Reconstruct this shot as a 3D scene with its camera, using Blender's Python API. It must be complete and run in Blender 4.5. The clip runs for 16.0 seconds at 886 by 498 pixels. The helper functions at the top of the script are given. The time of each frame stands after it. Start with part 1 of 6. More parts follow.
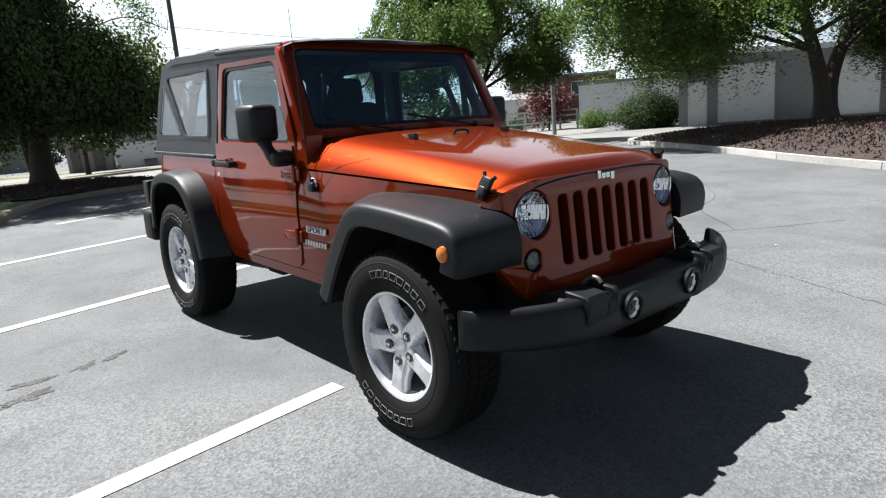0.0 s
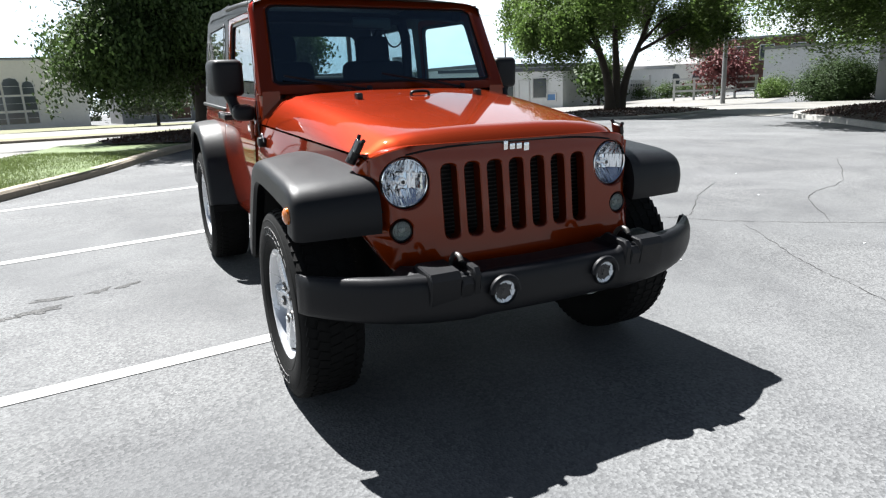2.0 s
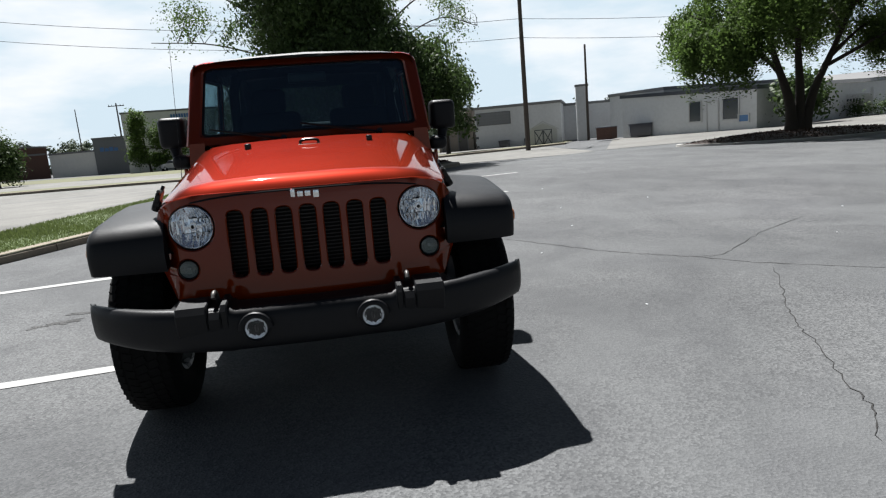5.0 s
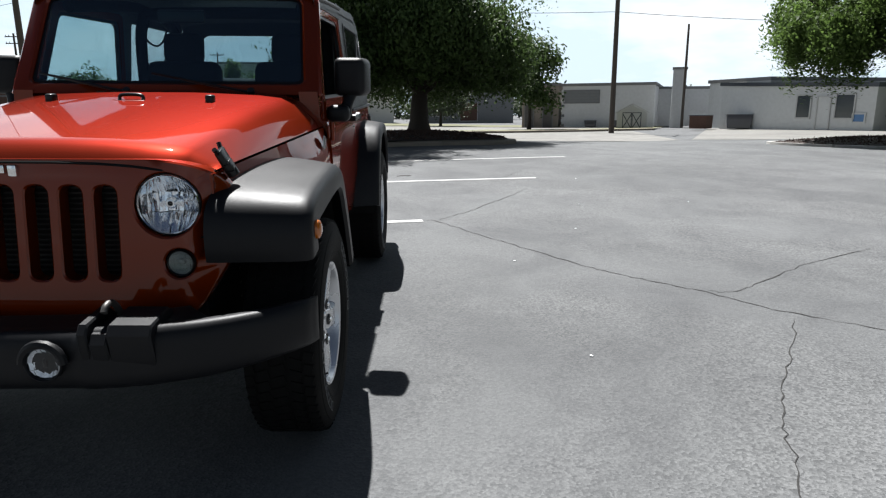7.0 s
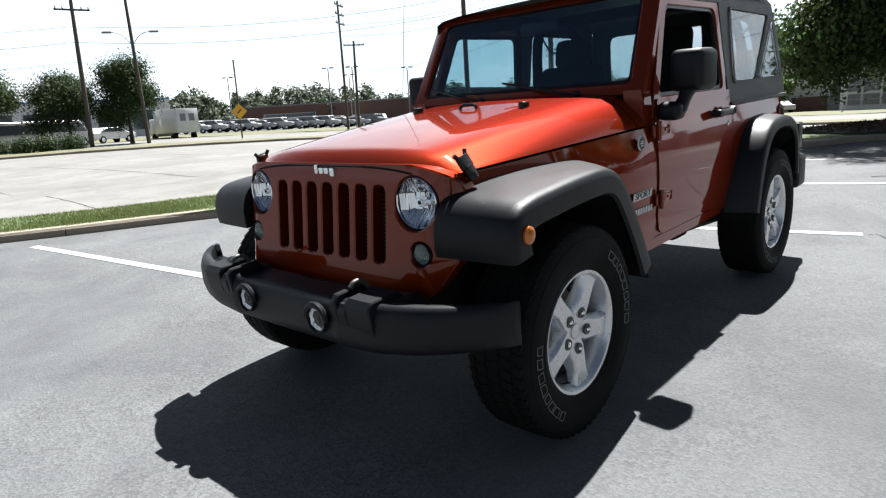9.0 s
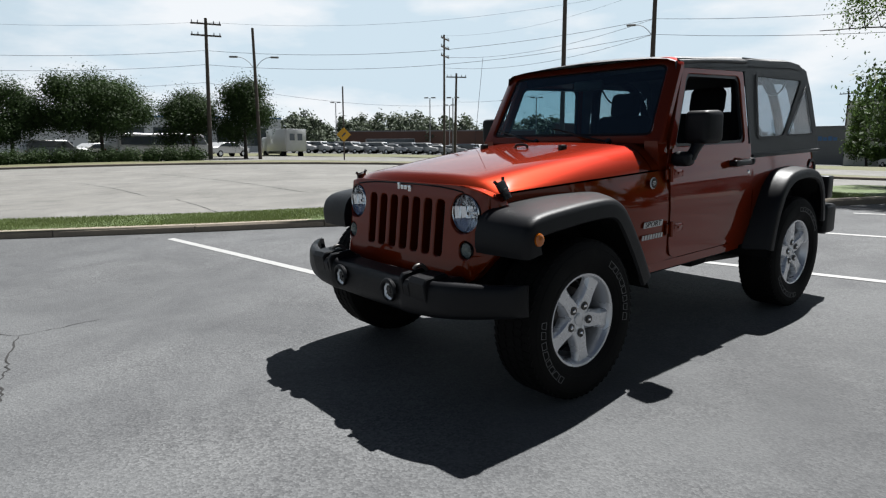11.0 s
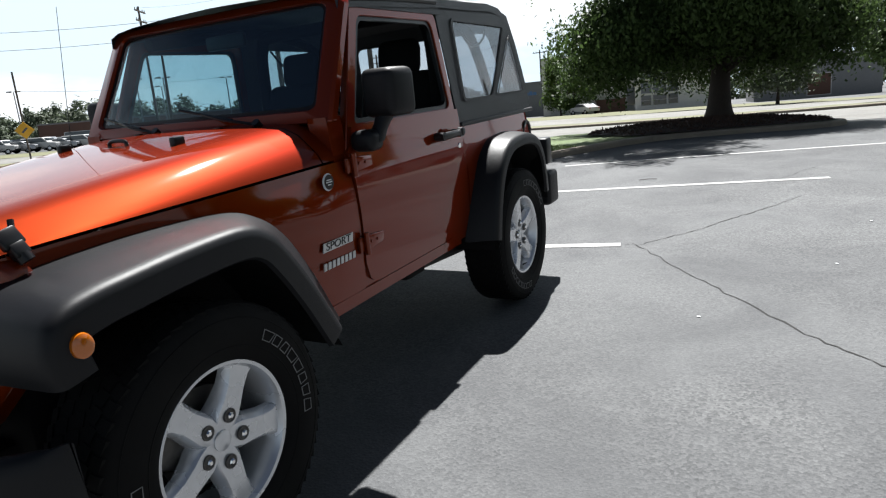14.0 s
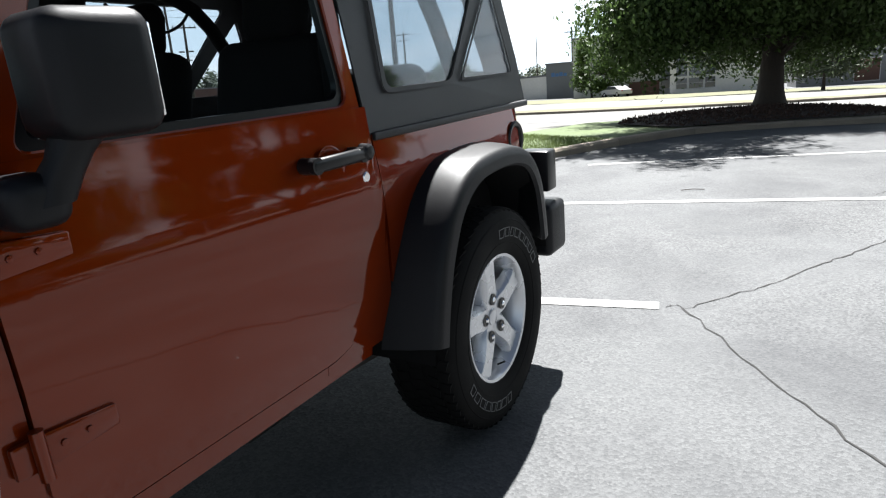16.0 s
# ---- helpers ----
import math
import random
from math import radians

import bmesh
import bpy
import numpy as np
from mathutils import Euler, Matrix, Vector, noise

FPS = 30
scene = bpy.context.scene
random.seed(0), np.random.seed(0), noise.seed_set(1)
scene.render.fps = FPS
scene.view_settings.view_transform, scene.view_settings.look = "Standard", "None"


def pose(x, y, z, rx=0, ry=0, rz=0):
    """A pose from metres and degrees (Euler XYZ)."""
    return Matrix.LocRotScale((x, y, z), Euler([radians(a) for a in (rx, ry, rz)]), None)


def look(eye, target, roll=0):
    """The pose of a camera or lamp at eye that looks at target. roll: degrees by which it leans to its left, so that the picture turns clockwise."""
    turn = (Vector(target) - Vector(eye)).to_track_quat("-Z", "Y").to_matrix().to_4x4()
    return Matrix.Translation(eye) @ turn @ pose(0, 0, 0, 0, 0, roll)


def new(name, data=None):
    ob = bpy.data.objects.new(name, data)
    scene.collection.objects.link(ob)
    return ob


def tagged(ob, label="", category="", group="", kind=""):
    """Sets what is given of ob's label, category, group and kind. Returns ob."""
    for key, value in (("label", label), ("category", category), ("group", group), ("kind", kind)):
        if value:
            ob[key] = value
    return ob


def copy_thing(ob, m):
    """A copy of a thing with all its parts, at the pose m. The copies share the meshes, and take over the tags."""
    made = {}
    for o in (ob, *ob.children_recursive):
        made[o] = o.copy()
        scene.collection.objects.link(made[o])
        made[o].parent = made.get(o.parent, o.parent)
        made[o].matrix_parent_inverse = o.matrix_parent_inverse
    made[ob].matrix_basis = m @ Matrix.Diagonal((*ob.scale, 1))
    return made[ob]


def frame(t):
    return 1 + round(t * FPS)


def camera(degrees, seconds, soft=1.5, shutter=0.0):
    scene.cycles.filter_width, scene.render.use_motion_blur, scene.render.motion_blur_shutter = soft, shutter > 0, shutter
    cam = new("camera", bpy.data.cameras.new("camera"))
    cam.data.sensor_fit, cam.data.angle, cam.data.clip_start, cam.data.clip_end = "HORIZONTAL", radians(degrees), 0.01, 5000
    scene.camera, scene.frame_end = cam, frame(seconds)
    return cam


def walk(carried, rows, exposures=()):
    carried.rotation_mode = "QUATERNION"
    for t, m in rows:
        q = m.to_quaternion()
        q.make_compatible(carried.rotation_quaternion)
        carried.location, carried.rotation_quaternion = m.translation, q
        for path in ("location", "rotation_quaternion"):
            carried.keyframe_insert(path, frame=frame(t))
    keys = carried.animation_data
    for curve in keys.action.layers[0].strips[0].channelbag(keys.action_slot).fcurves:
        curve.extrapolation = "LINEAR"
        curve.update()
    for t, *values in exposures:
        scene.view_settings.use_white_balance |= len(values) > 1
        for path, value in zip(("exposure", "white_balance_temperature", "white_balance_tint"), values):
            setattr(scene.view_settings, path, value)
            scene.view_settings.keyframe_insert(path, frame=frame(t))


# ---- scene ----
cam = camera(69.9, 16.0, soft=1.22)

PATH = [
    (0, (-2.371, -1.999, 1.377), (-1.081, -0.536, 0.934), -2.6),
    (0.5, (-2.233, -2.109, 1.341), (-0.834, -0.766, 0.852), -2.6),
    (1, (-1.933, -2.172, 1.342), (-0.582, -0.777, 0.864), -1.1),
    (1.5, (-1.663, -2.368, 1.303), (-0.518, -0.797, 0.831), -0.1),
    (2, (-1.409, -2.554, 1.342), (-0.549, -0.831, 0.801), -1.1),
    (2.5, (-1.127, -2.584, 1.342), (-0.335, -0.815, 0.848), 0.7),
    (3, (-0.896, -2.608, 1.37), (-0.357, -0.729, 0.948), -0.1),
    (3.5, (-0.65, -2.758, 1.406), (-0.377, -0.805, 1.071), 0.2),
    (4, (-0.483, -2.967, 1.373), (-0.405, -0.992, 1.066), 0.8),
    (4.5, (-0.229, -3.117, 1.378), (-0.177, -1.14, 1.077), -1.5),
    (5, (0.168, -3.186, 1.364), (0.455, -1.254, 0.931), -4.0),
    (5.2, (0.269, -3.173, 1.351), (0.682, -1.265, 0.915), -4.7),
    (7.3, (1.41, -2.124, 1.307), (1.362, -0.192, 0.791), -1.0),
    (7.5, (1.476, -2.024, 1.312), (1.322, -0.09, 0.825), -5.1),
    (8, (1.646, -1.8, 1.301), (0.816, -0.025, 0.904), -2.1),
    (8.5, (1.832, -1.726, 1.308), (0.624, -0.192, 0.876), -2.7),
    (9, (2.043, -1.946, 1.307), (0.716, -0.527, 0.833), -4.6),
    (9.2, (2.132, -2.013, 1.331), (0.765, -0.629, 0.866), -4.1),
    (11.3, (2.84, -2.444, 1.351), (1.294, -1.226, 0.999), -2.2),
    (11.5, (2.849, -2.448, 1.358), (1.299, -1.236, 1.001), -3.2),
    (12, (2.821, -2.339, 1.336), (1.334, -1.08, 0.887), -2.1),
    (12.5, (2.768, -2.087, 1.33), (1.394, -0.698, 0.902), -0.0),
    (13, (2.64, -1.826, 1.316), (1.686, -0.13, 0.853), -2.9),
    (13.5, (2.394, -1.506, 1.347), (1.645, 0.297, 0.914), -4.1),
    (14, (2.255, -1.113, 1.326), (1.326, 0.587, 0.831), -5.8),
    (14.5, (2.18, -0.81, 1.282), (1.252, 0.864, 0.7), -3.2),
    (15, (2.028, -0.393, 1.309), (1.345, 1.4, 0.746), -3.1),
    (15.5, (1.931, 0.081, 1.291), (1.096, 1.802, 0.707), -3.5),
    (16, (1.841, 0.505, 1.291), (0.845, 2.151, 0.743), -4.9),
]
walk(cam, [(t, look(eye, target, roll)) for t, eye, target, roll in PATH],
     [(0.0, 1.82, 6380, 10), (0.5, 1.92, 6380, 10), (1.0, 2.08, 6380, 10), (1.5, 2.11, 6380, 10), (2.5, 2.10, 6380, 10), (3.5, 1.63, 6380, 10), (4.0, 1.37, 6380, 10), (4.5, 1.22, 6380, 10), (5.0, 1.20, 6380, 10), (7.4, 1.55, 6380, 10), (9.0, 1.85, 6380, 10), (11.4, 1.05, 6380, 10), (12.0, 1.10, 6380, 10), (12.5, 1.25, 6380, 10), (13.5, 1.42, 6380, 10), (14.0, 1.58, 6380, 10), (14.5, 1.90, 6380, 10), (15.0, 1.87, 6380, 10), (15.5, 1.76, 6380, 10), (16.0, 2.12, 6380, 10)])

# ---- light ----
SUN = Vector((-0.165, 0.605, 1.0))                      # towards the sun
sun = new("sun", bpy.data.lights.new("sun", "SUN"))
sun.data.energy, sun.data.angle, sun.data.color = 5.0, radians(0.55), (1.0, 0.985, 0.955)
sun.matrix_world = look(SUN * 30, (0, 0, 0))

world = bpy.data.worlds.new("sky")
scene.world = world
world.use_nodes = True
wn, wl = world.node_tree.nodes, world.node_tree.links
wn.clear()
w_out, w_bg = wn.new("ShaderNodeOutputWorld"), wn.new("ShaderNodeBackground")
w_sky, w_map, w_noise, w_ramp, w_mix = (wn.new("ShaderNode" + n) for n in ("TexSky", "Mapping", "TexNoise", "ValToRGB", "MixRGB"))
w_co = wn.new("ShaderNodeTexCoord")
w_sky.sky_type, w_sky.sun_disc = "NISHITA", False
w_sky.sun_elevation, w_sky.sun_rotation = math.atan2(1.0, math.hypot(SUN.x, SUN.y)), math.atan2(SUN.x, SUN.y)
w_sky.air_density, w_sky.dust_density, w_sky.ozone_density = 0.8, 0.6, 1.0
w_map.inputs["Scale"].default_value = (1.0, 1.0, 3.2)
w_noise.inputs["Scale"].default_value, w_noise.inputs["Detail"].default_value, w_noise.inputs["Roughness"].default_value = 2.3, 6.0, 0.55
w_ramp.color_ramp.elements[0].position, w_ramp.color_ramp.elements[1].position = 0.47, 0.60
w_ramp.color_ramp.elements[0].color, w_ramp.color_ramp.elements[1].color = (0.0, 0.0, 0.0, 1), (0.9, 0.9, 0.9, 1)
w_mix.inputs["Color2"].default_value = (8.8, 8.9, 9.0, 1)
wl.new(w_co.outputs["Generated"], w_map.inputs["Vector"])
wl.new(w_map.outputs["Vector"], w_noise.inputs["Vector"])
wl.new(w_noise.outputs["Fac"], w_ramp.inputs["Fac"])
w_thin = wn.new("ShaderNodeVectorMath")
w_thin.operation, w_thin.inputs["Scale"].default_value = "SCALE", 0.25
wl.new(w_sky.outputs["Color"], w_thin.inputs[0])

# haze that thickens towards the horizon
w_sep, w_inv, w_haze = wn.new("ShaderNodeSeparateXYZ"), wn.new("ShaderNodeMapRange"), wn.new("ShaderNodeMixRGB")
w_inv.interpolation_type = "SMOOTHSTEP"
w_inv.inputs["From Min"].default_value, w_inv.inputs["From Max"].default_value = 0.28, 0.62
w_inv.inputs["To Min"].default_value, w_inv.inputs["To Max"].default_value = 0.94, 0.0
wl.new(w_co.outputs["Generated"], w_sep.inputs["Vector"])
wl.new(w_sep.outputs["Z"], w_inv.inputs["Value"])
# and is brighter on the sun's side, as haze is
w_dot, w_side, w_fac = wn.new("ShaderNodeVectorMath"), wn.new("ShaderNodeMapRange"), wn.new("ShaderNodeMath")
w_dot.operation, w_dot.inputs[1].default_value = "DOT_PRODUCT", Vector((SUN.x, SUN.y, 0)).normalized()
w_side.interpolation_type = "SMOOTHSTEP"
w_side.inputs["From Min"].default_value, w_side.inputs["From Max"].default_value = -0.25, 0.52
w_side.inputs["To Min"].default_value, w_side.inputs["To Max"].default_value = 0.26, 1.0
w_fac.operation = "MULTIPLY"
wl.new(w_co.outputs["Generated"], w_dot.inputs[0])
wl.new(w_dot.outputs["Value"], w_side.inputs["Value"])
wl.new(w_inv.outputs["Result"], w_fac.inputs[0])
wl.new(w_side.outputs["Result"], w_fac.inputs[1])
wl.new(w_fac.outputs[0], w_haze.inputs["Fac"])
wl.new(w_thin.outputs["Vector"], w_haze.inputs["Color1"])
w_haze.inputs["Color2"].default_value = (6.3, 7.5, 8.3, 1)
# soft white clouds low over the sunny side
w_cl = wn.new("ShaderNodeMath")
w_cl.operation = "MULTIPLY"
wl.new(w_ramp.outputs["Color"], w_cl.inputs[0])
wl.new(w_fac.outputs[0], w_cl.inputs[1])
wl.new(w_cl.outputs[0], w_mix.inputs["Fac"])
wl.new(w_haze.outputs["Color"], w_mix.inputs["Color1"])
wl.new(w_mix.outputs["Color"], w_bg.inputs["Color"])
w_bg.inputs["Strength"].default_value = 0.05
wl.new(w_bg.outputs["Background"], w_out.inputs["Surface"])


# ---- materials ----
def mat(name, color, rough=0.6, metal=0.0, var=0.15, scale=6.0, fine=60.0, bump=0.0, bump_scale=120.0, coat=0.0, spec=0.5, island=0.0, obj=0.0, sheen=0.0, trans=0.0):
    """A principled material with colour variation at two scales, roughness variation and fine relief."""
    m = bpy.data.materials.new(name)
    m.use_nodes = True
    n, l = m.node_tree.nodes, m.node_tree.links
    b = n["Principled BSDF"]
    b.inputs["Metallic"].default_value, b.inputs["Coat Weight"].default_value = metal, coat
    b.inputs["Coat Roughness"].default_value, b.inputs["Specular IOR Level"].default_value = 0.04, spec
    b.inputs["Sheen Weight"].default_value = sheen
    co = n.new("ShaderNodeTexCoord")
    big, small = n.new("ShaderNodeTexNoise"), n.new("ShaderNodeTexNoise")
    big.inputs["Scale"].default_value, big.inputs["Detail"].default_value = scale, 4.0
    small.inputs["Scale"].default_value, small.inputs["Detail"].default_value = fine, 3.0
    l.new(co.outputs["Object"], big.inputs["Vector"])
    l.new(co.outputs["Object"], small.inputs["Vector"])
    add = n.new("ShaderNodeMath")
    add.operation = "ADD"
    l.new(big.outputs["Fac"], add.inputs[0])
    l.new(small.outputs["Fac"], add.inputs[1])
    value = add.outputs[0]
    if island or obj:
        src = n.new("ShaderNodeNewGeometry").outputs["Random Per Island"] if island else n.new("ShaderNodeObjectInfo").outputs["Random"]
        ma = n.new("ShaderNodeMath")
        ma.operation, ma.inputs[1].default_value = "MULTIPLY_ADD", 2 * (island or obj)
        l.new(src, ma.inputs[0])
        l.new(value, ma.inputs[2])
        value = ma.outputs[0]
    top = 2.0 + 2 * (island or obj)
    rng = n.new("ShaderNodeMapRange")
    rng.inputs["From Min"].default_value, rng.inputs["From Max"].default_value = 0.2 * top, 0.8 * top
    rng.inputs["To Min"].default_value, rng.inputs["To Max"].default_value = 1 - var, 1 + var
    l.new(value, rng.inputs["Value"])
    mul = n.new("ShaderNodeVectorMath")
    mul.operation, mul.inputs[0].default_value = "SCALE", color[:3]
    l.new(rng.outputs["Result"], mul.inputs["Scale"])
    l.new(mul.outputs["Vector"], b.inputs["Base Color"])
    rr = n.new("ShaderNodeMapRange")
    rr.inputs["To Min"].default_value, rr.inputs["To Max"].default_value = max(0.02, rough * 0.85), min(1.0, rough * 1.15)
    l.new(big.outputs["Fac"], rr.inputs["Value"])
    l.new(rr.outputs["Result"], b.inputs["Roughness"])
    if bump:
        bn, bp = n.new("ShaderNodeTexNoise"), n.new("ShaderNodeBump")
        bn.inputs["Scale"].default_value, bn.inputs["Detail"].default_value = bump_scale, 3.0
        l.new(co.outputs["Object"], bn.inputs["Vector"])
        bp.inputs["Strength"].default_value, bp.inputs["Distance"].default_value = bump, 0.01
        l.new(bn.outputs["Fac"], bp.inputs["Height"])
        l.new(bp.outputs["Normal"], b.inputs["Normal"])
    if trans:
        tr, mx = n.new("ShaderNodeBsdfTranslucent"), n.new("ShaderNodeMixShader")
        mx.inputs["Fac"].default_value = trans
        l.new(mul.outputs["Vector"], tr.inputs["Color"])
        l.new(b.outputs["BSDF"], mx.inputs[1])
        l.new(tr.outputs["BSDF"], mx.inputs[2])
        l.new(mx.outputs["Shader"], n["Material Output"].inputs["Surface"])
    return m


def glass(name, tint, ior=1.5, rough=0.0, haze=0.0):
    """Thin glass: tinted clear film under a fresnel gloss, with a little haze for plastic film."""
    m = bpy.data.materials.new(name)
    m.use_nodes = True
    n, l = m.node_tree.nodes, m.node_tree.links
    n.remove(n["Principled BSDF"])
    clear, gloss, mx, fr, pw, ma = (n.new("ShaderNode" + k) for k in ("BsdfTransparent", "BsdfGlossy", "MixShader", "LayerWeight", "Math", "Math"))
    clear.inputs["Color"].default_value = (*tint, 1)
    gloss.inputs["Roughness"].default_value, fr.inputs["Blend"].default_value = rough, 0.5
    f0 = ((ior - 1) / (ior + 1)) ** 2
    pw.operation, pw.inputs[1].default_value = "POWER", 5.0
    ma.operation, ma.inputs[1].default_value, ma.inputs[2].default_value = "MULTIPLY_ADD", 1 - f0, f0
    l.new(fr.outputs["Facing"], pw.inputs[0])
    l.new(pw.outputs[0], ma.inputs[0])
    l.new(ma.outputs[0], mx.inputs["Fac"])
    base = clear.outputs[0]
    if haze:
        df, hm = n.new("ShaderNodeBsdfDiffuse"), n.new("ShaderNodeMixShader")
        df.inputs["Color"].default_value, hm.inputs["Fac"].default_value = (0.35, 0.37, 0.385, 1), haze
        l.new(base, hm.inputs[1])
        l.new(df.outputs[0], hm.inputs[2])
        base = hm.outputs[0]
    l.new(base, mx.inputs[1])
    l.new(gloss.outputs[0], mx.inputs[2])
    l.new(mx.outputs[0], n["Material Output"].inputs["Surface"])
    return m


PAINT = mat("copper_orange_paint", (0.140, 0.0160, 0.0009), 0.48, metal=0.58, var=0.05, scale=2.0, fine=900.0, coat=0.95, spec=0.05)
PAINT.node_tree.nodes["Principled BSDF"].inputs["Specular Tint"].default_value = (1.0, 0.30, 0.10, 1.0)
PAINT.node_tree.nodes["Principled BSDF"].inputs["Coat IOR"].default_value = 1.44
BLACK = mat("black_textured_plastic", (0.0062, 0.0066, 0.0080), 0.46, var=0.12, spec=0.21, bump=0.10, bump_scale=700.0)
SATIN = mat("satin_black_plastic", (0.005, 0.005, 0.006), 0.32, var=0.1, spec=0.3)
RUBBER = mat("tyre_rubber", (0.00315, 0.00315, 0.00315), 0.8, spec=0.15, var=0.25, scale=9.0, bump=0.1, bump_scale=300.0)
LETTER = mat("white_tyre_lettering", (0.15, 0.15, 0.148), 0.7)
ALLOY = mat("silver_painted_alloy", (0.60, 0.61, 0.63), 0.27, metal=0.62, var=0.05)
STEEL = mat("dark_steel", (0.09, 0.085, 0.08), 0.5, metal=0.6, var=0.3)
CHROME = mat("chrome", (0.8, 0.8, 0.8), 0.08, metal=1.0, var=0.03)
CLOTH = mat("black_soft_top_fabric", (0.0095, 0.0102, 0.0122), 0.46, var=0.2, scale=3.0, bump=0.2, bump_scale=420.0, spec=0.5)
SEAT = mat("dark_seat_fabric", (0.0042, 0.0042, 0.00455), 0.85, spec=0.2, var=0.2, bump=0.2, bump_scale=300.0)
DARK = mat("underbody_black", (0.0042, 0.0042, 0.0042), 0.8, spec=0.2, var=0.3)
FIN = mat("dull_radiator_fins", (0.035, 0.034, 0.032), 0.5, metal=0.5, var=0.3)
AMBER = mat("amber_lens", (0.40, 0.100, 0.002), 0.18, var=0.1, fine=250.0, coat=0.6)
RED = mat("red_lens", (0.35, 0.01, 0.01), 0.2, coat=0.6)
CLEARLENS = mat("grey_clear_lens", (0.22, 0.24, 0.25), 0.14, metal=0.3, var=0.3, fine=220.0, coat=1.0)
REFLECTOR = mat("lamp_reflector", (0.85, 0.87, 0.9), 0.05, metal=1.0, var=0.05, fine=90.0, bump=0.12, bump_scale=55.0)
MATT_WHITE = mat("matt_white", (0.525, 0.539, 0.546), 0.8)
WSGLASS = glass("tinted_windscreen_glass", (0.72, 0.86, 0.88), ior=1.85)
SIDEGLASS = glass("clear_side_glass", (0.76, 0.83, 0.86), ior=1.75)
VINYL = glass("tinted_vinyl_window", (0.74, 0.78, 0.81), ior=1.6, rough=0.02, haze=0.06)
# near-white, mostly unmetallic: the colour stands in for bright mirror reflections
FOGLENS = mat("whitened_lamp_reflector", (0.90, 0.91, 0.92), 0.20, metal=0.25, var=0.4, fine=160.0, bump=0.3, bump_scale=90.0)
LAMPGLASS = glass("lamp_glass", (0.93, 0.95, 0.97))
SMOKE = glass("smoky_lens", (0.42, 0.45, 0.43))


def asphalt(name, low, high, speck, crackle):
    m = bpy.data.materials.new(name)
    m.use_nodes = True
    n, l = m.node_tree.nodes, m.node_tree.links
    b = n["Principled BSDF"]
    co = n.new("ShaderNodeTexCoord")

    def tex(kind, scale, **kw):
        t = n.new("ShaderNodeTex" + kind)
        t.inputs["Scale"].default_value = scale
        for k, v in kw.items():
            t.inputs[k].default_value = v
        l.new(co.outputs["Object"], t.inputs["Vector"])
        return t

    def mix(kind, fac, a, c):
        x = n.new("ShaderNodeMixRGB")
        x.blend_type = kind
        for sock, val in ((x.inputs["Fac"], fac), (x.inputs["Color1"], a), (x.inputs["Color2"], c)):
            if hasattr(val, "links"):
                l.new(val, sock)
            else:
                sock.default_value = val
        return x.outputs["Color"]

    def ramp(src, p0, p1, c0, c1):
        r = n.new("ShaderNodeValToRGB")
        r.color_ramp.elements[0].position, r.color_ramp.elements[1].position = p0, p1
        r.color_ramp.elements[0].color, r.color_ramp.elements[1].color = (*c0, 1), (*c1, 1)
        l.new(src, r.inputs["Fac"])
        return r.outputs["Color"]

    broad = tex("Noise", 0.22, Detail=5.0, Roughness=0.6)
    stain = tex("Noise", 1.1, Detail=6.0, Roughness=0.65, Distortion=0.6)
    stone = tex("Voronoi", 88.0)
    grit = tex("Noise", 240.0, Detail=2.0)
    base = ramp(broad.outputs["Fac"], 0.35, 0.7, low, high)
    base = mix("MULTIPLY", 0.7, base, ramp(stain.outputs["Fac"], 0.32, 0.60, (0.66, 0.66, 0.67), (1.06, 1.06, 1.05)))
    rough_zone = tex("Noise", 0.55, Detail=4.0, Roughness=0.6, Distortion=0.8)
    zone = ramp(rough_zone.outputs["Fac"], 0.38, 0.62, (0.35 * speck,) * 3, (min(1.0, 1.15 * speck),) * 3)
    base = mix("MULTIPLY", zone, base, ramp(stone.outputs["Color"], 0.12, 0.85, (0.45, 0.45, 0.45), (1.62, 1.6, 1.57)))
    base = mix("MULTIPLY", speck, base, ramp(grit.outputs["Fac"], 0.35, 0.65, (0.7, 0.7, 0.7), (1.3, 1.3, 1.3)))
    l.new(base, b.inputs["Base Color"])
    b.inputs["Roughness"].default_value, b.inputs["Specular IOR Level"].default_value = 0.85, 0.2
    bp = n.new("ShaderNodeBump")
    bp.inputs["Strength"].default_value, bp.inputs["Distance"].default_value = 0.45 * crackle, 0.006
    l.new(stone.outputs["Distance"], bp.inputs["Height"])
    l.new(bp.outputs["Normal"], b.inputs["Normal"])
    return m


ASPHALT = asphalt("worn_grey_asphalt", (0.080, 0.0822, 0.0850), (0.112, 0.1148, 0.1182), 0.50, 0.9)
CONCRETE = asphalt("pale_concrete", (0.136, 0.133, 0.124), (0.182, 0.178, 0.167), 0.25, 0.3)
KERB = mat("kerb_concrete", (0.225, 0.190, 0.146), 0.9, var=0.3, scale=3.0, fine=45.0, bump=0.4, bump_scale=90.0, obj=0.15)
PALEKERB = mat("weathered_pale_kerb", (0.30, 0.29, 0.27), 0.9, var=0.4, scale=2.5, fine=30.0, bump=0.4, bump_scale=90.0, obj=0.1)
LINE = mat("white_road_paint", (0.294, 0.294, 0.287), 0.75, var=0.2, scale=5.0, fine=120.0, bump=0.2, bump_scale=200.0)
GRASS = mat("mown_grass_soil", (0.070, 0.100, 0.030), 0.9, var=0.5, scale=1.3, fine=22.0, bump=0.8, bump_scale=40.0)
BLADE = mat("grass_blades", (0.1250, 0.1600, 0.0525), 0.7, var=0.4, island=0.4, trans=0.3)
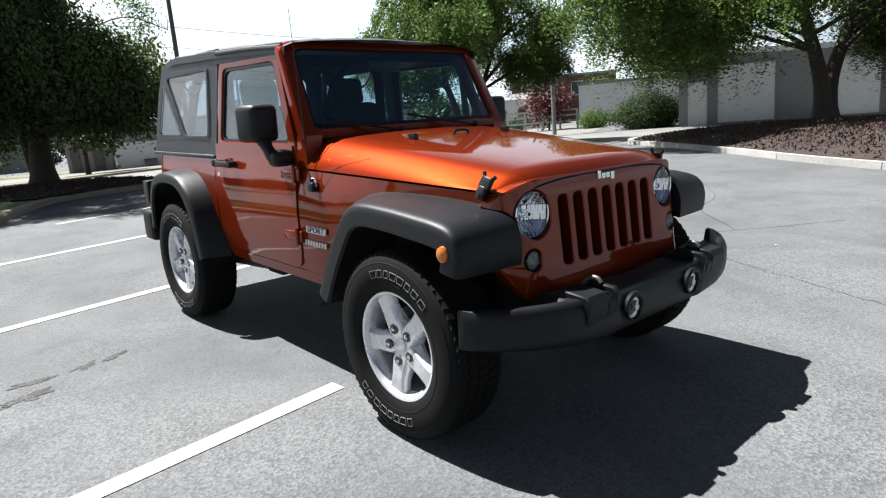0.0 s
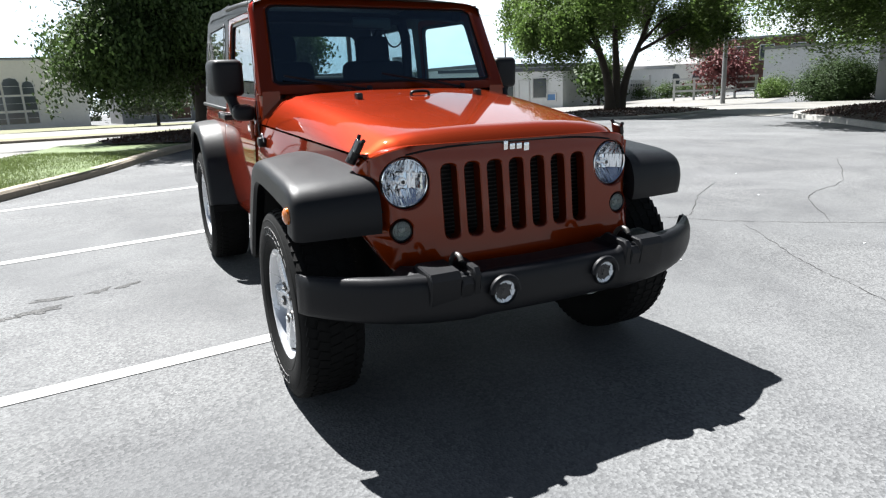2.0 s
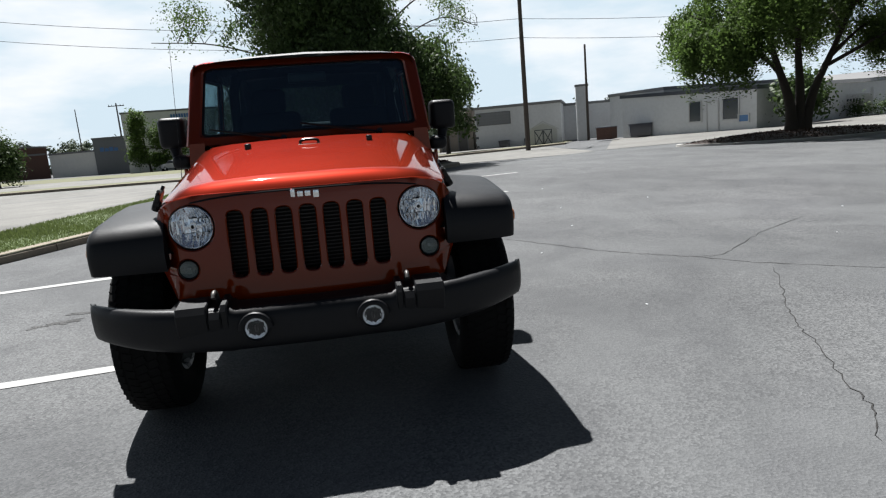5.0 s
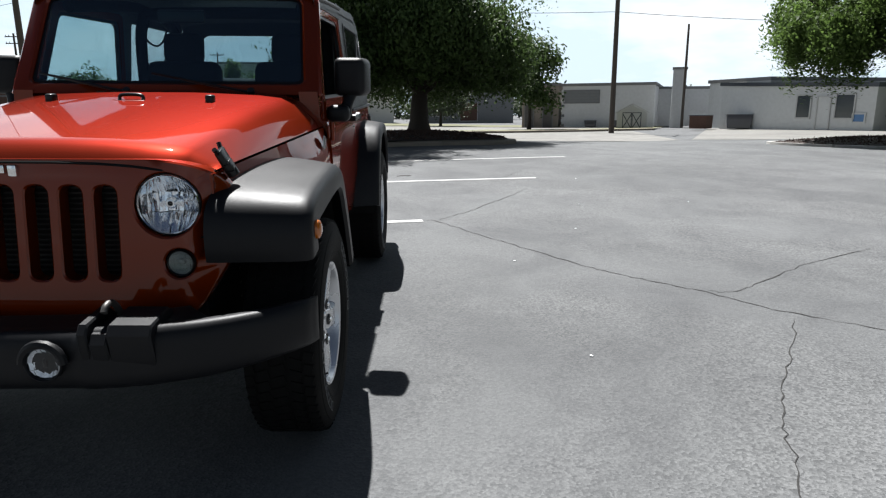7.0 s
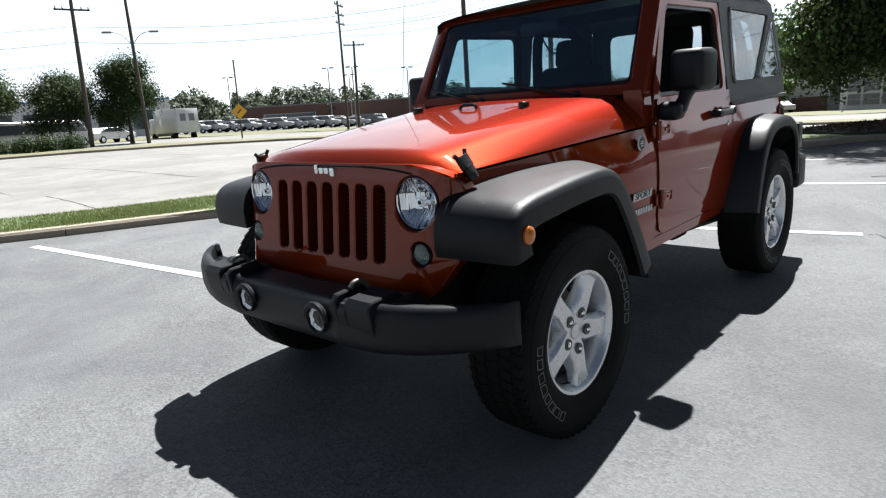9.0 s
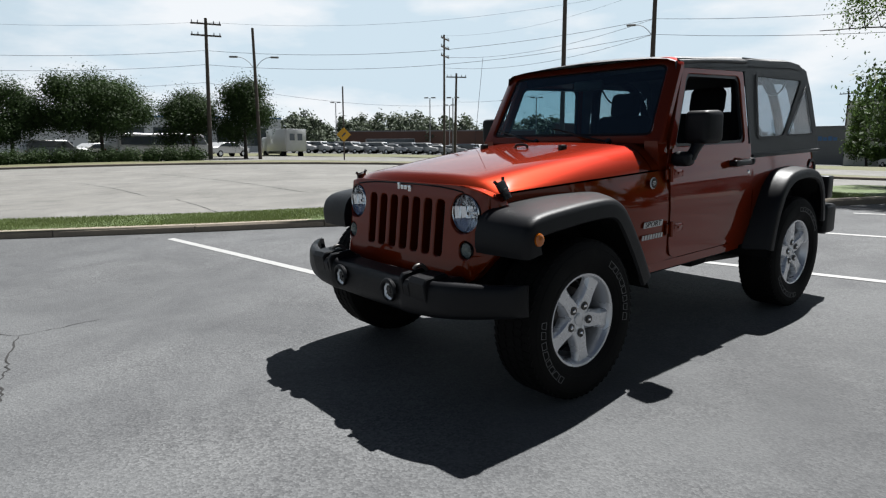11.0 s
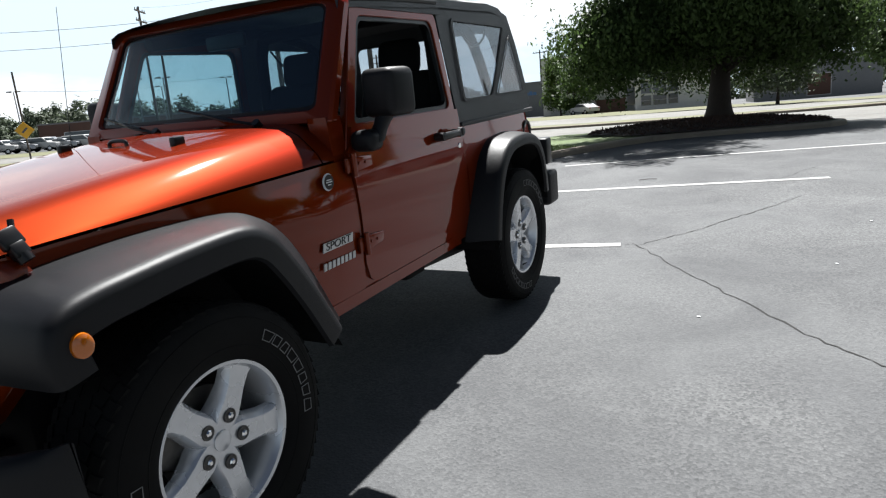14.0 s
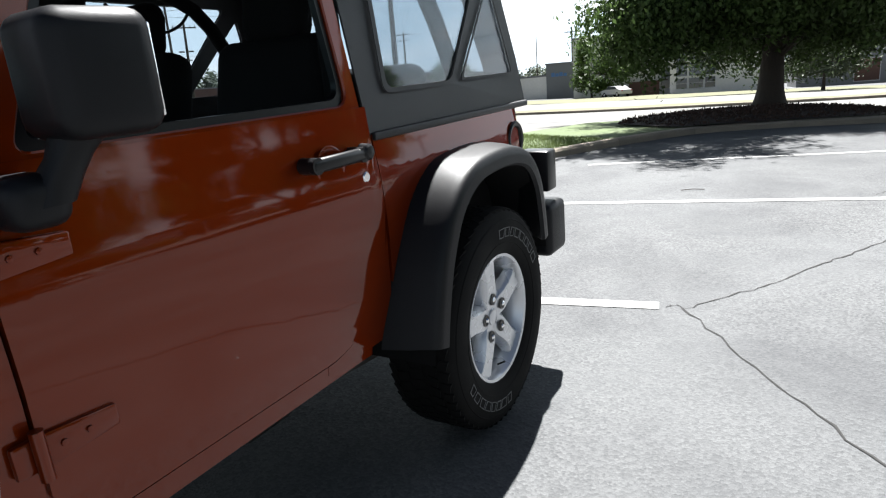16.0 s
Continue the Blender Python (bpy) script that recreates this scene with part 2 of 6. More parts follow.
DRYGRASS = mat("dry_grass", (0.091, 0.091, 0.0385), 0.9, var=0.4, scale=0.3, fine=9.0)
MULCH = mat("red_brown_mulch", (0.024, 0.0130, 0.0092), 0.95, var=0.55, scale=3.0, fine=35.0, bump=1.0, bump_scale=60.0)
CHIP = mat("mulch_chips", (0.040, 0.0205, 0.0135), 0.95, var=0.6, scale=2.0, island=0.6)
STAIN = asphalt("stained_asphalt", (0.044, 0.0445, 0.045), (0.066, 0.0665, 0.067), 0.8, 1.0)
BARK = mat("bark", (0.0375, 0.02925, 0.02325), 0.95, var=0.4, scale=5.0, fine=40.0, bump=1.0, bump_scale=30.0)
LEAF_OAK = mat("dark_green_leaves", (0.052, 0.084, 0.025), 0.55, spec=0.2, var=0.65, scale=0.9, island=0.45, trans=0.34)
LEAF_BIRCH = mat("mid_green_leaves", (0.080, 0.128, 0.031), 0.55, spec=0.2, var=0.75, scale=0.9, island=0.5, trans=0.45)
LEAF_HEDGE = mat("clipped_hedge_leaves", (0.0270, 0.048, 0.0140), 0.6, spec=0.12, var=0.5, scale=0.9, island=0.4, trans=0.25)
# greyer than the near leaves: distance haze is mixed into the colour
LEAF_FAR = mat("haze_greyed_leaves", (0.060, 0.078, 0.046), 0.8, var=0.4, scale=0.3, island=0.4, trans=0.2)
LEAF_RED = mat("red_flowering_leaves", (0.105, 0.02625, 0.02625), 0.7, var=0.4, island=0.4, trans=0.2)
POLE = mat("weathered_pole_wood", (0.063, 0.0511, 0.042), 0.9, var=0.3)
GALV = mat("galvanised_steel", (0.182, 0.182, 0.182), 0.5, metal=0.4, var=0.15)
SIGNPLATE = mat("silver_trim_plate", (0.52, 0.52, 0.51), 0.4, metal=0.25, var=0.05)
WIRE = mat("cable_black", (0.05, 0.05, 0.05), 0.6)
WHITEWALL = mat("white_painted_wall", (0.495, 0.5025, 0.5025), 0.85, var=0.14, scale=0.4, fine=4.0)
GREYWALL = mat("grey_metal_siding", (0.1584, 0.1656, 0.1692), 0.7, var=0.12, scale=0.5, fine=4.0)
CREAM = mat("cream_painted_wall", (0.62, 0.605, 0.56), 0.85, var=0.12, scale=0.3, fine=3.0)
BRICK = mat("brown_brick_wall", (0.0975, 0.0525, 0.039), 0.9, var=0.25, scale=0.5, fine=7.0)
BROWNMETAL = mat("tan_metal_siding", (0.2088, 0.1764, 0.144), 0.7, var=0.12, scale=0.4)
ROOFGREY = mat("grey_roofing", (0.154, 0.154, 0.154), 0.8, var=0.2, scale=0.5)
DARKGLASS = mat("dark_window_glass", (0.04, 0.05, 0.06), 0.1, var=0.2, spec=0.8)
WHITEPAINT = mat("white_gloss_paint", (0.4125, 0.4125, 0.4125), 0.3, coat=0.5, var=0.06)
SILVERPAINT = mat("silver_car_paint", (0.315, 0.3225, 0.3375), 0.35, metal=0.5, coat=0.6)
DARKPAINT = mat("dark_car_paint", (0.03, 0.035, 0.05), 0.3, coat=0.8)
REDPAINT = mat("red_car_paint", (0.25, 0.02, 0.02), 0.35, coat=0.8)
YELLOW = mat("yellow_sign_face", (0.6, 0.315, 0.015), 0.5)
BLUE = mat("blue_panel", (0.0675, 0.165, 0.3375), 0.5)
CRACK = mat("dark_crack_filler", (0.0154, 0.0147, 0.014), 0.95, var=0.4)


# ---- building blocks ----
def thing(name, label, category, group="", at=(0, 0, 0)):
    ob = new(name)
    ob.empty_display_size = 0.2
    ob.location = at
    return tagged(ob, label, category, group)


def to_mesh(name, bm, material, smooth=True, angle=38):
    bmesh.ops.recalc_face_normals(bm, faces=bm.faces[:])
    me = bpy.data.meshes.new(name)
    bm.to_mesh(me)
    bm.free()
    me.materials.append(material)
    if smooth:
        me.polygons.foreach_set("use_smooth", [True] * len(me.polygons))
        me.set_sharp_from_angle(angle=radians(angle))
    return me


def part(name, bm, material, parent, label="", smooth=True, angle=38):
    ob = new(name, to_mesh(name, bm, material, smooth, angle))
    ob.parent = parent
    return tagged(ob, label)


def solid(name, bm, material, label, category="", group="", kind="", smooth=True):
    return tagged(new(name, to_mesh(name, bm, material, smooth)), label, category, group, kind)


def join(bm, other, m=None):
    """Adds the geometry of another bmesh, moved by m."""
    vs = [bm.verts.new(m @ v.co if m else v.co) for v in other.verts]
    other.verts.index_update()
    for f in other.faces:
        bm.faces.new([vs[v.index] for v in f.verts])
    other.free()
    return bm


def rbox(x0, x1, y0, y1, z0, z1, r=0.0, seg=2):
    bm = bmesh.new()
    bmesh.ops.create_cube(bm, size=1.0)
    for v in bm.verts:
        v.co = ((x0 + x1) / 2 + v.co.x * (x1 - x0), (y0 + y1) / 2 + v.co.y * (y1 - y0), (z0 + z1) / 2 + v.co.z * (z1 - z0))
    if r:
        bmesh.ops.bevel(bm, geom=bm.edges[:], offset=r, segments=seg, profile=0.5, affect="EDGES")
    return bm


def curve_through(pts, n=6):
    """Catmull-Rom points through pts, n to a span."""
    p = [Vector(q) for q in pts]
    p = [2 * p[0] - p[1], *p, 2 * p[-1] - p[-2]]
    out = []
    for a, b, c, d in zip(p, p[1:], p[2:], p[3:]):
        for k in range(n):
            t = k / n
            out.append(0.5 * (2 * b + (c - a) * t + (2 * a - 5 * b + 4 * c - d) * t * t + (3 * b - a - 3 * c + d) * t ** 3))
    return out + [p[-2]]


def loft(rings, closed=True, caps=True, bm=None):
    bm = bm or bmesh.new()
    rows = [[bm.verts.new(p) for p in r] for r in rings]
    for a, b in zip(rows, rows[1:]):
        n = len(a)
        for i in range(n if closed else n - 1):
            j = (i + 1) % n
            bm.faces.new((a[i], a[j], b[j], b[i]))
    if caps and closed:
        bm.faces.new(rows[0])
        bm.faces.new(rows[-1][::-1])
    return bm


def tube(pts, radius, n=8, caps=True, bm=None):
    """A round bar along pts; radius is a number or one for each point."""
    pts = [Vector(p) for p in pts]
    rad = radius if isinstance(radius, (list, tuple)) else [radius] * len(pts)
    rings, side = [], None
    for i, p in enumerate(pts):
        way = (pts[min(i + 1, len(pts) - 1)] - pts[max(i - 1, 0)]).normalized()
        side = (side - way * side.dot(way)) if side else way.orthogonal()
        side = side.normalized()
        up = way.cross(side)
        rings.append([p + rad[i] * (math.cos(a) * side + math.sin(a) * up) for a in (2 * math.pi * k / n for k in range(n))])
    return loft(rings, True, caps, bm)


def lathe(profile, n=48, closed=False):
    """Turns (radius, x) round the x axis."""
    rings = [[Vector((x, r * math.cos(a), r * math.sin(a))) for a in (2 * math.pi * k / n for k in range(n))] for r, x in profile]
    if closed:
        rings.append(rings[0])
    bm = loft(rings, True, False)
    if closed:
        bmesh.ops.remove_doubles(bm, verts=bm.verts[:], dist=1e-5)
    return bm


def rounded(pts, r, n=5):
    """The outline pts with its corners rounded; r is one radius or one for each corner."""
    out, m = [], len(pts)
    for i, p in enumerate(pts):
        p, a, b = Vector(p), Vector(pts[i - 1]), Vector(pts[(i + 1) % m])
        ri = r[i] if isinstance(r, (list, tuple)) else r
        da, db = (a - p), (b - p)
        ka, kb = min(ri, da.length * 0.48), min(ri, db.length * 0.48)
        s, e = p + da.normalized() * ka, p + db.normalized() * kb
        out += [(1 - t) ** 2 * s + 2 * t * (1 - t) * p + t * t * e for t in (k / n for k in range(n + 1))]
    return out


def disc(cx, cy, r, n=24):
    return [Vector((cx + r * math.cos(2 * math.pi * k / n), cy + r * math.sin(2 * math.pi * k / n))) for k in range(n)]


def plate(outline, holes, thick, place, bevel=0.0):
    """A flat piece with holes: (u, v) outlines, extruded by thick along w, then each (u, v, w) put in place."""
    bm = bmesh.new()
    edges = []
    for loop in (outline, *holes):
        vs = [bm.verts.new((p[0], p[1], 0)) for p in loop]
        edges += [bm.edges.new((vs[i], vs[(i + 1) % len(vs)])) for i in range(len(vs))]
    bmesh.ops.triangle_fill(bm, use_beauty=True, use_dissolve=False, edges=edges)
    ext = bmesh.ops.extrude_face_region(bm, geom=bm.faces[:])
    for g in ext["geom"]:
        if isinstance(g, bmesh.types.BMVert):
            g.co.z = thick
    if bevel:
        rim = [e for e in bm.edges if len(e.link_faces) == 2 and e.calc_face_angle(0) > 1.0]
        bmesh.ops.bevel(bm, geom=rim, offset=bevel, segments=1, affect="EDGES")
    for v in bm.verts:
        v.co = place(*v.co)
    return bm


def lerp(table, v):
    """Linear reading of a table of (key, value)."""
    return float(np.interp(v, [a for a, _ in table], [b for _, b in table]))


def text_bm(body, size, depth):
    cu = bpy.data.curves.new("lettering", "FONT")
    cu.body, cu.size, cu.extrude, cu.align_x, cu.align_y = body, size, depth, "CENTER", "CENTER"
    ob = bpy.data.objects.new("lettering", cu)
    scene.collection.objects.link(ob)
    me = ob.evaluated_get(bpy.context.evaluated_depsgraph_get()).to_mesh()
    bm = bmesh.new()
    bm.from_mesh(me)
    bpy.data.objects.remove(ob)
    bpy.data.curves.remove(cu)
    return bm


# ---- ground ----
def land(x, y):
    """Height of the ground: level under the car, then falling away gently behind it."""
    r = math.hypot(x, y)
    k = min(1.0, max(0.0, (r - 5.0) / 24.0))
    return k * k * (3 - 2 * k) * (-0.05 * max(0.0, y) ** 2 / max(r, 0.1) + 0.006 * min(0.0, x) + 0.004 * max(0.0, x))


UP = Vector((-0.012, 0.040, 1.0)).normalized()


def plumb(x, y, turn=0.0, dz=0.0):
    """The pose of an upright thing that stands on the far ground."""
    q = Vector((0, 0, 1)).rotation_difference(UP).to_matrix().to_4x4()
    return Matrix.Translation((x, y, land(x, y) + dz)) @ q @ pose(0, 0, 0, 0, 0, turn)


def ribbon(a, b, lift, across=6, along=5, wobble=0.0):
    """A sheet between two lines on the ground, lifted by so much."""
    la, lb = curve_through([(*p, 0) for p in a], along), curve_through([(*p, 0) for p in b], along)
    rows = []
    for p, q in zip(la, lb):
        row = []
        for k in range(across + 1):
            v = p.lerp(q, k / across)
            row.append((v.x, v.y, land(v.x, v.y) + lift + wobble * noise.noise((v.x * 0.7, v.y * 0.7, 3.0))))
        rows.append(row)
    return loft(rows, False, False)


rings = [[(r * math.cos(a), r * math.sin(a), land(r * math.cos(a), r * math.sin(a))) for a in (2 * math.pi * k / 96 for k in range(96))]
         for r in (0.5, 2, 4, 5, 6, 7, 8, 9, 10, 11, 12, 13, 14, 15, 16, 17, 18, 19, 20, 21, 22, 24, 28, 34, 42, 55, 75, 110, 170, 300, 600, 1200, 3000)]
g_bm = loft(rings, True, False)
g_bm.verts.ensure_lookup_table()
g_bm.faces.new([g_bm.verts[i] for i in range(96)])
ground = solid("ground", g_bm, ASPHALT, "worn grey asphalt of a parking lot", "ground", kind="structure")


# ---- the car: front axle over the origin, nose towards -y, its left side towards +x ----
AXLE, TRACK, HUB = 2.424, 0.786, 0.40
BODY_X = [(0.40, 0.735), (0.52, 0.752), (0.65, 0.768), (0.85, 0.775), (1.00, 0.768), (1.13, 0.748)]
BELT = 1.125


def bx(z):
    return lerp(BODY_X, z)


def seam_x(y):
    return 0.612 + (0.742 - 0.612) * min(1.0, max(0.0, (y + 0.38) / 1.25))


def seam_z(y):
    return 1.035 + 0.055 * min(1.0, max(0.0, (y + 0.38) / 1.25))


def upper_x(z):
    return lerp([(1.10, 0.748), (1.30, 0.730), (1.78, 0.678)], z)


def panel(ys, low, high, xs, s, thick=0.02, rows=9):
    """A curved side panel: for each y, from low(y) to high(y), at half width xs(y, z), on side s."""
    grid_o, grid_i = [], []
    for y in ys:
        lo, hi = low(y), high(y)
        zs = [lo + (hi - lo) * k / rows for k in range(rows + 1)]
        grid_o.append([(s * xs(y, z), y, z) for z in zs])
        grid_i.append([(s * (xs(y, z) - thick), y, z) for z in zs])
    rings = [o + i[::-1] for o, i in zip(grid_o, grid_i)]
    return loft(rings, True, True)


car = thing("off_road_car", "two-door copper-orange off-road car with black soft top", "car")

# wheel arches and underside
part("engine_block", rbox(-0.56, 0.56, -0.33, 0.80, 0.42, 1.0, 0.03), DARK, car)
part("chassis_rail", rbox(-0.48, -0.38, -0.40, 2.95, 0.40, 0.52, 0.015), DARK, car)
part("chassis_rail", rbox(0.38, 0.48, -0.40, 2.95, 0.40, 0.52, 0.015), DARK, car)
part("underbody", rbox(-0.70, 0.70, 0.66, 1.86, 0.46, 0.58, 0.02), DARK, car)
part("fuel_tank", rbox(-0.35, 0.35, 1.2, 2.1, 0.34, 0.47, 0.05), DARK, car)
part("front_axle", tube([(-0.70, 0, HUB), (0.70, 0, HUB)], 0.045, 12), DARK, car)
part("rear_axle", tube([(-0.70, AXLE, HUB), (0.70, AXLE, HUB)], 0.05, 12), DARK, car)
part("rear_floor", rbox(-0.66, 0.66, 1.80, 2.98, 0.60, 0.72, 0.02), DARK, car)
part("silencer", rbox(-0.30, 0.42, 2.62, 2.86, 0.40, 0.56, 0.06), STEEL, car)
for s in (1, -1):
    part("tie_rod", tube([(s * 0.66, -0.16, 0.36), (0.0, -0.16, 0.38)], 0.016, 8), STEEL, car)
    part("coil_spring", tube([(s * 0.50 + 0.055 * math.cos(a * 0.7), 0.055 * math.sin(a * 0.7), 0.46 + a * 0.0062) for a in range(0, 62)], 0.009, 6), STEEL, car)
    part("control_arm", tube([(s * 0.58, 1.58, 0.425), (s * 0.62, 2.34, 0.385)], 0.024, 8), STEEL, car)
    part("skid_plate", rbox(s * 0.58 - 0.08, s * 0.58 + 0.08, 1.42, 1.62, 0.41, 0.50, 0.03), DARK, car)


# wheels
def tyre_bm():
    prof = [(0.222, -0.095), (0.232, -0.108), (0.262, -0.122), (0.310, -0.131), (0.350, -0.128), (0.378, -0.119), (0.392, -0.108), (0.397, -0.098),
            (0.399, -0.05), (0.3995, 0.0), (0.399, 0.05), (0.397, 0.098), (0.392, 0.108), (0.378, 0.119), (0.350, 0.128), (0.310, 0.131), (0.262, 0.122), (0.232, 0.108), (0.222, 0.095)]
    return lathe(prof, 72)


def tread_bm():
    """Blocks of the tread, in five staggered rows, with shoulder lugs that wrap round."""
    bm = bmesh.new()
    rows = ((-0.094, 0.028, 0.0, 60), (-0.052, 0.040, 0.5, 60), (0.0, 0.044, 0.0, 60), (0.052, 0.040, 0.5, 60), (0.094, 0.028, 0.0, 60))
    for x, w, off, n in rows:
        for k in range(n):
            a = 2 * math.pi * (k + off) / n
            half = 0.0175
            b = rbox(-w / 2, w / 2, -half, half, -0.006, 0.0032, 0.0)
            if abs(x) > 0.09:
                for v in b.verts:
                    if v.co.x * x > 0:
                        v.co.z -= 0.007
                        v.co.x += math.copysign(0.002, x)
            skew = pose(0, 0, 0, 0, 0, 16 if x <= 0 else -16)
            join(bm, b, pose(0, 0, 0, math.degrees(a)) @ Matrix.Translation((x, 0, 0.3995)) @ skew)
    return bm


def letter_bars():
    """Outlined white bars in two arcs on the outer sidewall, a mesh each."""
    def spot(a, r):
        xx = lerp([(0.262, 0.1236), (0.310, 0.1328), (0.350, 0.1300)], r)
        return Vector((xx, r * math.cos(radians(a)), r * math.sin(radians(a))))
    out = []
    r0, r1, t = 0.298, 0.331, 0.0022
    rng = random.Random(31)
    da = math.degrees(t / 0.32)
    for start, widths in ((18, (9.5, 7, 8, 7.5, 8, 7, 7, 7.5)), (198, (8, 8, 8.5, 7.5, 7.5, 7, 8, 7.5))):
        ang = start
        for w in widths:
            a0, a1 = ang, ang + w * 0.86
            ang += w * 1.12
            bm = bmesh.new()
            lean, pinch = rng.uniform(0.4, 1.5), rng.uniform(-1.2, 1.2)
            vo = [bm.verts.new(spot(a, r)) for a, r in ((a0, r0), (a1, r0), (a1 - lean + pinch, r1), (a0 - lean - pinch, r1))]
            vi = [bm.verts.new(spot(a, r)) for a, r in ((a0 + da, r0 + t), (a1 - da, r0 + t), (a1 - lean + pinch - da, r1 - t), (a0 - lean - pinch + da, r1 - t))]
            for i in range(4):
                j = (i + 1) % 4
                bm.faces.new((vo[i], vo[j], vi[j], vi[i]))
            ext = bmesh.ops.extrude_face_region(bm, geom=bm.faces[:])
            for g in ext["geom"]:
                if isinstance(g, bmesh.types.BMVert):
                    g.co.x += 0.0015
            out.append(bm)
    return out


def spoke_bm():
    """One broad flat spoke with chamfered edges, pointing up, its face towards +x."""
    rows = ((0.030, 0.036, 0.078, 0.060), (0.075, 0.043, 0.086, 0.060), (0.11, 0.039, 0.090, 0.050), (0.155, 0.036, 0.092, 0.040), (0.195, 0.041, 0.092, 0.034), (0.222, 0.056, 0.090, 0.034))
    rings = []
    for r, h, x, depth in rows:
        rings.append([(x - depth, -h - 0.010, r), (x - 0.012, -h - 0.005, r), (x, -h + 0.006, r), (x + 0.0015, -h * 0.4, r), (x - 0.001, 0, r), (x + 0.0015, h * 0.4, r),
                      (x, h - 0.006, r), (x - 0.012, h + 0.005, r), (x - depth, h + 0.010, r)])
    return loft(rings, True, True)


def wheel(s, y, turn):
    w = new("wheel")
    w.parent = car
    w.matrix_basis = Matrix.Translation((s * TRACK, y, HUB + 0.008)) @ pose(0, 0, 0, 0, 0, 0 if s > 0 else 180) @ pose(0, 0, 0, turn)
    return w


w0 = wheel(1, 0, 0)
tyre = part("tyre", tyre_bm(), RUBBER, w0, "black all-terrain tyre with outlined white lettering")
part("tread", tread_bm(), RUBBER, tyre, smooth=False)
for bar in letter_bars():
    part("letter_bar", bar, LETTER, tyre, smooth=False)
for rr in (0.277, 0.358):
    part("sidewall_rib", lathe([(rr - 0.003, lerp([(0.262, 0.121), (0.310, 0.130), (0.350, 0.127), (0.378, 0.118)], rr)), (rr, lerp([(0.262, 0.1235), (0.310, 0.1325), (0.350, 0.1298), (0.378, 0.121)], rr)), (rr + 0.003, lerp([(0.262, 0.121), (0.310, 0.130), (0.350, 0.127), (0.378, 0.118)], rr))], 72), RUBBER, tyre)
rim_ob = part("rim", lathe([(0.226, -0.10), (0.205, -0.095), (0.198, 0.0), (0.203, 0.055), (0.212, 0.080), (0.218, 0.098), (0.224, 0.107), (0.234, 0.110), (0.238, 0.106), (0.236, 0.098), (0.222, 0.10)], 72), ALLOY, w0, "silver five-spoke alloy rim")
part("brake_disc", lathe([(0.0, 0.0), (0.150, 0.0), (0.150, -0.022), (0.0, -0.022)], 40), STEEL, w0)
part("brake_caliper", rbox(-0.05, 0.03, -0.165, -0.075, -0.09, 0.09, 0.015), STEEL, w0)
part("brake_backing", lathe([(0.0, -0.045), (0.199, -0.045), (0.199, -0.05), (0.0, -0.05)], 40), DARK, w0)
sp0 = part("spoke", spoke_bm(), ALLOY, rim_ob)
for k in range(1, 5):
    o = new("spoke", sp0.data)
    o.parent, o.matrix_basis = rim_ob, pose(0, 0, 0, 72 * k)
part("hub_face", lathe([(0.0, 0.079), (0.052, 0.079), (0.058, 0.072), (0.06, 0.03)], 40), ALLOY, rim_ob)
part("centre_cap", lathe([(0.0, 0.0865), (0.024, 0.0855), (0.030, 0.083), (0.031, 0.078)], 32), ALLOY, w0, "round silver centre cap")
nut = lathe([(0.0, 0.098), (0.006, 0.098), (0.0105, 0.094), (0.0115, 0.084)], 6)
seat_ring = lathe([(0.0, 0.0885), (0.016, 0.0885), (0.019, 0.0915), (0.021, 0.0915), (0.022, 0.086)], 20)
nut_me, ring_me = to_mesh("lug_nut", nut, CHROME), to_mesh("lug_hole", seat_ring, STEEL)
for k in range(5):
    for nm, me in (("lug_nut", nut_me), ("lug_hole", ring_me)):
        o = new(nm, me)
        o.parent, o.matrix_basis = w0, pose(0, 0, 0, 72 * k) @ Matrix.Translation((0, 0, 0.072))
part("valve", tube([(0.075, 0.0, -0.204), (0.104, 0.006, -0.190)], 0.004, 6), SATIN, w0)


def copy_part(ob, parent, m):
    o = ob.copy()
    scene.collection.objects.link(o)
    o.parent, o.matrix_basis = parent, m
    for c in ob.children:
        copy_part(c, o, c.matrix_basis.copy())
    return o


w0.matrix_basis = Matrix.Translation((TRACK, 0, HUB + 0.008)) @ pose(0, 0, 0, -29)
for s, y, turn in ((1, AXLE, 7), (-1, 0, 26), (-1, AXLE, 40)):
    copy_part(w0, car, Matrix.Translation((s * TRACK, y, HUB + 0.008)) @ pose(0, 0, 0, 0, 0, 0 if s > 0 else 180) @ pose(0, 0, 0, turn))


# flares
def flare(outer, inner, x_in, s, lip=0.085, out=0.919):
    """A flare between its outer corner line and the line where it meets the body, both as (y, z), with a sharp lip."""
    po, pi = curve_through([(0, *p) for p in outer], 5), curve_through([(0, *p) for p in inner], 5)
    rings = []
    for i, (p, q) in enumerate(zip(po, pi)):
        def normal(pts):
            way = (pts[min(i + 1, len(pts) - 1)] - pts[max(i - 1, 0)]).normalized()
            return Vector((0, -way.z, way.y))
        n, m, xi = normal(po), normal(pi), lerp(x_in, q.y)
        r = p.lerp(q, 0.5)
        sec = [(xi, q + m * 0.004), ((xi + out) / 2, r + n * 0.005), (out - 0.044, p.lerp(q, 0.14) + n * 0.004), (out - 0.024, p.lerp(q, 0.06) + n * 0.002), (out - 0.011, p - n * 0.003), (out - 0.003, p - n * 0.012), (out, p - n * 0.030), (out + 0.002, p - n * lip),
               (out - 0.012, p - n * (lip + 0.008)), (out - 0.04, p - n * (lip - 0.02)), (xi, q - m * 0.06)]
        rings.append([(s * x, v.y, v.z) for x, v in sec])
    return loft(rings, True, True)


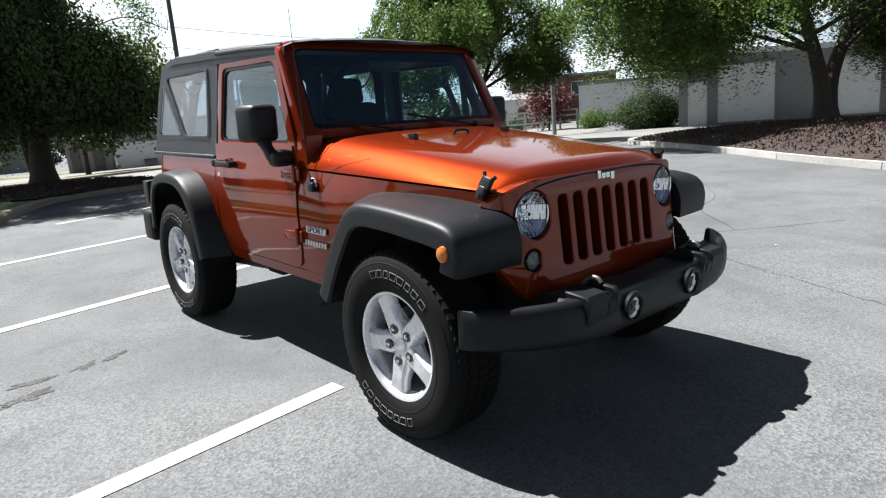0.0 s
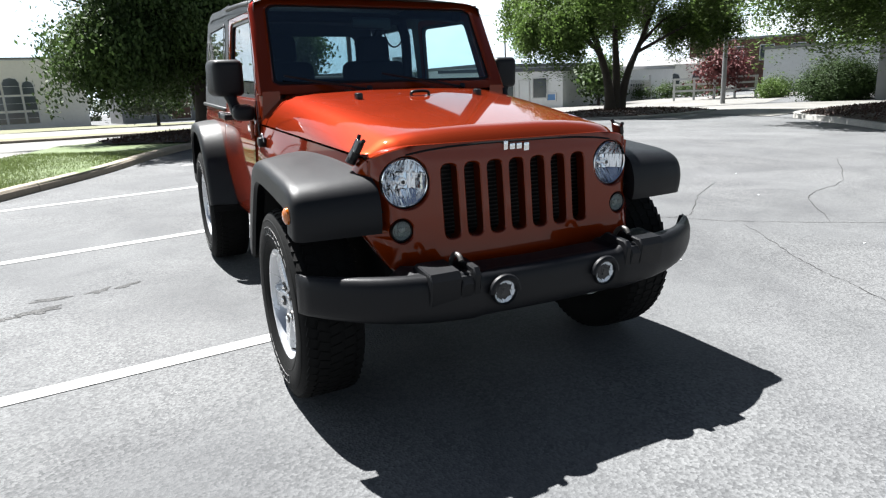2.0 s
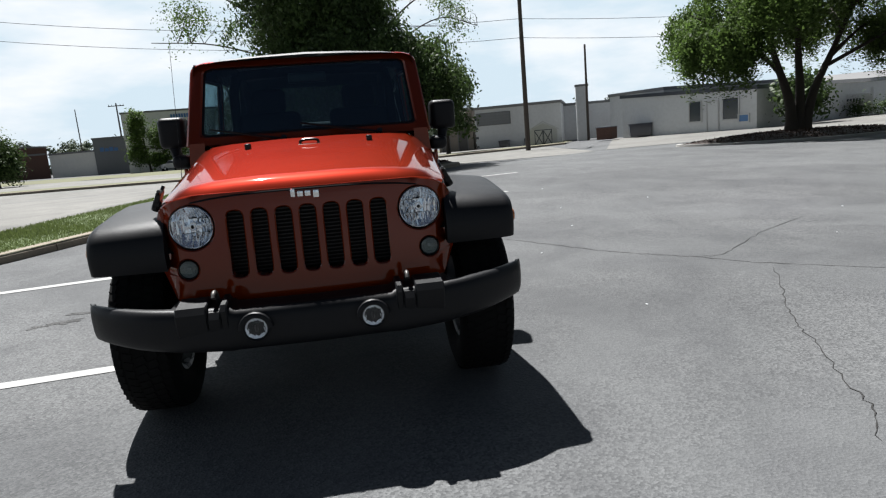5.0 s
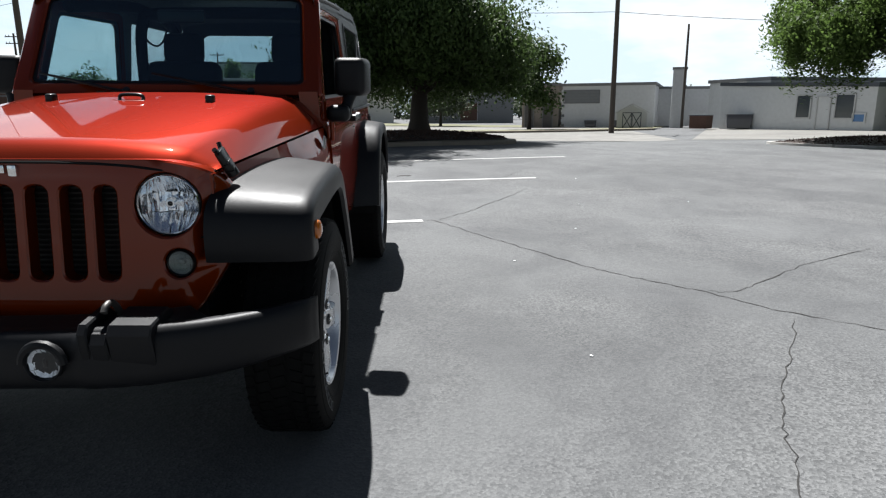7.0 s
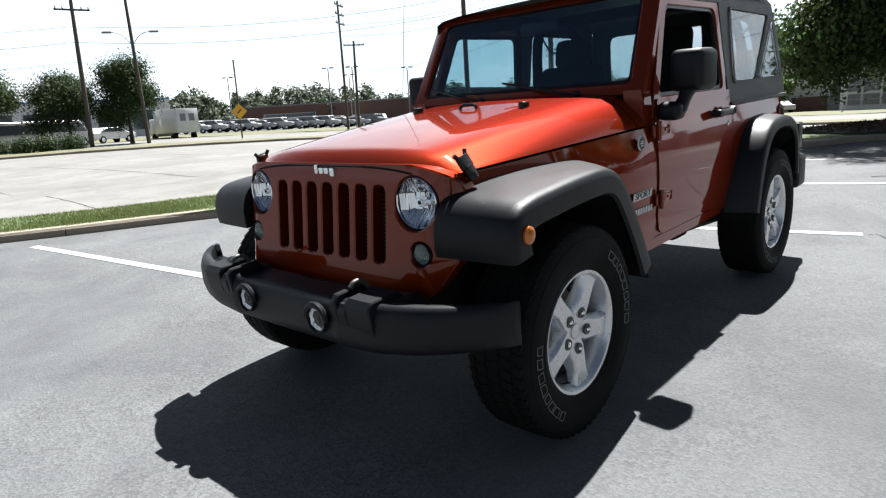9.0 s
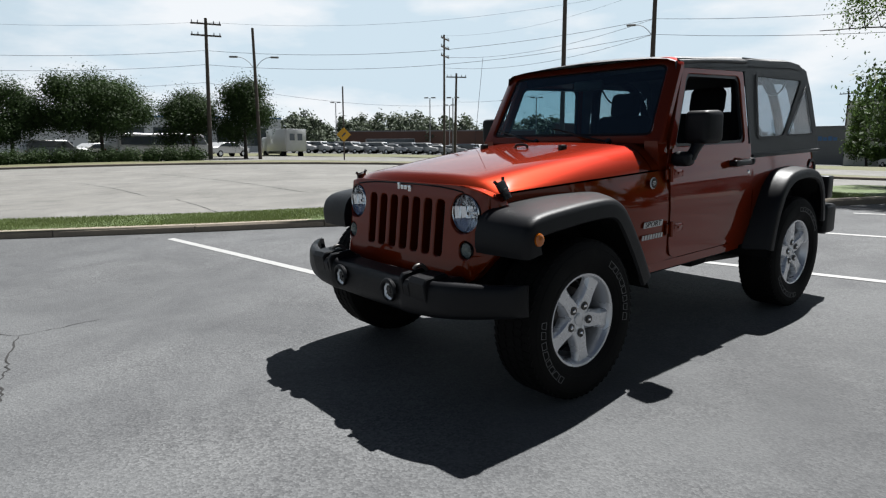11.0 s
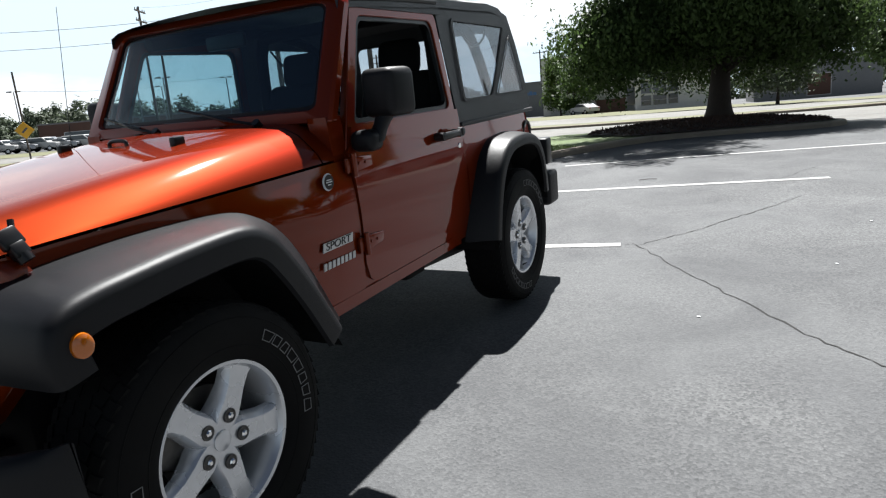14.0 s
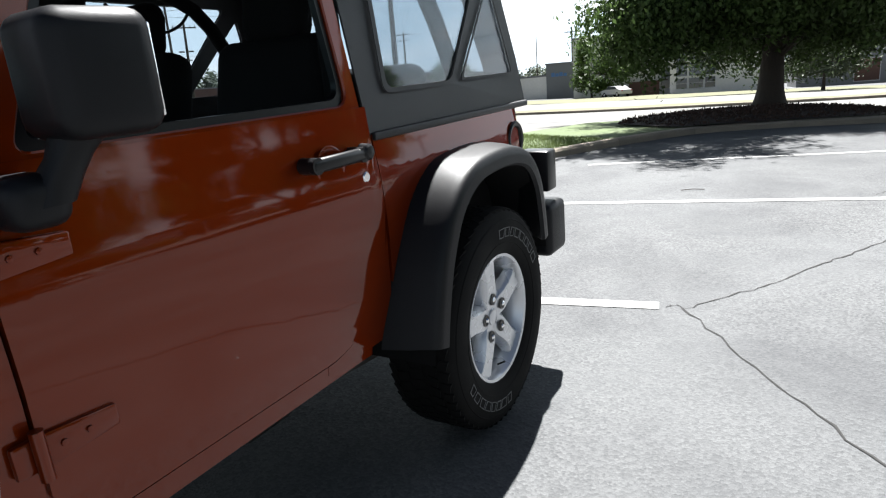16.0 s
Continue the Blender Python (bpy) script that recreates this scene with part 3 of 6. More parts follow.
FRONT_ARCH = ((-0.412, 0.772), (-0.420, 0.815), (-0.419, 0.865), (-0.400, 0.915), (-0.360, 0.946), (-0.295, 0.962), (-0.20, 0.972), (0.0, 0.988), (0.18, 0.990), (0.275, 0.958), (0.345, 0.890), (0.45, 0.735), (0.555, 0.545))
FRONT_BODY = ((-0.434, 0.772), (-0.440, 0.817), (-0.436, 0.872), (-0.410, 0.932), (-0.355, 0.968), (-0.27, 0.985), (-0.15, 0.998), (0.05, 1.008), (0.31, 1.003), (0.43, 0.965), (0.525, 0.885), (0.64, 0.70), (0.72, 0.52))
REAR_ARCH = ((1.958, 0.49), (1.985, 0.60), (2.04, 0.755), (2.13, 0.895), (2.26, 0.980), (2.42, 1.005), (2.60, 1.000), (2.74, 0.955), (2.83, 0.85), (2.868, 0.72), (2.885, 0.60))
REAR_BODY = ((1.905, 0.49), (1.938, 0.60), (2.005, 0.755), (2.10, 0.90), (2.24, 0.995), (2.42, 1.020), (2.62, 1.015), (2.78, 0.975), (2.88, 0.87), (2.925, 0.73), (2.945, 0.60))
for s in (1, -1):
    part("front_flare", flare(FRONT_ARCH, FRONT_BODY, [(-0.42, 0.60), (0.20, 0.655), (0.55, 0.735), (0.75, 0.75)], s), BLACK, car, "wide black plastic wheel arch flare", angle=50)
    part("rear_flare", flare(REAR_ARCH, REAR_BODY, [(1.8, 0.75), (3.0, 0.75)], s, lip=0.058), BLACK, car, "black plastic wheel arch flare", angle=50)
    # liners over the wheels
    liner = [(0, y, z - 0.075) for y, z in FRONT_ARCH[3:]]
    part("wheel_liner", loft([[(s * 0.56, p[1], p[2]), (s * 0.90, p[1], p[2])] for p in liner], False, False), DARK, car)
    liner = [(0, y, z - 0.055) for y, z in REAR_ARCH]
    part("wheel_liner", loft([[(s * 0.50, p[1], p[2]), (s * 0.90, p[1], p[2])] for p in liner], False, False), DARK, car)
    # side markers on the front flares
    mk = lathe([(0.0, 0.016), (0.020, 0.0145), (0.030, 0.009), (0.033, 0.0), (0.033, -0.02)], 28)
    for v in mk.verts:
        v.co = Vector((v.co.x, v.co.y * 0.80, v.co.z * 0.95))
    mo = part("side_marker", mk, AMBER, car, "round amber side marker lamp")
    mo.matrix_basis = Matrix.Translation((s * 0.921, -0.352, 0.858)) @ pose(0, 0, 0, 0, 0, -8 if s > 0 else 188)

# front sides below the bonnet and cowl sides
for s in (1, -1):
    ys = [-0.36 + 0.05 * k for k in range(27)]

    def side_low(y):
        return 0.93 if y < 0.30 else max(0.52, lerp([(p[0], p[1] - 0.04) for p in FRONT_BODY], y))

    def side_x(y, z):
        k = min(1.0, max(0.0, (y - 0.10) / 0.77))
        m = min(1.0, max(0.0, (seam_z(y) - z) / 0.16))
        return seam_x(y) + (bx(z) - 0.003 - seam_x(y)) * (k * k * (3 - 2 * k)) * math.sin(m * math.pi / 2)
    part("cowl_side", panel([y for y in ys if y < 0.93] + [0.936], side_low, lambda y: seam_z(y) - 0.006, side_x, s, 0.03), PAINT, car, "orange side panel behind the front wheel")

for s in (1, -1):
    part("pillar_base", panel([0.865, 0.89, 0.92, 0.94, 0.958], lambda y: 1.085, lambda y: 1.255, lambda y, z: upper_x(z) - 0.010, s, 0.09, 4), PAINT, car, "orange base of the windscreen pillar")

# doors
DOOR_F, DOOR_R = 0.941, 1.964


def door_low(y):
    a, b = y - DOOR_F, DOOR_R - y
    lo = 0.555
    if a < 0.10:
        lo += 0.10 - math.sqrt(max(0.0, 0.01 - (0.10 - a) ** 2))
    if b < 0.30:
        lo += 0.36 * (1 - math.sqrt(max(0.0, 1 - ((0.30 - b) / 0.30) ** 2)))
    return lo


for s in (1, -1):
    door = part("door", panel([DOOR_F + (DOOR_R - DOOR_F) * k / 36 for k in range(37)], door_low, lambda y: min(1.205, 1.112 + max(0.0, y - 0.955) / 0.4355), lambda y, z: (bx(z) if z < 1.10 else upper_x(z)) + 0.004, s, 0.05, 14), PAINT, car,
                "copper-orange full door with its window wound down" if s > 0 else "copper-orange full door")

    def up(u, v, w, s=s):
        return Vector((s * (upper_x(v) - 0.006 - w), u, v))
    frame_out = rounded([(0.945, 1.118), (1.962, 1.118), (1.918, 1.695), (1.176, 1.692)], [0.01, 0.01, 0.05, 0.03])
    frame_in = rounded([(1.042, 1.215), (1.905, 1.215), (1.865, 1.648), (1.217, 1.645)], [0.03, 0.05, 0.05, 0.04])
    part("window_frame", plate(frame_out, [frame_in], 0.035, up, 0.004), PAINT, door)
    seal_in = rounded([(1.066, 1.232), (1.888, 1.232), (1.850, 1.632), (1.234, 1.630)], [0.03, 0.05, 0.05, 0.04])
    part("window_seal", plate(frame_in, [seal_in], 0.02, lambda u, v, w, s=s: Vector((s * (upper_x(v) - 0.016 - w), u, v))), SATIN, door)
    if s < 0:
        part("window_pane", plate(seal_in, [], 0.004, lambda u, v, w, s=s: Vector((s * (upper_x(v) - 0.024 - w), u, v))), SIDEGLASS, door, "raised clear side window")
    # handle, lock
    hd = part("door_handle", rbox(-0.014, 0.014, -0.120, 0.105, -0.018, 0.018, 0.012, 3), SATIN, door, "black paddle door handle")
    knob = part("handle_button", lathe([(0.0, 0.012), (0.016, 0.010), (0.022, 0.004), (0.024, -0.02)], 20), SATIN, hd)
    knob.matrix_basis = Matrix.Translation((s * 0.008, 0.105, 0.004)) @ pose(0, 0, 0, 0, 0, 0 if s > 0 else 180)
    hd.matrix_basis = Matrix.Translation((s * 0.800, 1.765, 1.088))
    for yy in (-0.10, 0.085):
        kn = part("handle_mount", tube([(0, 0, 0), (s * 0.052, 0, 0)], 0.021, 14), SATIN, hd)
        kn.location = (-s * 0.040, yy, 0)
    lk = part("door_lock", lathe([(0.0, 0.006), (0.012, 0.006), (0.015, 0.003), (0.016, -0.01)], 20), CHROME, door, "round chrome lock")
    lk.matrix_basis = Matrix.Translation((s * 0.767, 1.900, 1.018)) @ pose(0, 0, 0, 0, 0, 0 if s > 0 else 180)
    cup = part("handle_recess", lathe([(0.0, -0.004), (0.035, -0.002), (0.052, 0.003), (0.058, 0.001)], 24), PAINT, door)
    cup.matrix_basis = Matrix.Translation((s * 0.762, 1.765, 1.066)) @ pose(0, 0, 0, 0, 0, 0 if s > 0 else 180)
    # hinges
    for hz in (1.062, 0.742):
        strap = rbox(-0.012, 0.006, 0.0, 0.140, -0.032, 0.032, 0.005, 2)
        for v in strap.verts:
            v.co.z *= 1.0 - 2.6 * max(0.0, v.co.y)
        hg = part("door_hinge", strap, PAINT, door, "body-coloured tapered strap hinge")
        hg.matrix_basis = Matrix.Translation((s * (bx(hz) + 0.008), 0.935, hz))
        kn = part("hinge_knuckle", tube([(0, 0, -0.045), (0, 0, 0.045)], 0.012, 12), PAINT, hg)
        kn.location = (s * 0.012, 0.0, 0)
        part("hinge_plate", rbox(-0.010, 0.006, -0.040, 0.0, -0.030, 0.030, 0.006, 2), PAINT, hg)
        for by in (0.040, 0.085):
            bo = part("hinge_bolt", lathe([(0.0, 0.003), (0.006, 0.002), (0.007, -0.004)], 8), PAINT, hg)
            bo.matrix_basis = Matrix.Translation((s * 0.008, by, 0)) @ pose(0, 0, 0, 0, 0, 0 if s > 0 else 180)
    # mirror
    mi = part("door_mirror", rbox(-0.088, 0.090, -0.082, 0.082, -0.096, 0.092, 0.034, 4), BLACK, door, "black plastic door mirror")
    for v in mi.data.vertices:
        v.co.x *= 1.0 - 0.25 * max(0.0, -v.co.y / 0.058) * 0.5
    mi.matrix_basis = Matrix.Translation((s * 0.862, 1.106, 1.328)) @ pose(0, 0, 0, 0, 0, s * -5)
    part("mirror_glass", rbox(-0.070, 0.070, 0.074, 0.0825, -0.074, 0.070, 0.004), CHROME, mi)
    part("mirror_arm", loft([[(s * (cx + a * w * 0.8), 1.02 + (z - 1.14) * 0.6 + b * d * 0.8, z) for a, b in ((-1, -0.6), (-0.6, -1), (0.6, -1), (1, -0.6), (1, 0.6), (0.6, 1), (-0.6, 1), (-1, 0.6))] for z, cx, w, d in ((1.14, 0.832, 0.040, 0.045), (1.18, 0.840, 0.036, 0.040), (1.21, 0.850, 0.035, 0.038), (1.25, 0.860, 0.048, 0.050))], True, True), BLACK, door, angle=60)
    part("mirror_foot", rbox(s * 0.805 - 0.058, s * 0.805 + 0.058, 0.955, 1.055, 1.105, 1.19, 0.032, 4), BLACK, door)

# rear quarters and tail
REAR = 3.03
for s in (1, -1):
    def arch_low(y):
        return lerp([(p[0], p[1] - 0.03) for p in REAR_ARCH] + [(2.90, 0.56), (REAR, 0.56)], y) if y > 1.87 else 0.52
    ys = [1.972, 1.99, 2.01, 2.04, 2.07, 2.10, 2.15, 2.2, 2.3, 2.4, 2.5, 2.6, 2.7, 2.75, 2.8, 2.84, 2.87, 2.89, 2.92, 2.96, 3.0, REAR]
    part("rear_quarter", panel(ys, arch_low, lambda y: BELT, lambda y, z: bx(z) - 0.05 * max(0.0, (y - 2.97) / 0.06) ** 2, s, 0.04, 10), PAINT, car, "orange rear quarter panel")
    # strip between door and wheel arch, under the door's rounded corner
    part("door_jamb", panel([1.66 + 0.02 * k for k in range(16)], lambda y: 0.52, lambda y: max(0.53, min(BELT, door_low(min(y, DOOR_R - 0.0001)) - 0.007)), lambda y, z: bx(z) - 0.001, s, 0.04, 6), PAINT, car)
    part("rocker_panel", panel([0.62 + 0.05 * k for k in range(25)] + [1.86], lambda y: 0.495, lambda y: 0.548, lambda y, z: bx(z) - 0.002, s, 0.05, 2), PAINT, car)
    part("door_sill", panel([0.90 + 0.02 * k for k in range(10)], lambda y: 0.50, lambda y: 0.69, lambda y, z: bx(z) - 0.008, s, 0.03, 3), PAINT, car)
    part("inner_side", rbox(s * 0.66 - 0.02, s * 0.66 + 0.02, 0.90, 2.98, 0.56, 1.10), DARK, car)
    # tail lamp and rear bumper end
    tl = part("tail_lamp", rbox(s * 0.80 - 0.07, s * 0.80 + 0.07, 3.02, 3.12, 0.745, 0.92, 0.012), SATIN, car, "black-framed red tail lamp")
    part("lamp_lens", rbox(s * 0.80 - 0.055, s * 0.80 + 0.055, 3.115, 3.128, 0.76, 0.905, 0.005), RED, tl)
part("tailgate", rbox(-0.70, 0.70, 3.0, 3.035, 0.56, BELT, 0.02), PAINT, car)
rb = part("rear_bumper", rbox(-0.80, 0.80, 3.03, 3.17, 0.47, 0.66, 0.03, 3), BLACK, car, "black plastic rear bumper")
for s in (1, -1):
    part("bumper_end", rbox(s * 0.82 - 0.075, s * 0.82 + 0.075, 2.96, 3.16, 0.47, 0.70, 0.03, 3), BLACK, rb)

# bonnet
def hood_ring(y):
    k = (y + 0.385) / 1.175
    w, zs = seam_x(y) + 0.002, seam_z(y) + 0.004
    zc = 1.118 + 0.163 * k - 0.030 * k * k
    nose = max(0.0, (-0.315 - y) / 0.075)
    zc -= 0.045 * nose ** 2
    sh = 0.052 + 0.02 * k
    pts = [(0, zc), (0.16, zc), (0.30, zc - 0.004), (w * 0.64, zc - 0.011), (w * 0.78, zc - 0.022), (w * 0.87, zc - sh * 0.72), (w * 0.935, zc - sh * 1.35), (w * 0.978, (zc - sh * 1.35) * 0.5 + zs * 0.5), (w, zs)]
    bend = max(0.0, 1 - (y + 0.392) / 0.20) ** 1.5

    def way_back(x):
        return y + bend * 0.085 * max(0.0, (x - 0.46) / 0.16) ** 2.2
    return [(-x, way_back(x), z) for x, z in pts[:0:-1]] + [(x, way_back(x), z) for x, z in pts]


hood_ys = [-0.392, -0.385, -0.372, -0.35, -0.32, -0.28, -0.2, -0.1, 0.0, 0.1, 0.2, 0.3, 0.4, 0.5, 0.6, 0.7, 0.76, 0.79]
hood = part("bonnet", loft([hood_ring(y) for y in hood_ys], False, False), PAINT, car, "copper-orange metallic bonnet", angle=60)
cowl_ys = [0.797, 0.83, 0.87, 0.905, 0.935]
part("cowl_top", loft([hood_ring(y) for y in cowl_ys], False, False), PAINT, car, "orange cowl below the windscreen", angle=60)
for k in range(9):
    part("cowl_vent", rbox(-0.30 + k * 0.062, -0.262 + k * 0.062, 0.801, 0.829, 1.246, 1.2525, 0.002), SATIN, car)

# lamps
def facets(r, depth, cols, rows, tilt, seed):
    """A bowl of flat mirror facets in columns, each a little turned; it opens along +x."""
    rng, bm = random.Random(seed), bmesh.new()
    for i in range(cols):
        for j in range(rows):
            y0, y1 = -r + 2 * r * i / cols, -r + 2 * r * (i + 1) / cols
            z0, z1 = -r + 2 * r * j / rows, -r + 2 * r * (j + 1) / rows
            a, b = rng.uniform(-tilt, tilt), rng.uniform(-tilt, tilt)
            if math.hypot(min(abs(y0), abs(y1)), min(abs(z0), abs(z1))) > r * 0.98:
                continue
            vs = []
            for y, z in ((y0, z0), (y1, z0), (y1, z1), (y0, z1)):
                q = math.hypot(y, z)
                if q > r:
                    y, z, q = y * r / q, z * r / q, r
                vs.append(bm.verts.new((-depth + depth * (q / r) ** 2 + a * (y - (y0 + y1) / 2) + b * (z - (z0 + z1) / 2) - 0.004, y, z)))
            bm.faces.new(vs)
    return bm


# grille
def grille_at(u, v, w):
    back = 0.16 * max(0.0, (abs(u) - 0.50) / 0.14) ** 2.4
    return Vector((u, -0.402 - (1.05 - v) * 0.125 + back * 0.55 + w, v))


g_out = rounded([(-0.560, 0.605), (0.560, 0.605), (0.668, 0.80), (0.645, 1.020), (0.53, 1.078), (-0.53, 1.078), (-0.645, 1.020), (-0.668, 0.80)], [0.05, 0.05, 0.06, 0.07, 0.10, 0.10, 0.07, 0.06], 5)
slots = [rounded([(x - 0.0345, 0.715), (x + 0.0345, 0.715), (x + 0.0345, 1.0), (x - 0.0345, 1.0)], 0.03, 4) for x in (-0.306 + 0.102 * k for k in range(7))]
holes = slots + [disc(s * 0.486, 0.943, 0.096, 36) for s in (1, -1)] + [disc(s * 0.518, 0.768, 0.045, 24) for s in (1, -1)]
gr = part("grille", plate(g_out, holes, 0.06, grille_at, 0.005), PAINT, car, "copper-orange seven-slot grille panel", angle=30)
part("radiator", rbox(-0.42, 0.42, -0.335, -0.32, 0.66, 1.04), DARK, gr)
for k in range(20):
    part("radiator_fin", rbox(-0.40, 0.40, -0.340, -0.334, 0.70 + k * 0.0165, 0.705 + k * 0.0165), FIN, gr)
part("grille_seal", loft([[(x * 0.985, y - 0.004, z - 0.004), (x * 0.985, y - 0.004, z - 0.016)] for x, y, z in hood_ring(-0.392)], False, False), SATIN, gr)
part("bonnet_gap", tube([(x, y - 0.0085, z - 0.001) for x, y, z in hood_ring(-0.392)], 0.0045, 6), DARK, gr)
for s in (1, -1):
    hl = part("headlight", lathe([(0.0975, -0.03), (0.096, 0.000), (0.094, 0.002), (0.092, -0.002), (0.091, -0.02)], 48), SATIN, car, "round clear headlight in a dark ring")
    hl.matrix_basis = Matrix.Translation((s * 0.488, -0.400, 0.943)) @ pose(0, 0, 0, 0, 0, -90) @ pose(0, 0, 0, 0, 0, s * 4)
    part("reflector", facets(0.090, 0.066, 26, 3, 0.16, 5), REFLECTOR, hl, "faceted chrome reflector", smooth=False)
    part("reflector_back", lathe([(0.0, -0.080), (0.05, -0.078), (0.090, -0.030), (0.0925, -0.006)], 36), DARK, hl)
    part("bezel", lathe([(0.0865, 0.001), (0.0895, 0.005), (0.0925, 0.001)], 48), CHROME, hl, "thin chrome bezel")
    part("bulb", lathe([(0.0, -0.016), (0.012, -0.018), (0.017, -0.024), (0.018, -0.06)], 20), CHROME, hl)
    part("bulb_cap", lathe([(0.0, -0.0145), (0.007, -0.015), (0.0085, -0.018)], 14), DARK, hl)
    part("lens", lathe([(0.0, 0.012), (0.045, 0.009), (0.075, 0.003), (0.092, -0.003)], 40), LAMPGLASS, hl)
    tn = part("turn_lamp", lathe([(0.036, -0.001), (0.040, 0.003), (0.0435, -0.004), (0.044, -0.04), (0.0, -0.045)], 32), SATIN, car, "round smoky clear turn lamp")
    part("reflector", facets(0.038, 0.022, 5, 5, 0.25, 8), FOGLENS, tn, smooth=False)
    part("bulb", lathe([(0.0, -0.004), (0.009, -0.007), (0.010, -0.022)], 14), FOGLENS, tn)
    part("lens", lathe([(0.0, 0.008), (0.026, 0.005), (0.039, -0.001)], 32), SMOKE, tn, "smoky clear lens")
    tn.matrix_basis = Matrix.Translation((s * 0.518, -0.428, 0.768)) @ pose(0, 0, 0, 0, 0, -90)
    # bonnet catches
    ca = part("bonnet_catch", rbox(-0.016, 0.016, -0.020, 0.020, -0.038, 0.0, 0.006), SATIN, car, "black rubber bonnet catch")
    ca.matrix_basis = Matrix.Translation((s * 0.632, -0.285, 1.062)) @ pose(0, 0, 0, 14, s * -24, 0)
    part("catch_strap", rbox(-0.012, 0.012, -0.028, 0.028, -0.010, 0.040, 0.006), SATIN, ca)
    part("catch_ear", tube([(0.0, -0.02, 0.03), (0.0, -0.034, 0.052)], 0.008, 8), SATIN, ca)
    part("catch_ear", tube([(0.0, 0.02, 0.03), (0.0, 0.034, 0.052)], 0.008, 8), SATIN, ca)
    part("catch_foot", tube([(0.0, 0.0, -0.052), (0.0, 0.0, -0.03)], 0.020, 10), SATIN, ca)
    # bonnet rests and washers
    part("bonnet_rest", rbox(s * 0.335 - 0.016, s * 0.335 + 0.016, 0.47, 0.52, 1.208, 1.246, 0.008), SATIN, car, "black rubber bonnet rest block")
    part("washer_nozzle", rbox(s * 0.36 - 0.03, s * 0.36 + 0.03, 0.68, 0.71, 1.222, 1.234, 0.005), SATIN, car)
part("footman_loop", tube(curve_through([(-0.05, 0.50, 1.215), (-0.045, 0.50, 1.24), (0, 0.50, 1.245), (0.045, 0.50, 1.24), (0.05, 0.50, 1.215)], 5), 0.008, 8), SATIN, car, "black metal loop on the bonnet")
part("loop_base", rbox(-0.065, 0.065, 0.47, 0.53, 1.212, 1.222, 0.004), SATIN, car)

# nose badge: four plain chrome shapes
for x, w, z0, z1 in ((-0.053, 0.020, 1.036, 1.072), (-0.022, 0.026, 1.036, 1.061), (0.010, 0.026, 1.036, 1.061), (0.045, 0.026, 1.027, 1.061)):
    b = rbox(x - w / 2, x + w / 2, -0.413, -0.397, z0, z1, 0.004)
    part("nose_badge", b, CHROME, gr, "small chrome maker's badge")

# front bumper
def bumper_ring(x):
    """A section of the bumper: a solid shelf in the middle, a lip with a hollow behind it towards the ends."""
    a = abs(x)
    front = lerp([(0, -0.690), (0.30, -0.692), (0.34, -0.700), (0.52, -0.692), (0.64, -0.668), (0.74, -0.628), (0.82, -0.578), (0.870, -0.540), (0.908, -0.500), (0.928, -0.452)], a)
    back = lerp([(0, -0.52), (0.50, -0.50), (0.80, -0.44), (0.928, -0.424)], a)
    top = lerp([(0, 0.638), (0.315, 0.640), (0.335, 0.652), (0.50, 0.656), (0.56, 0.660), (0.70, 0.665), (0.928, 0.668)], a)
    low = lerp([(0, 0.455), (0.35, 0.46), (0.50, 0.470), (0.70, 0.488), (0.928, 0.514)], a)
    sink = lerp([(0.56, 0.001), (0.62, 0.055), (0.885, 0.055), (0.908, 0.001)], a)
    lip = min(0.062, (back - front) * 0.6)
    sec = rounded([(back, low + 0.015), (front + 0.030, low), (front, low + 0.05), (front + 0.004, top - 0.030), (front + 0.026, top), (front + lip, top - 0.002), (front + lip + 0.006, top - 0.003 - sink), (back, top - 0.003 - sink)],
                  [0.01, 0.05, 0.05, 0.022, 0.016, 0.006, 0.006, 0.01], 4)
    return [(x, p.x, p.y) for p in sec]


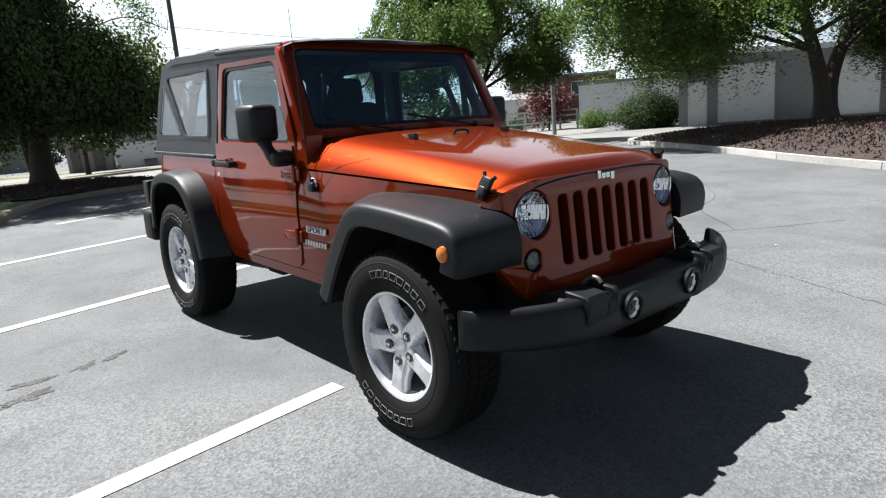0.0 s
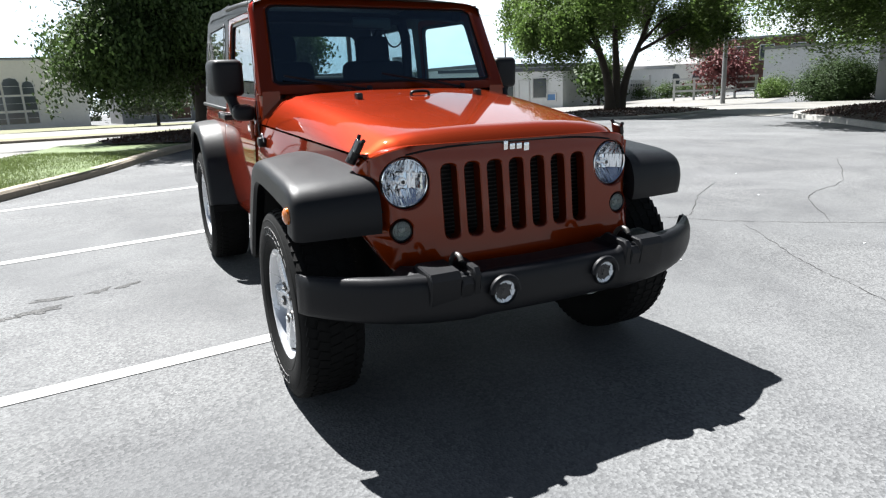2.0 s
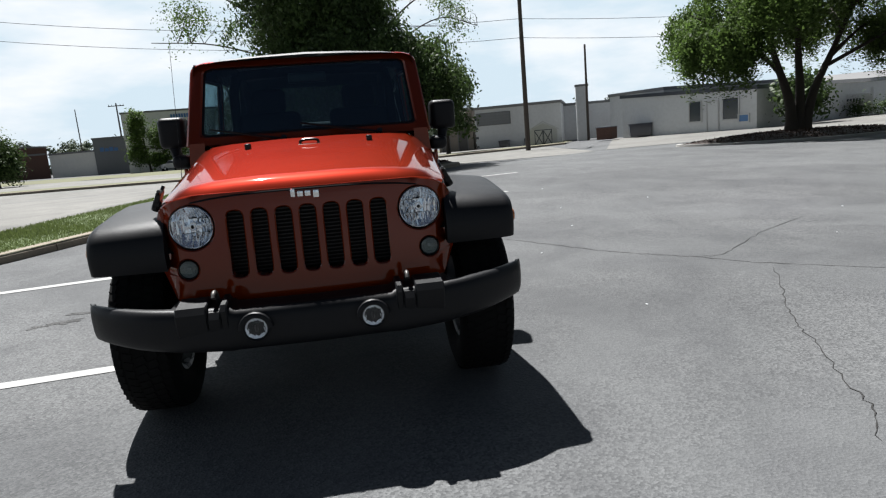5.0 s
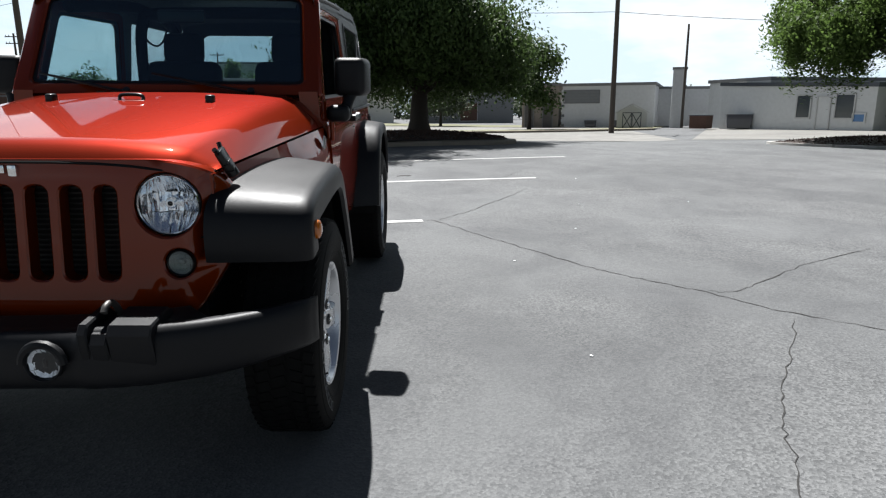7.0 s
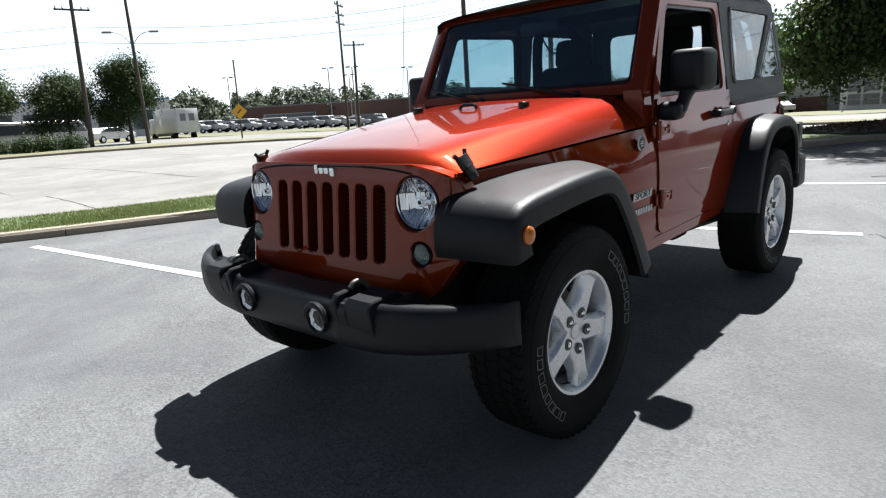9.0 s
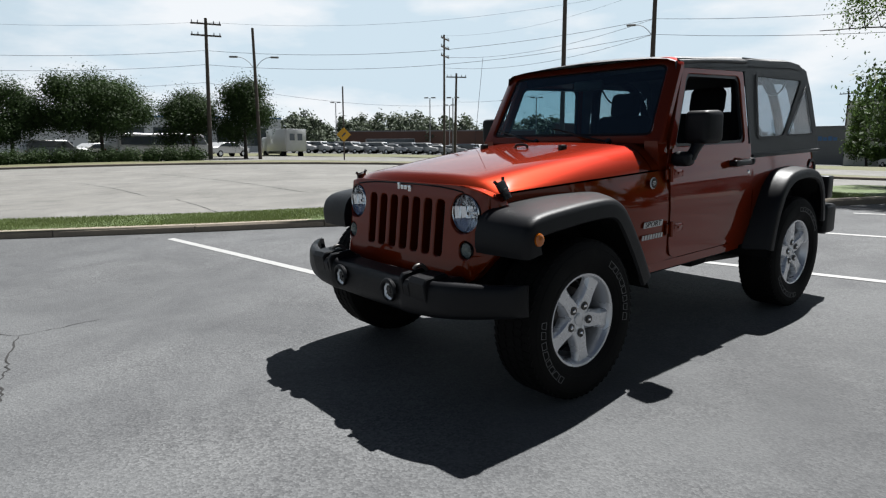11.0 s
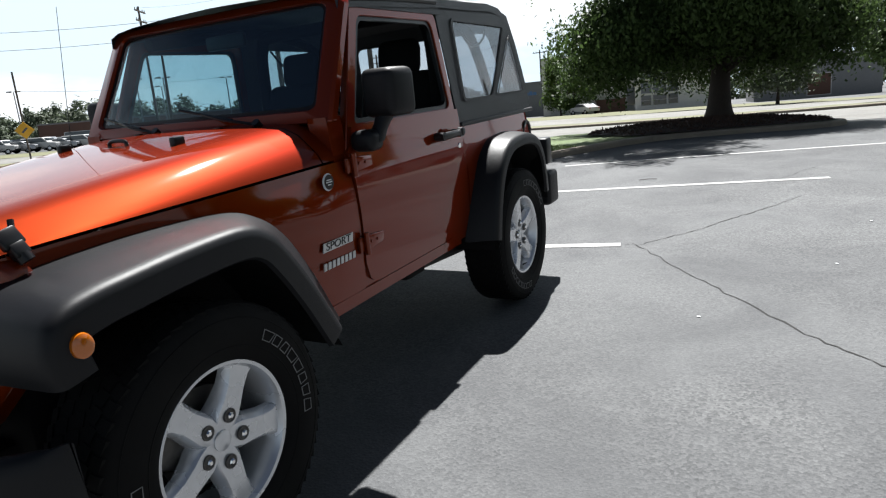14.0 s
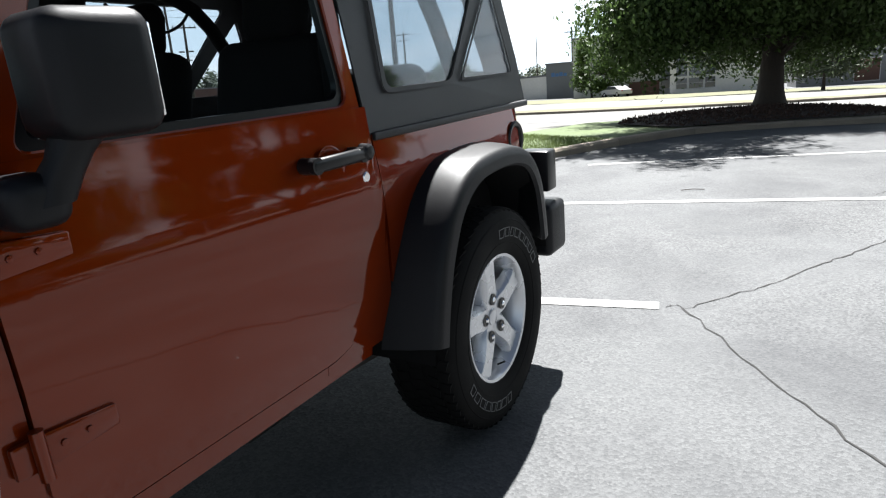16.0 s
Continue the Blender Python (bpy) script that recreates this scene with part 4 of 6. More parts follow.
b_xs = [0, 0.1, 0.2, 0.3, 0.315, 0.335, 0.35, 0.42, 0.5, 0.53, 0.56, 0.59, 0.62, 0.66, 0.72, 0.78, 0.82, 0.845, 0.868, 0.885, 0.896, 0.908, 0.916, 0.923, 0.928]
bump = part("front_bumper", loft([bumper_ring(x) for x in [-v for v in b_xs[:0:-1]] + b_xs], True, True), BLACK, car, "black plastic front bumper with round fog lamps", angle=50)
for s in (1, -1):
    fb = part("fog_lamp", lathe([(0.054, -0.03), (0.052, 0.004), (0.049, 0.007), (0.046, 0.004), (0.045, -0.02)], 36), BLACK, bump, "round clear fog lamp in a black ring")
    fb.matrix_basis = Matrix.Translation((s * 0.233, -0.700, 0.562)) @ pose(0, 0, 0, 0, 0, -90)
    part("reflector", facets(0.044, 0.018, 7, 4, 0.40, 6), FOGLENS, fb, "faceted chrome reflector", smooth=False)
    part("reflector_back", lathe([(0.0, -0.030), (0.03, -0.028), (0.0455, -0.008)], 24), DARK, fb)
    part("bulb", rbox(-0.016, -0.004, -0.006, 0.006, -0.014, 0.012, 0.004), SATIN, fb)
    part("lens", lathe([(0.0, 0.006), (0.03, 0.004), (0.046, -0.001)], 32), LAMPGLASS, fb)
    part("lamp_hood", tube([Vector((s * 0.233 + 0.056 * math.cos(a), -0.700, 0.562 + 0.056 * math.sin(a))) for a in (math.pi * k / 10 for k in range(11))], 0.013, 8), BLACK, bump)
    for x0, wide, rise in ((0.4125, 0.120, 0.0), (0.3625, 0.0495, -0.026), (0.334, 0.028, 0.002)):
        part("bumper_bracket", plate([(-0.684, 0.540), (-0.698, 0.575), (-0.708, 0.645 + rise), (-0.690, 0.670 + rise), (-0.57, 0.680 + rise), (-0.52, 0.640 + rise), (-0.52, 0.540)], [], wide, lambda u, v, w, s=s, c=x0 + wide / 2, h=wide / 2: Vector((s * c - h + w, u, v)), 0.005), BLACK, bump, "raised bracket block on the bumper")
    part("tow_hook", tube(curve_through([(s * 0.388, -0.55, 0.62), (s * 0.388, -0.575, 0.676), (s * 0.388, -0.602, 0.703), (s * 0.388, -0.635, 0.705), (s * 0.388, -0.652, 0.690)], 5), 0.0095, 10), STEEL, bump, "dark steel tow hook")

# windscreen
WS0, WS1 = Vector((0, 0.832, 1.235)), Vector((0, 1.098, 1.767))


def ws_at(u, v, w):
    p = WS0.lerp(WS1, v)
    bow = 0.030 * (u / 0.72) ** 2
    return Vector((u, p.y + bow + w, p.z - 0.026 * (u / 0.72) ** 2 * v))


ws_out = rounded([(-0.745, 0), (0.745, 0), (0.704, 0.99), (-0.704, 0.99)], [0.02, 0.02, 0.11, 0.11])
ws_in = rounded([(-0.655, 0.105), (0.655, 0.105), (0.624, 0.905), (-0.624, 0.905)], [0.05, 0.05, 0.06, 0.06])
wsf = part("windscreen_frame", plate(ws_out, [ws_in], 0.055, ws_at, 0.012), PAINT, car, "orange windscreen frame")
ws_edge = rounded([(-0.640, 0.128), (0.640, 0.128), (0.612, 0.886), (-0.612, 0.886)], [0.045, 0.045, 0.055, 0.055])
part("windscreen_band", plate(ws_in, [ws_edge], 0.004, lambda u, v, w: ws_at(u, v, w + 0.018)), SATIN, wsf, "black printed edge of the glass")
part("windscreen_pane", plate(ws_edge, [], 0.004, lambda u, v, w: ws_at(u, v, w + 0.019)), WSGLASS, wsf, "dark tinted windscreen")
for s, (x0, x1) in ((1, (0.42, -0.06)), (-1, (-0.16, -0.60))):
    base = ws_at(x0, 0.03, -0.03)
    tip = ws_at(x1, 0.19, -0.012)
    wp = part("wiper", tube([base, base.lerp(tip, 0.35) + Vector((0, -0.03, 0.0)), base.lerp(tip, 0.7)], 0.007, 6), SATIN, car, "black windscreen wiper")
    part("wiper_blade", tube([base.lerp(tip, 0.30), tip], 0.006, 6), SATIN, wp)
    part("wiper_cap", tube([base + Vector((0, 0.02, -0.02)), base + Vector((0, -0.01, 0.012))], 0.017, 10), SATIN, wp)
part("rear_view_mirror", rbox(-0.12, 0.12, 1.14, 1.165, 1.585, 1.65, 0.012), SATIN, car)

# aerial on the passenger side
part("aerial_base", rbox(-0.790, -0.745, 0.745, 0.795, 0.985, 1.035, 0.012), SATIN, car)
part("aerial", tube([(-0.775, 0.77, 1.02), (-0.775, 0.79, 1.10), (-0.752, 0.88, 1.86)], [0.005, 0.0020, 0.0012], 6), SATIN, car, "thin black radio aerial")

# badges
for s in (1, -1):
    bd = part("round_badge", lathe([(0.0, 0.005), (0.027, 0.005), (0.031, 0.003), (0.033, 0.0)], 32), MATT_WHITE, car, "round white-rimmed trail badge")
    bd.matrix_basis = Matrix.Translation((s * 0.7635, 0.775, 1.022)) @ pose(0, 0, 0, 0, 0, 0 if s > 0 else 180)
    part("badge_field", lathe([(0.0, 0.0065), (0.0285, 0.0058)], 24), SATIN, bd)
    for bw, bz in ((0.014, 0.008), (0.018, 0.0), (0.010, -0.010)):
        part("badge_bar", rbox(0.005, 0.0072, -bw, bw, bz - 0.0022, bz + 0.0022), MATT_WHITE, bd)
    trim = part("trim_plate", plate([(-0.098, -0.017), (0.090, -0.017), (0.098, 0.017), (-0.090, 0.017)], [], 0.003, lambda u, v, w: Vector((u, v, w))), SIGNPLATE, car, "silver trim plate reading SPORT", smooth=False)
    trim.matrix_basis = Matrix.Translation((s * 0.7705, 0.775, 0.788)) @ pose(0, 0, 0, 90, 0, s * 90)
    tx = text_bm("SPORT", 0.040, 0.001)
    for v in tx.verts:
        v.co = Vector((v.co.x * 1.32 + v.co.y * 0.25, v.co.y, v.co.z + 0.004))
    part("trim_lettering", tx, SATIN, trim, "dark slanted lettering", smooth=False)
    for k in range(8):
        part("name_lettering", plate([(0.0, -0.0135), (0.017, -0.0135), (0.023, 0.0135), (0.006, 0.0135)], [], 0.003, lambda u, v, w, s=s, k=k: Vector((s * (0.7695 + w), (0.668 + k * 0.0265 + u) if s > 0 else (0.895 - k * 0.0265 - u), 0.716 + v))), SIGNPLATE, car, smooth=False)
    if s > 0:
        fc = part("fuel_filler", lathe([(0.0, -0.012), (0.045, -0.012), (0.055, 0.004), (0.068, 0.006), (0.074, 0.0)], 32), SATIN, car, "round black fuel filler")
        fc.matrix_basis = Matrix.Translation((0.768, 2.93, 0.985))

# soft top
ROOF = [(1.08, 1.739), (1.20, 1.752), (1.4, 1.765), (1.7, 1.776), (1.98, 1.792), (2.3, 1.796), (2.62, 1.806), (2.80, 1.792), (2.88, 1.765), (2.94, 1.715)]


def roof_ring(y):
    zc = lerp(ROOF, y)
    w = lerp([(1.08, 0.684), (1.5, 0.686), (2.6, 0.682), (2.94, 0.67)], y)
    sag = 0.010 * math.sin((y - 1.13) * 9.0) + 0.008 * noise.noise((y * 6.0, 0.4, 0.0))
    pts = [(0, zc + 0.020 + sag), (w * 0.4, zc + 0.014 + sag * 0.8), (w * 0.75, zc + 0.003 + sag * 0.4), (w * 0.92, zc - 0.010), (w, zc - 0.030), (w + 0.006, zc - 0.075)]
    return [(-x, y, z) for x, z in pts[:0:-1]] + [(x, y, z) for x, z in pts]


top = part("soft_top", loft([hood for hood in (roof_ring(1.08 + 1.86 * k / 40) for k in range(41))], False, False), CLOTH, car, "black fabric soft top with tinted vinyl windows", angle=60)
for s in (1, -1):
    def st(u, v, w, s=s):
        return Vector((s * (upper_x(v) - 0.004 - w + 0.004 * math.sin(u * 14 + v * 5)), u, v))
    out = [(1.968, 1.118), (3.115, 1.118), (3.075, 1.30), (3.005, 1.55), (2.930, 1.720), (2.80, 1.755), (2.4, 1.770), (1.93, 1.775)]
    win = rounded([(2.085, 1.245), (2.480, 1.245), (2.825, 1.648), (2.095, 1.660)], 0.035)
    tri = rounded([(2.560, 1.250), (2.995, 1.250), (2.895, 1.600)], 0.025)
    part("side_curtain", plate(out, [win, tri], 0.006, st), CLOTH, top)
    for nm, o in (("side_window", win), ("corner_window", tri)):
        part(nm, plate(o, [], 0.003, lambda u, v, w, s=s: Vector((s * (upper_x(v) - 0.006 - w), u, v))), VINYL, top, "tinted vinyl window")
        c = sum((Vector(p) for p in o), Vector((0, 0))) / len(o)
        part("window_hem", plate([c + (Vector(p) - c) * 1.055 for p in o], [[c + (Vector(p) - c) * 0.985 for p in o]], 0.003, lambda u, v, w, s=s: Vector((s * (upper_x(v) + 0.003 - w), u, v))), CLOTH, top)
    part("top_strap", tube(curve_through([(s * 0.672, 2.20, 1.65), (s * 0.672, 2.30, 1.56), (s * 0.668, 2.42, 1.535), (s * 0.668, 2.54, 1.57), (s * 0.665, 2.62, 1.65)], 5), 0.007, 6), SATIN, top)
    part("belt_rail", rbox(s * 0.752 - 0.010, s * 0.752 + 0.010, 1.975, 3.09, 1.108, 1.132, 0.006), CLOTH, top)
    part("roof_valance", plate([(1.14, 1.678), (1.97, 1.682), (1.97, 1.766), (1.11, 1.730)], [], 0.008, lambda u, v, w, s=s: Vector((s * (upper_x(v) - 0.001 - w), u, v))), CLOTH, top)
    part("door_rail", tube(curve_through([(s * 0.682, 1.12, 1.708), (s * 0.684, 1.5, 1.730), (s * 0.685, 1.93, 1.742)], 4), 0.014, 8), CLOTH, top)
back_at = lambda u, v, w: Vector((u, 3.108 - (v - 1.118) * 0.290 + w, v))
bk_out = rounded([(-0.74, 1.118), (0.74, 1.118), (0.665, 1.745), (-0.665, 1.745)], 0.03)
bk_in = rounded([(-0.58, 1.22), (0.58, 1.22), (0.52, 1.64), (-0.52, 1.64)], 0.06)
part("rear_curtain", plate(bk_out, [bk_in], 0.006, back_at), CLOTH, top)
part("rear_window", plate(bk_in, [], 0.003, back_at), VINYL, top, "tinted vinyl rear window")

# interior
part("dashboard", rbox(-0.66, 0.66, 0.90, 1.20, 0.95, 1.25, 0.06, 3), SATIN, car, "dark dashboard")
part("floor_pan", rbox(-0.66, 0.66, 0.90, 2.95, 0.56, 0.60), DARK, car)
# thin pale sheet lying flat on the dashboard, behind the windscreen
part("paper_sheet", rbox(-0.06, 0.34, 0.915, 1.06, 1.262, 1.266), MATT_WHITE, car)
sw = part("steering_wheel", lathe([(0.172, -0.012), (0.188, -0.016), (0.200, 0.0), (0.188, 0.016), (0.172, 0.012)], 36, closed=True), SATIN, car)
sw.matrix_basis = Matrix.Translation((0.36, 1.36, 1.10)) @ pose(0, 0, 0, 0, 28, 90)
part("steering_hub", rbox(-0.02, 0.02, -0.17, 0.17, -0.035, 0.035, 0.015), SATIN, sw)
for s in (1, -1):
    st0 = part("front_seat", rbox(s * 0.35 - 0.25, s * 0.35 + 0.25, 1.42, 1.92, 0.68, 0.86, 0.06, 3), SEAT, car, "black cloth front seat")
    bkr = part("seat_back", rbox(-0.24, 0.24, -0.07, 0.07, 0.0, 0.64, 0.06, 3), SEAT, st0)
    bkr.matrix_basis = Matrix.Translation((s * 0.35, 1.93, 0.80)) @ pose(0, 0, 0, -14)
    hr = part("headrest", rbox(-0.13, 0.13, -0.05, 0.05, 0.0, 0.20, 0.05, 3), SEAT, st0)
    hr.matrix_basis = Matrix.Translation((s * 0.35, 2.07, 1.405)) @ pose(0, 0, 0, -10)
    part("roll_bar", tube(curve_through([(s * 0.60, 2.02, 0.70), (s * 0.60, 2.02, 1.45), (s * 0.57, 2.02, 1.66), (s * 0.50, 2.02, 1.71), (0, 2.02, 1.72)], 5), 0.036, 10), SEAT, car, "padded black roll bar")
    part("roll_bar_rail", tube(curve_through([(s * 0.60, 1.22, 1.670), (s * 0.59, 1.6, 1.710), (s * 0.57, 2.02, 1.735), (s * 0.57, 2.55, 1.62), (s * 0.58, 2.85, 1.15)], 5), 0.032, 10), SEAT, car)
part("rear_bench", rbox(-0.42, 0.42, 2.36, 2.80, 0.72, 0.92, 0.06, 3), SEAT, car, "black cloth rear bench")
part("bench_back", rbox(-0.42, 0.42, 2.74, 2.88, 0.86, 1.32, 0.06, 3), SEAT, car)


# no part lies deeper than a part of a part
def depth_of(ob):
    return 0 if ob.parent is None else 1 + depth_of(ob.parent)


for ob in list(car.children_recursive):
    while depth_of(ob) > 2:
        m = ob.parent.matrix_basis @ ob.matrix_basis
        ob.parent = ob.parent.parent
        ob.matrix_basis = m


# ---- lot markings and edges ----
def strip(name, a, b, width, mat_, label, kind="structure", lift=0.004):
    a, b = Vector(a), Vector(b)
    n = max(2, int((b - a).length / 0.35))
    side = (b - a).normalized().orthogonal() * width / 2
    bm = loft([[(*(a.lerp(b, k / n) + side), 0), (*(a.lerp(b, k / n) - side), 0)] for k in range(n + 1)], False, False)
    for v in bm.verts:
        v.co.z = land(v.co.x, v.co.y) + lift
    return solid(name, bm, mat_, label, "road marking", kind=kind)


for a, b in (((-8.3, -2.9), (-2.95, -2.22)), ((-6.10, 0.05), (-0.80, 0.64)), ((-4.50, 2.64), (1.185, 3.72)), ((-2.85, 5.36), (2.74, 6.65)), ((-0.6, 8.2), (3.78, 9.76))):
    strip("parking_line", a, b, 0.10, LINE, "white painted parking bay line on the asphalt")

KERB_LINE = [(-10.8, -6.0), (-9.2, -3.4), (-7.75, -1.35), (-6.45, 0.5), (-5.6, 1.85), (-4.4, 3.5), (-3.65, 4.5), (-2.8, 6.0), (-1.7, 7.9), (-0.75, 10.2), (0.2, 12.0), (1.5, 12.9), (2.9, 13.6), (3.5, 14.9), (3.2, 16.6), (2.2, 17.8)]
GRASS_BACK = [(-12.42, -5.57), (-11.02, -3.07), (-9.52, -1.07), (-7.82, 1.13), (-7.02, 2.53), (-5.97, 4.13), (-5.27, 5.33), (-4.52, 7.03), (-3.72, 9.33), (-3.12, 11.73), (-2.92, 13.53), (-2.62, 15.13), (-1.87, 16.64), (-0.47, 17.94), (0.93, 18.34), (1.93, 17.94)]
solid("grass_strip", ribbon(KERB_LINE, GRASS_BACK, 0.092, 8, 5, 0.03), GRASS, "mown green grass strip behind the kerb", "grass", kind="structure")


def kerb(line, width, height, label, piece=1.8, stone=KERB):
    """A kerb of butted lengths along a line."""
    pts = curve_through([(*p, 0) for p in line], 8)
    root = thing("kerb", label, "kerb")
    root["kind"] = "structure"
    run, start = 0.0, 0
    for i in range(1, len(pts)):
        run += (pts[i] - pts[i - 1]).length
        if run > piece or i == len(pts) - 1:
            seg = pts[start:i + 1]
            rings_ = []
            for k, p in enumerate(seg):
                way = (seg[min(k + 1, len(seg) - 1)] - seg[max(k - 1, 0)]).normalized()
                side = Vector((-way.y, way.x, 0))
                trim = way * (0.006 if k == 0 else -0.006 if k == len(seg) - 1 else 0)
                q = p + trim
                z = land(q.x, q.y)
                rings_.append([(*(q - side * 0.02).xy, z - 0.05), (*(q - side * 0.012).xy, z + height - 0.03), (*(q + side * 0.015).xy, z + height), (*(q + side * width).xy, z + height), (*(q + side * width).xy, z - 0.05)])
            part("kerb_stone", loft(rings_, True, True), stone, root)
            run, start = 0.0, i
    return root


kerb(KERB_LINE, 0.16, 0.105, "grey concrete kerb along the grass strip")


# ---- islands, verges, roads ----
solid("concrete_lot", ribbon([(-12.6, -5.9), (-10.6, -2.6), (-8.6, 0.0), (-7.0, 2.5), (-5.5, 4.9), (-4.5, 7.0), (-3.6, 9.6), (-3.0, 12.4), (-2.7, 15.1), (-1.7, 17.7), (0.6, 18.9), (3.4, 17.6), (8.0, 22.0), (12.0, 25.5)],
                          [(-48, -25), (-46, -12), (-43, -2), (-40, 5), (-37, 12), (-33, 19), (-28, 25.5), (-22, 30.5), (-15, 34.0), (-8, 36.0), (-2, 37.6), (4, 39), (9.5, 40.5), (15, 42)], 0.012, 24, 5), CONCRETE, "pale sunlit concrete of the next lot and road", "road", kind="structure")
VERGE_A = [(-49, -25), (-46.8, -12), (-43.8, -2), (-40.7, 5), (-37.6, 12), (-33.6, 19.4), (-28.5, 26.1), (-22.3, 31.1), (-15.2, 34.6), (-8.1, 36.6), (-2, 38.2), (4, 39.6), (9.4, 41.1), (17, 43.5)]
VERGE_B = [(-57, -26), (-54, -12), (-51, -2), (-47, 6), (-43.5, 13.5), (-39, 21), (-33, 28.5), (-26, 34.5), (-18, 38.5), (-9.5, 41), (-2.5, 42.6), (4, 44), (9.2, 45.6), (19, 48)]
solid("grass_verge", ribbon(VERGE_A, VERGE_B, 0.12, 10, 5, 0.05), DRYGRASS, "dry mown grass verge beyond the road", "grass", kind="structure")
far_a = [(p[0] * 1.004, p[1] * 1.004) for p in VERGE_B]
far_b = [(-78, -28), (-75, -12), (-72, 2), (-67, 14), (-60, 26), (-52, 37), (-43, 47), (-33, 55), (-22, 60), (-10, 63), (-2, 63.5), (4, 61), (10, 56), (20, 50)]
solid("far_road", ribbon(far_a, far_b, 0.03, 12, 4), CONCRETE, "pale road beyond the verge", "road", kind="structure")
far_c = [(-95, -30), (-92, -12), (-90, 4), (-86, 20), (-78, 36), (-67, 52), (-54, 66), (-42, 76), (-28, 84), (-13, 86), (-2, 82), (5, 74), (12, 66), (22, 58)]
solid("far_grass", ribbon(far_b, far_c, 0.06, 8, 4, 0.08), DRYGRASS, "dry grass in front of far buildings", "grass", kind="structure")

# mulch bed under the big tree, with a low mound
TREE_A, TREE_B, TREE_R = (0.85, 17.0), (15.8, 16.9), (18.7, 4.65)


def mound(name, outline, height, material, label, base=0.13, chips=5000):
    """A gently domed planting bed inside an outline."""
    c = sum((Vector(p) for p in outline), Vector((0, 0))) / len(outline)
    edge = curve_through([(*p, 0) for p in [*outline, outline[0]]], 6)[:-1]
    rows = []
    for k in range(9):
        f = k / 8
        row = []
        for p in edge:
            q = c + (p.xy - c) * (1 - f * 0.96)
            row.append((q.x, q.y, land(q.x, q.y) + base + height * (1 - (1 - f) ** 2) + 0.02 * noise.noise((q.x * 2, q.y * 2, 0))))
        rows.append(row)
    bm = loft(rows, True, False)
    bm.verts.ensure_lookup_table()
    n = len(edge)
    bm.faces.new([bm.verts[8 * n + i] for i in range(n)])
    bed = solid(name, bm, material, label, "planting bed", kind="structure")
    rng = np.random.default_rng(int(height * 100))
    verts, faces = [], []
    for _ in range(chips):
        p = edge[int(rng.integers(0, n))].lerp(edge[int(rng.integers(0, n))], rng.uniform(0, 0.12))
        f = 1 - math.sqrt(rng.uniform(0.0, 1.0))
        q = c + (p.xy - c) * (1 - f * 0.96) * 0.985
        z = land(q.x, q.y) + base + height * (1 - (1 - f) ** 2) + 0.018
        a, w, l = rng.uniform(0, 6.28), rng.uniform(0.005, 0.013), rng.uniform(0.012, 0.038)
        u, v = Vector((math.cos(a) * l, math.sin(a) * l, rng.normal(0, 0.022))), Vector((-math.sin(a) * w, math.cos(a) * w, rng.normal(0, 0.012)))
        o = Vector((q.x, q.y, z + rng.uniform(-0.012, 0.006)))
        b = len(verts)
        verts += [o - u - v, o + u - v, o + u + v, o - u + v, o + Vector((0, 0, -0.02))]
        faces += [(b, b + 1, b + 2, b + 3), (b, b + 1, b + 4), (b + 1, b + 2, b + 4), (b + 2, b + 3, b + 4), (b + 3, b, b + 4)]
    me = bpy.data.meshes.new("mulch_chips")
    me.from_pydata(verts, [], faces)
    me.materials.append(CHIP)
    tagged(new("mulch_chips", me), "loose dark brown wood chips on the bed", "mulch", kind="stuff")
    return bed


mound("mulch_bed_1", [(-1.6, 13.2), (-0.2, 12.0), (1.4, 12.95), (2.8, 13.75), (3.3, 15.0), (3.0, 16.8), (1.6, 18.2), (-0.4, 17.6), (-1.9, 15.6)], 0.16, MULCH, "dark mulch bed round the big tree")
ISL_B = [(12.0, 14.6), (14.0, 13.6), (17.6, 14.6), (20.5, 16.4), (20.0, 19.0), (16.5, 20.3), (13.2, 19.2), (11.6, 16.8)]
ISL_R = [(14.6, 7.6), (12.5, 4.5), (10.9, 2.2), (9.7, -0.4), (8.9, -3.5), (12.0, -6.0), (18.0, -5.0), (23.0, -1.0), (24.0, 4.0), (21.5, 8.2), (18.0, 9.8), (15.8, 9.2)]
mound("mulch_bed_2", ISL_B, 0.22, MULCH, "red-brown mulch bed with a three-stemmed tree", 0.05)
mound("mulch_bed_3", ISL_R, 0.42, MULCH, "red-brown mulch bed beside the drive", chips=24000)


def ring_kerb(outline, label, stone=KERB, height=0.155):
    pts = [*outline, outline[0], outline[1]]
    return kerb([(p[0], p[1]) for p in pts][::-1], 0.17, height, label, 2.2, stone)


ring_kerb(ISL_B, "low pale concrete edge round a mulch bed", PALEKERB, 0.07)
ring_kerb(ISL_R, "pale weathered concrete kerb round a mulch bed", PALEKERB, 0.125)
kerb(VERGE_A, 0.16, 0.14, "grey concrete kerb along the far verge", 4.0)
solid("drive", ribbon([(15.6, 10.0), (18.5, 10.6), (22.0, 9.0), (25.0, 4.0), (26, -4)], [(20.0, 22.0), (25.0, 17.5), (27.0, 14.0), (29.0, 6.0), (31, -4)], 0.02, 10, 5), CONCRETE, "pale concrete drive in front of the sheds", "road", kind="structure")
solid("far_drive", ribbon([(12.6, 25.6), (20, 22.4), (26, 18.0)], [(22, 46), (34, 36), (42, 27)], 0.016, 12, 6), CONCRETE, "pale concrete road past the beds", "road", kind="structure")

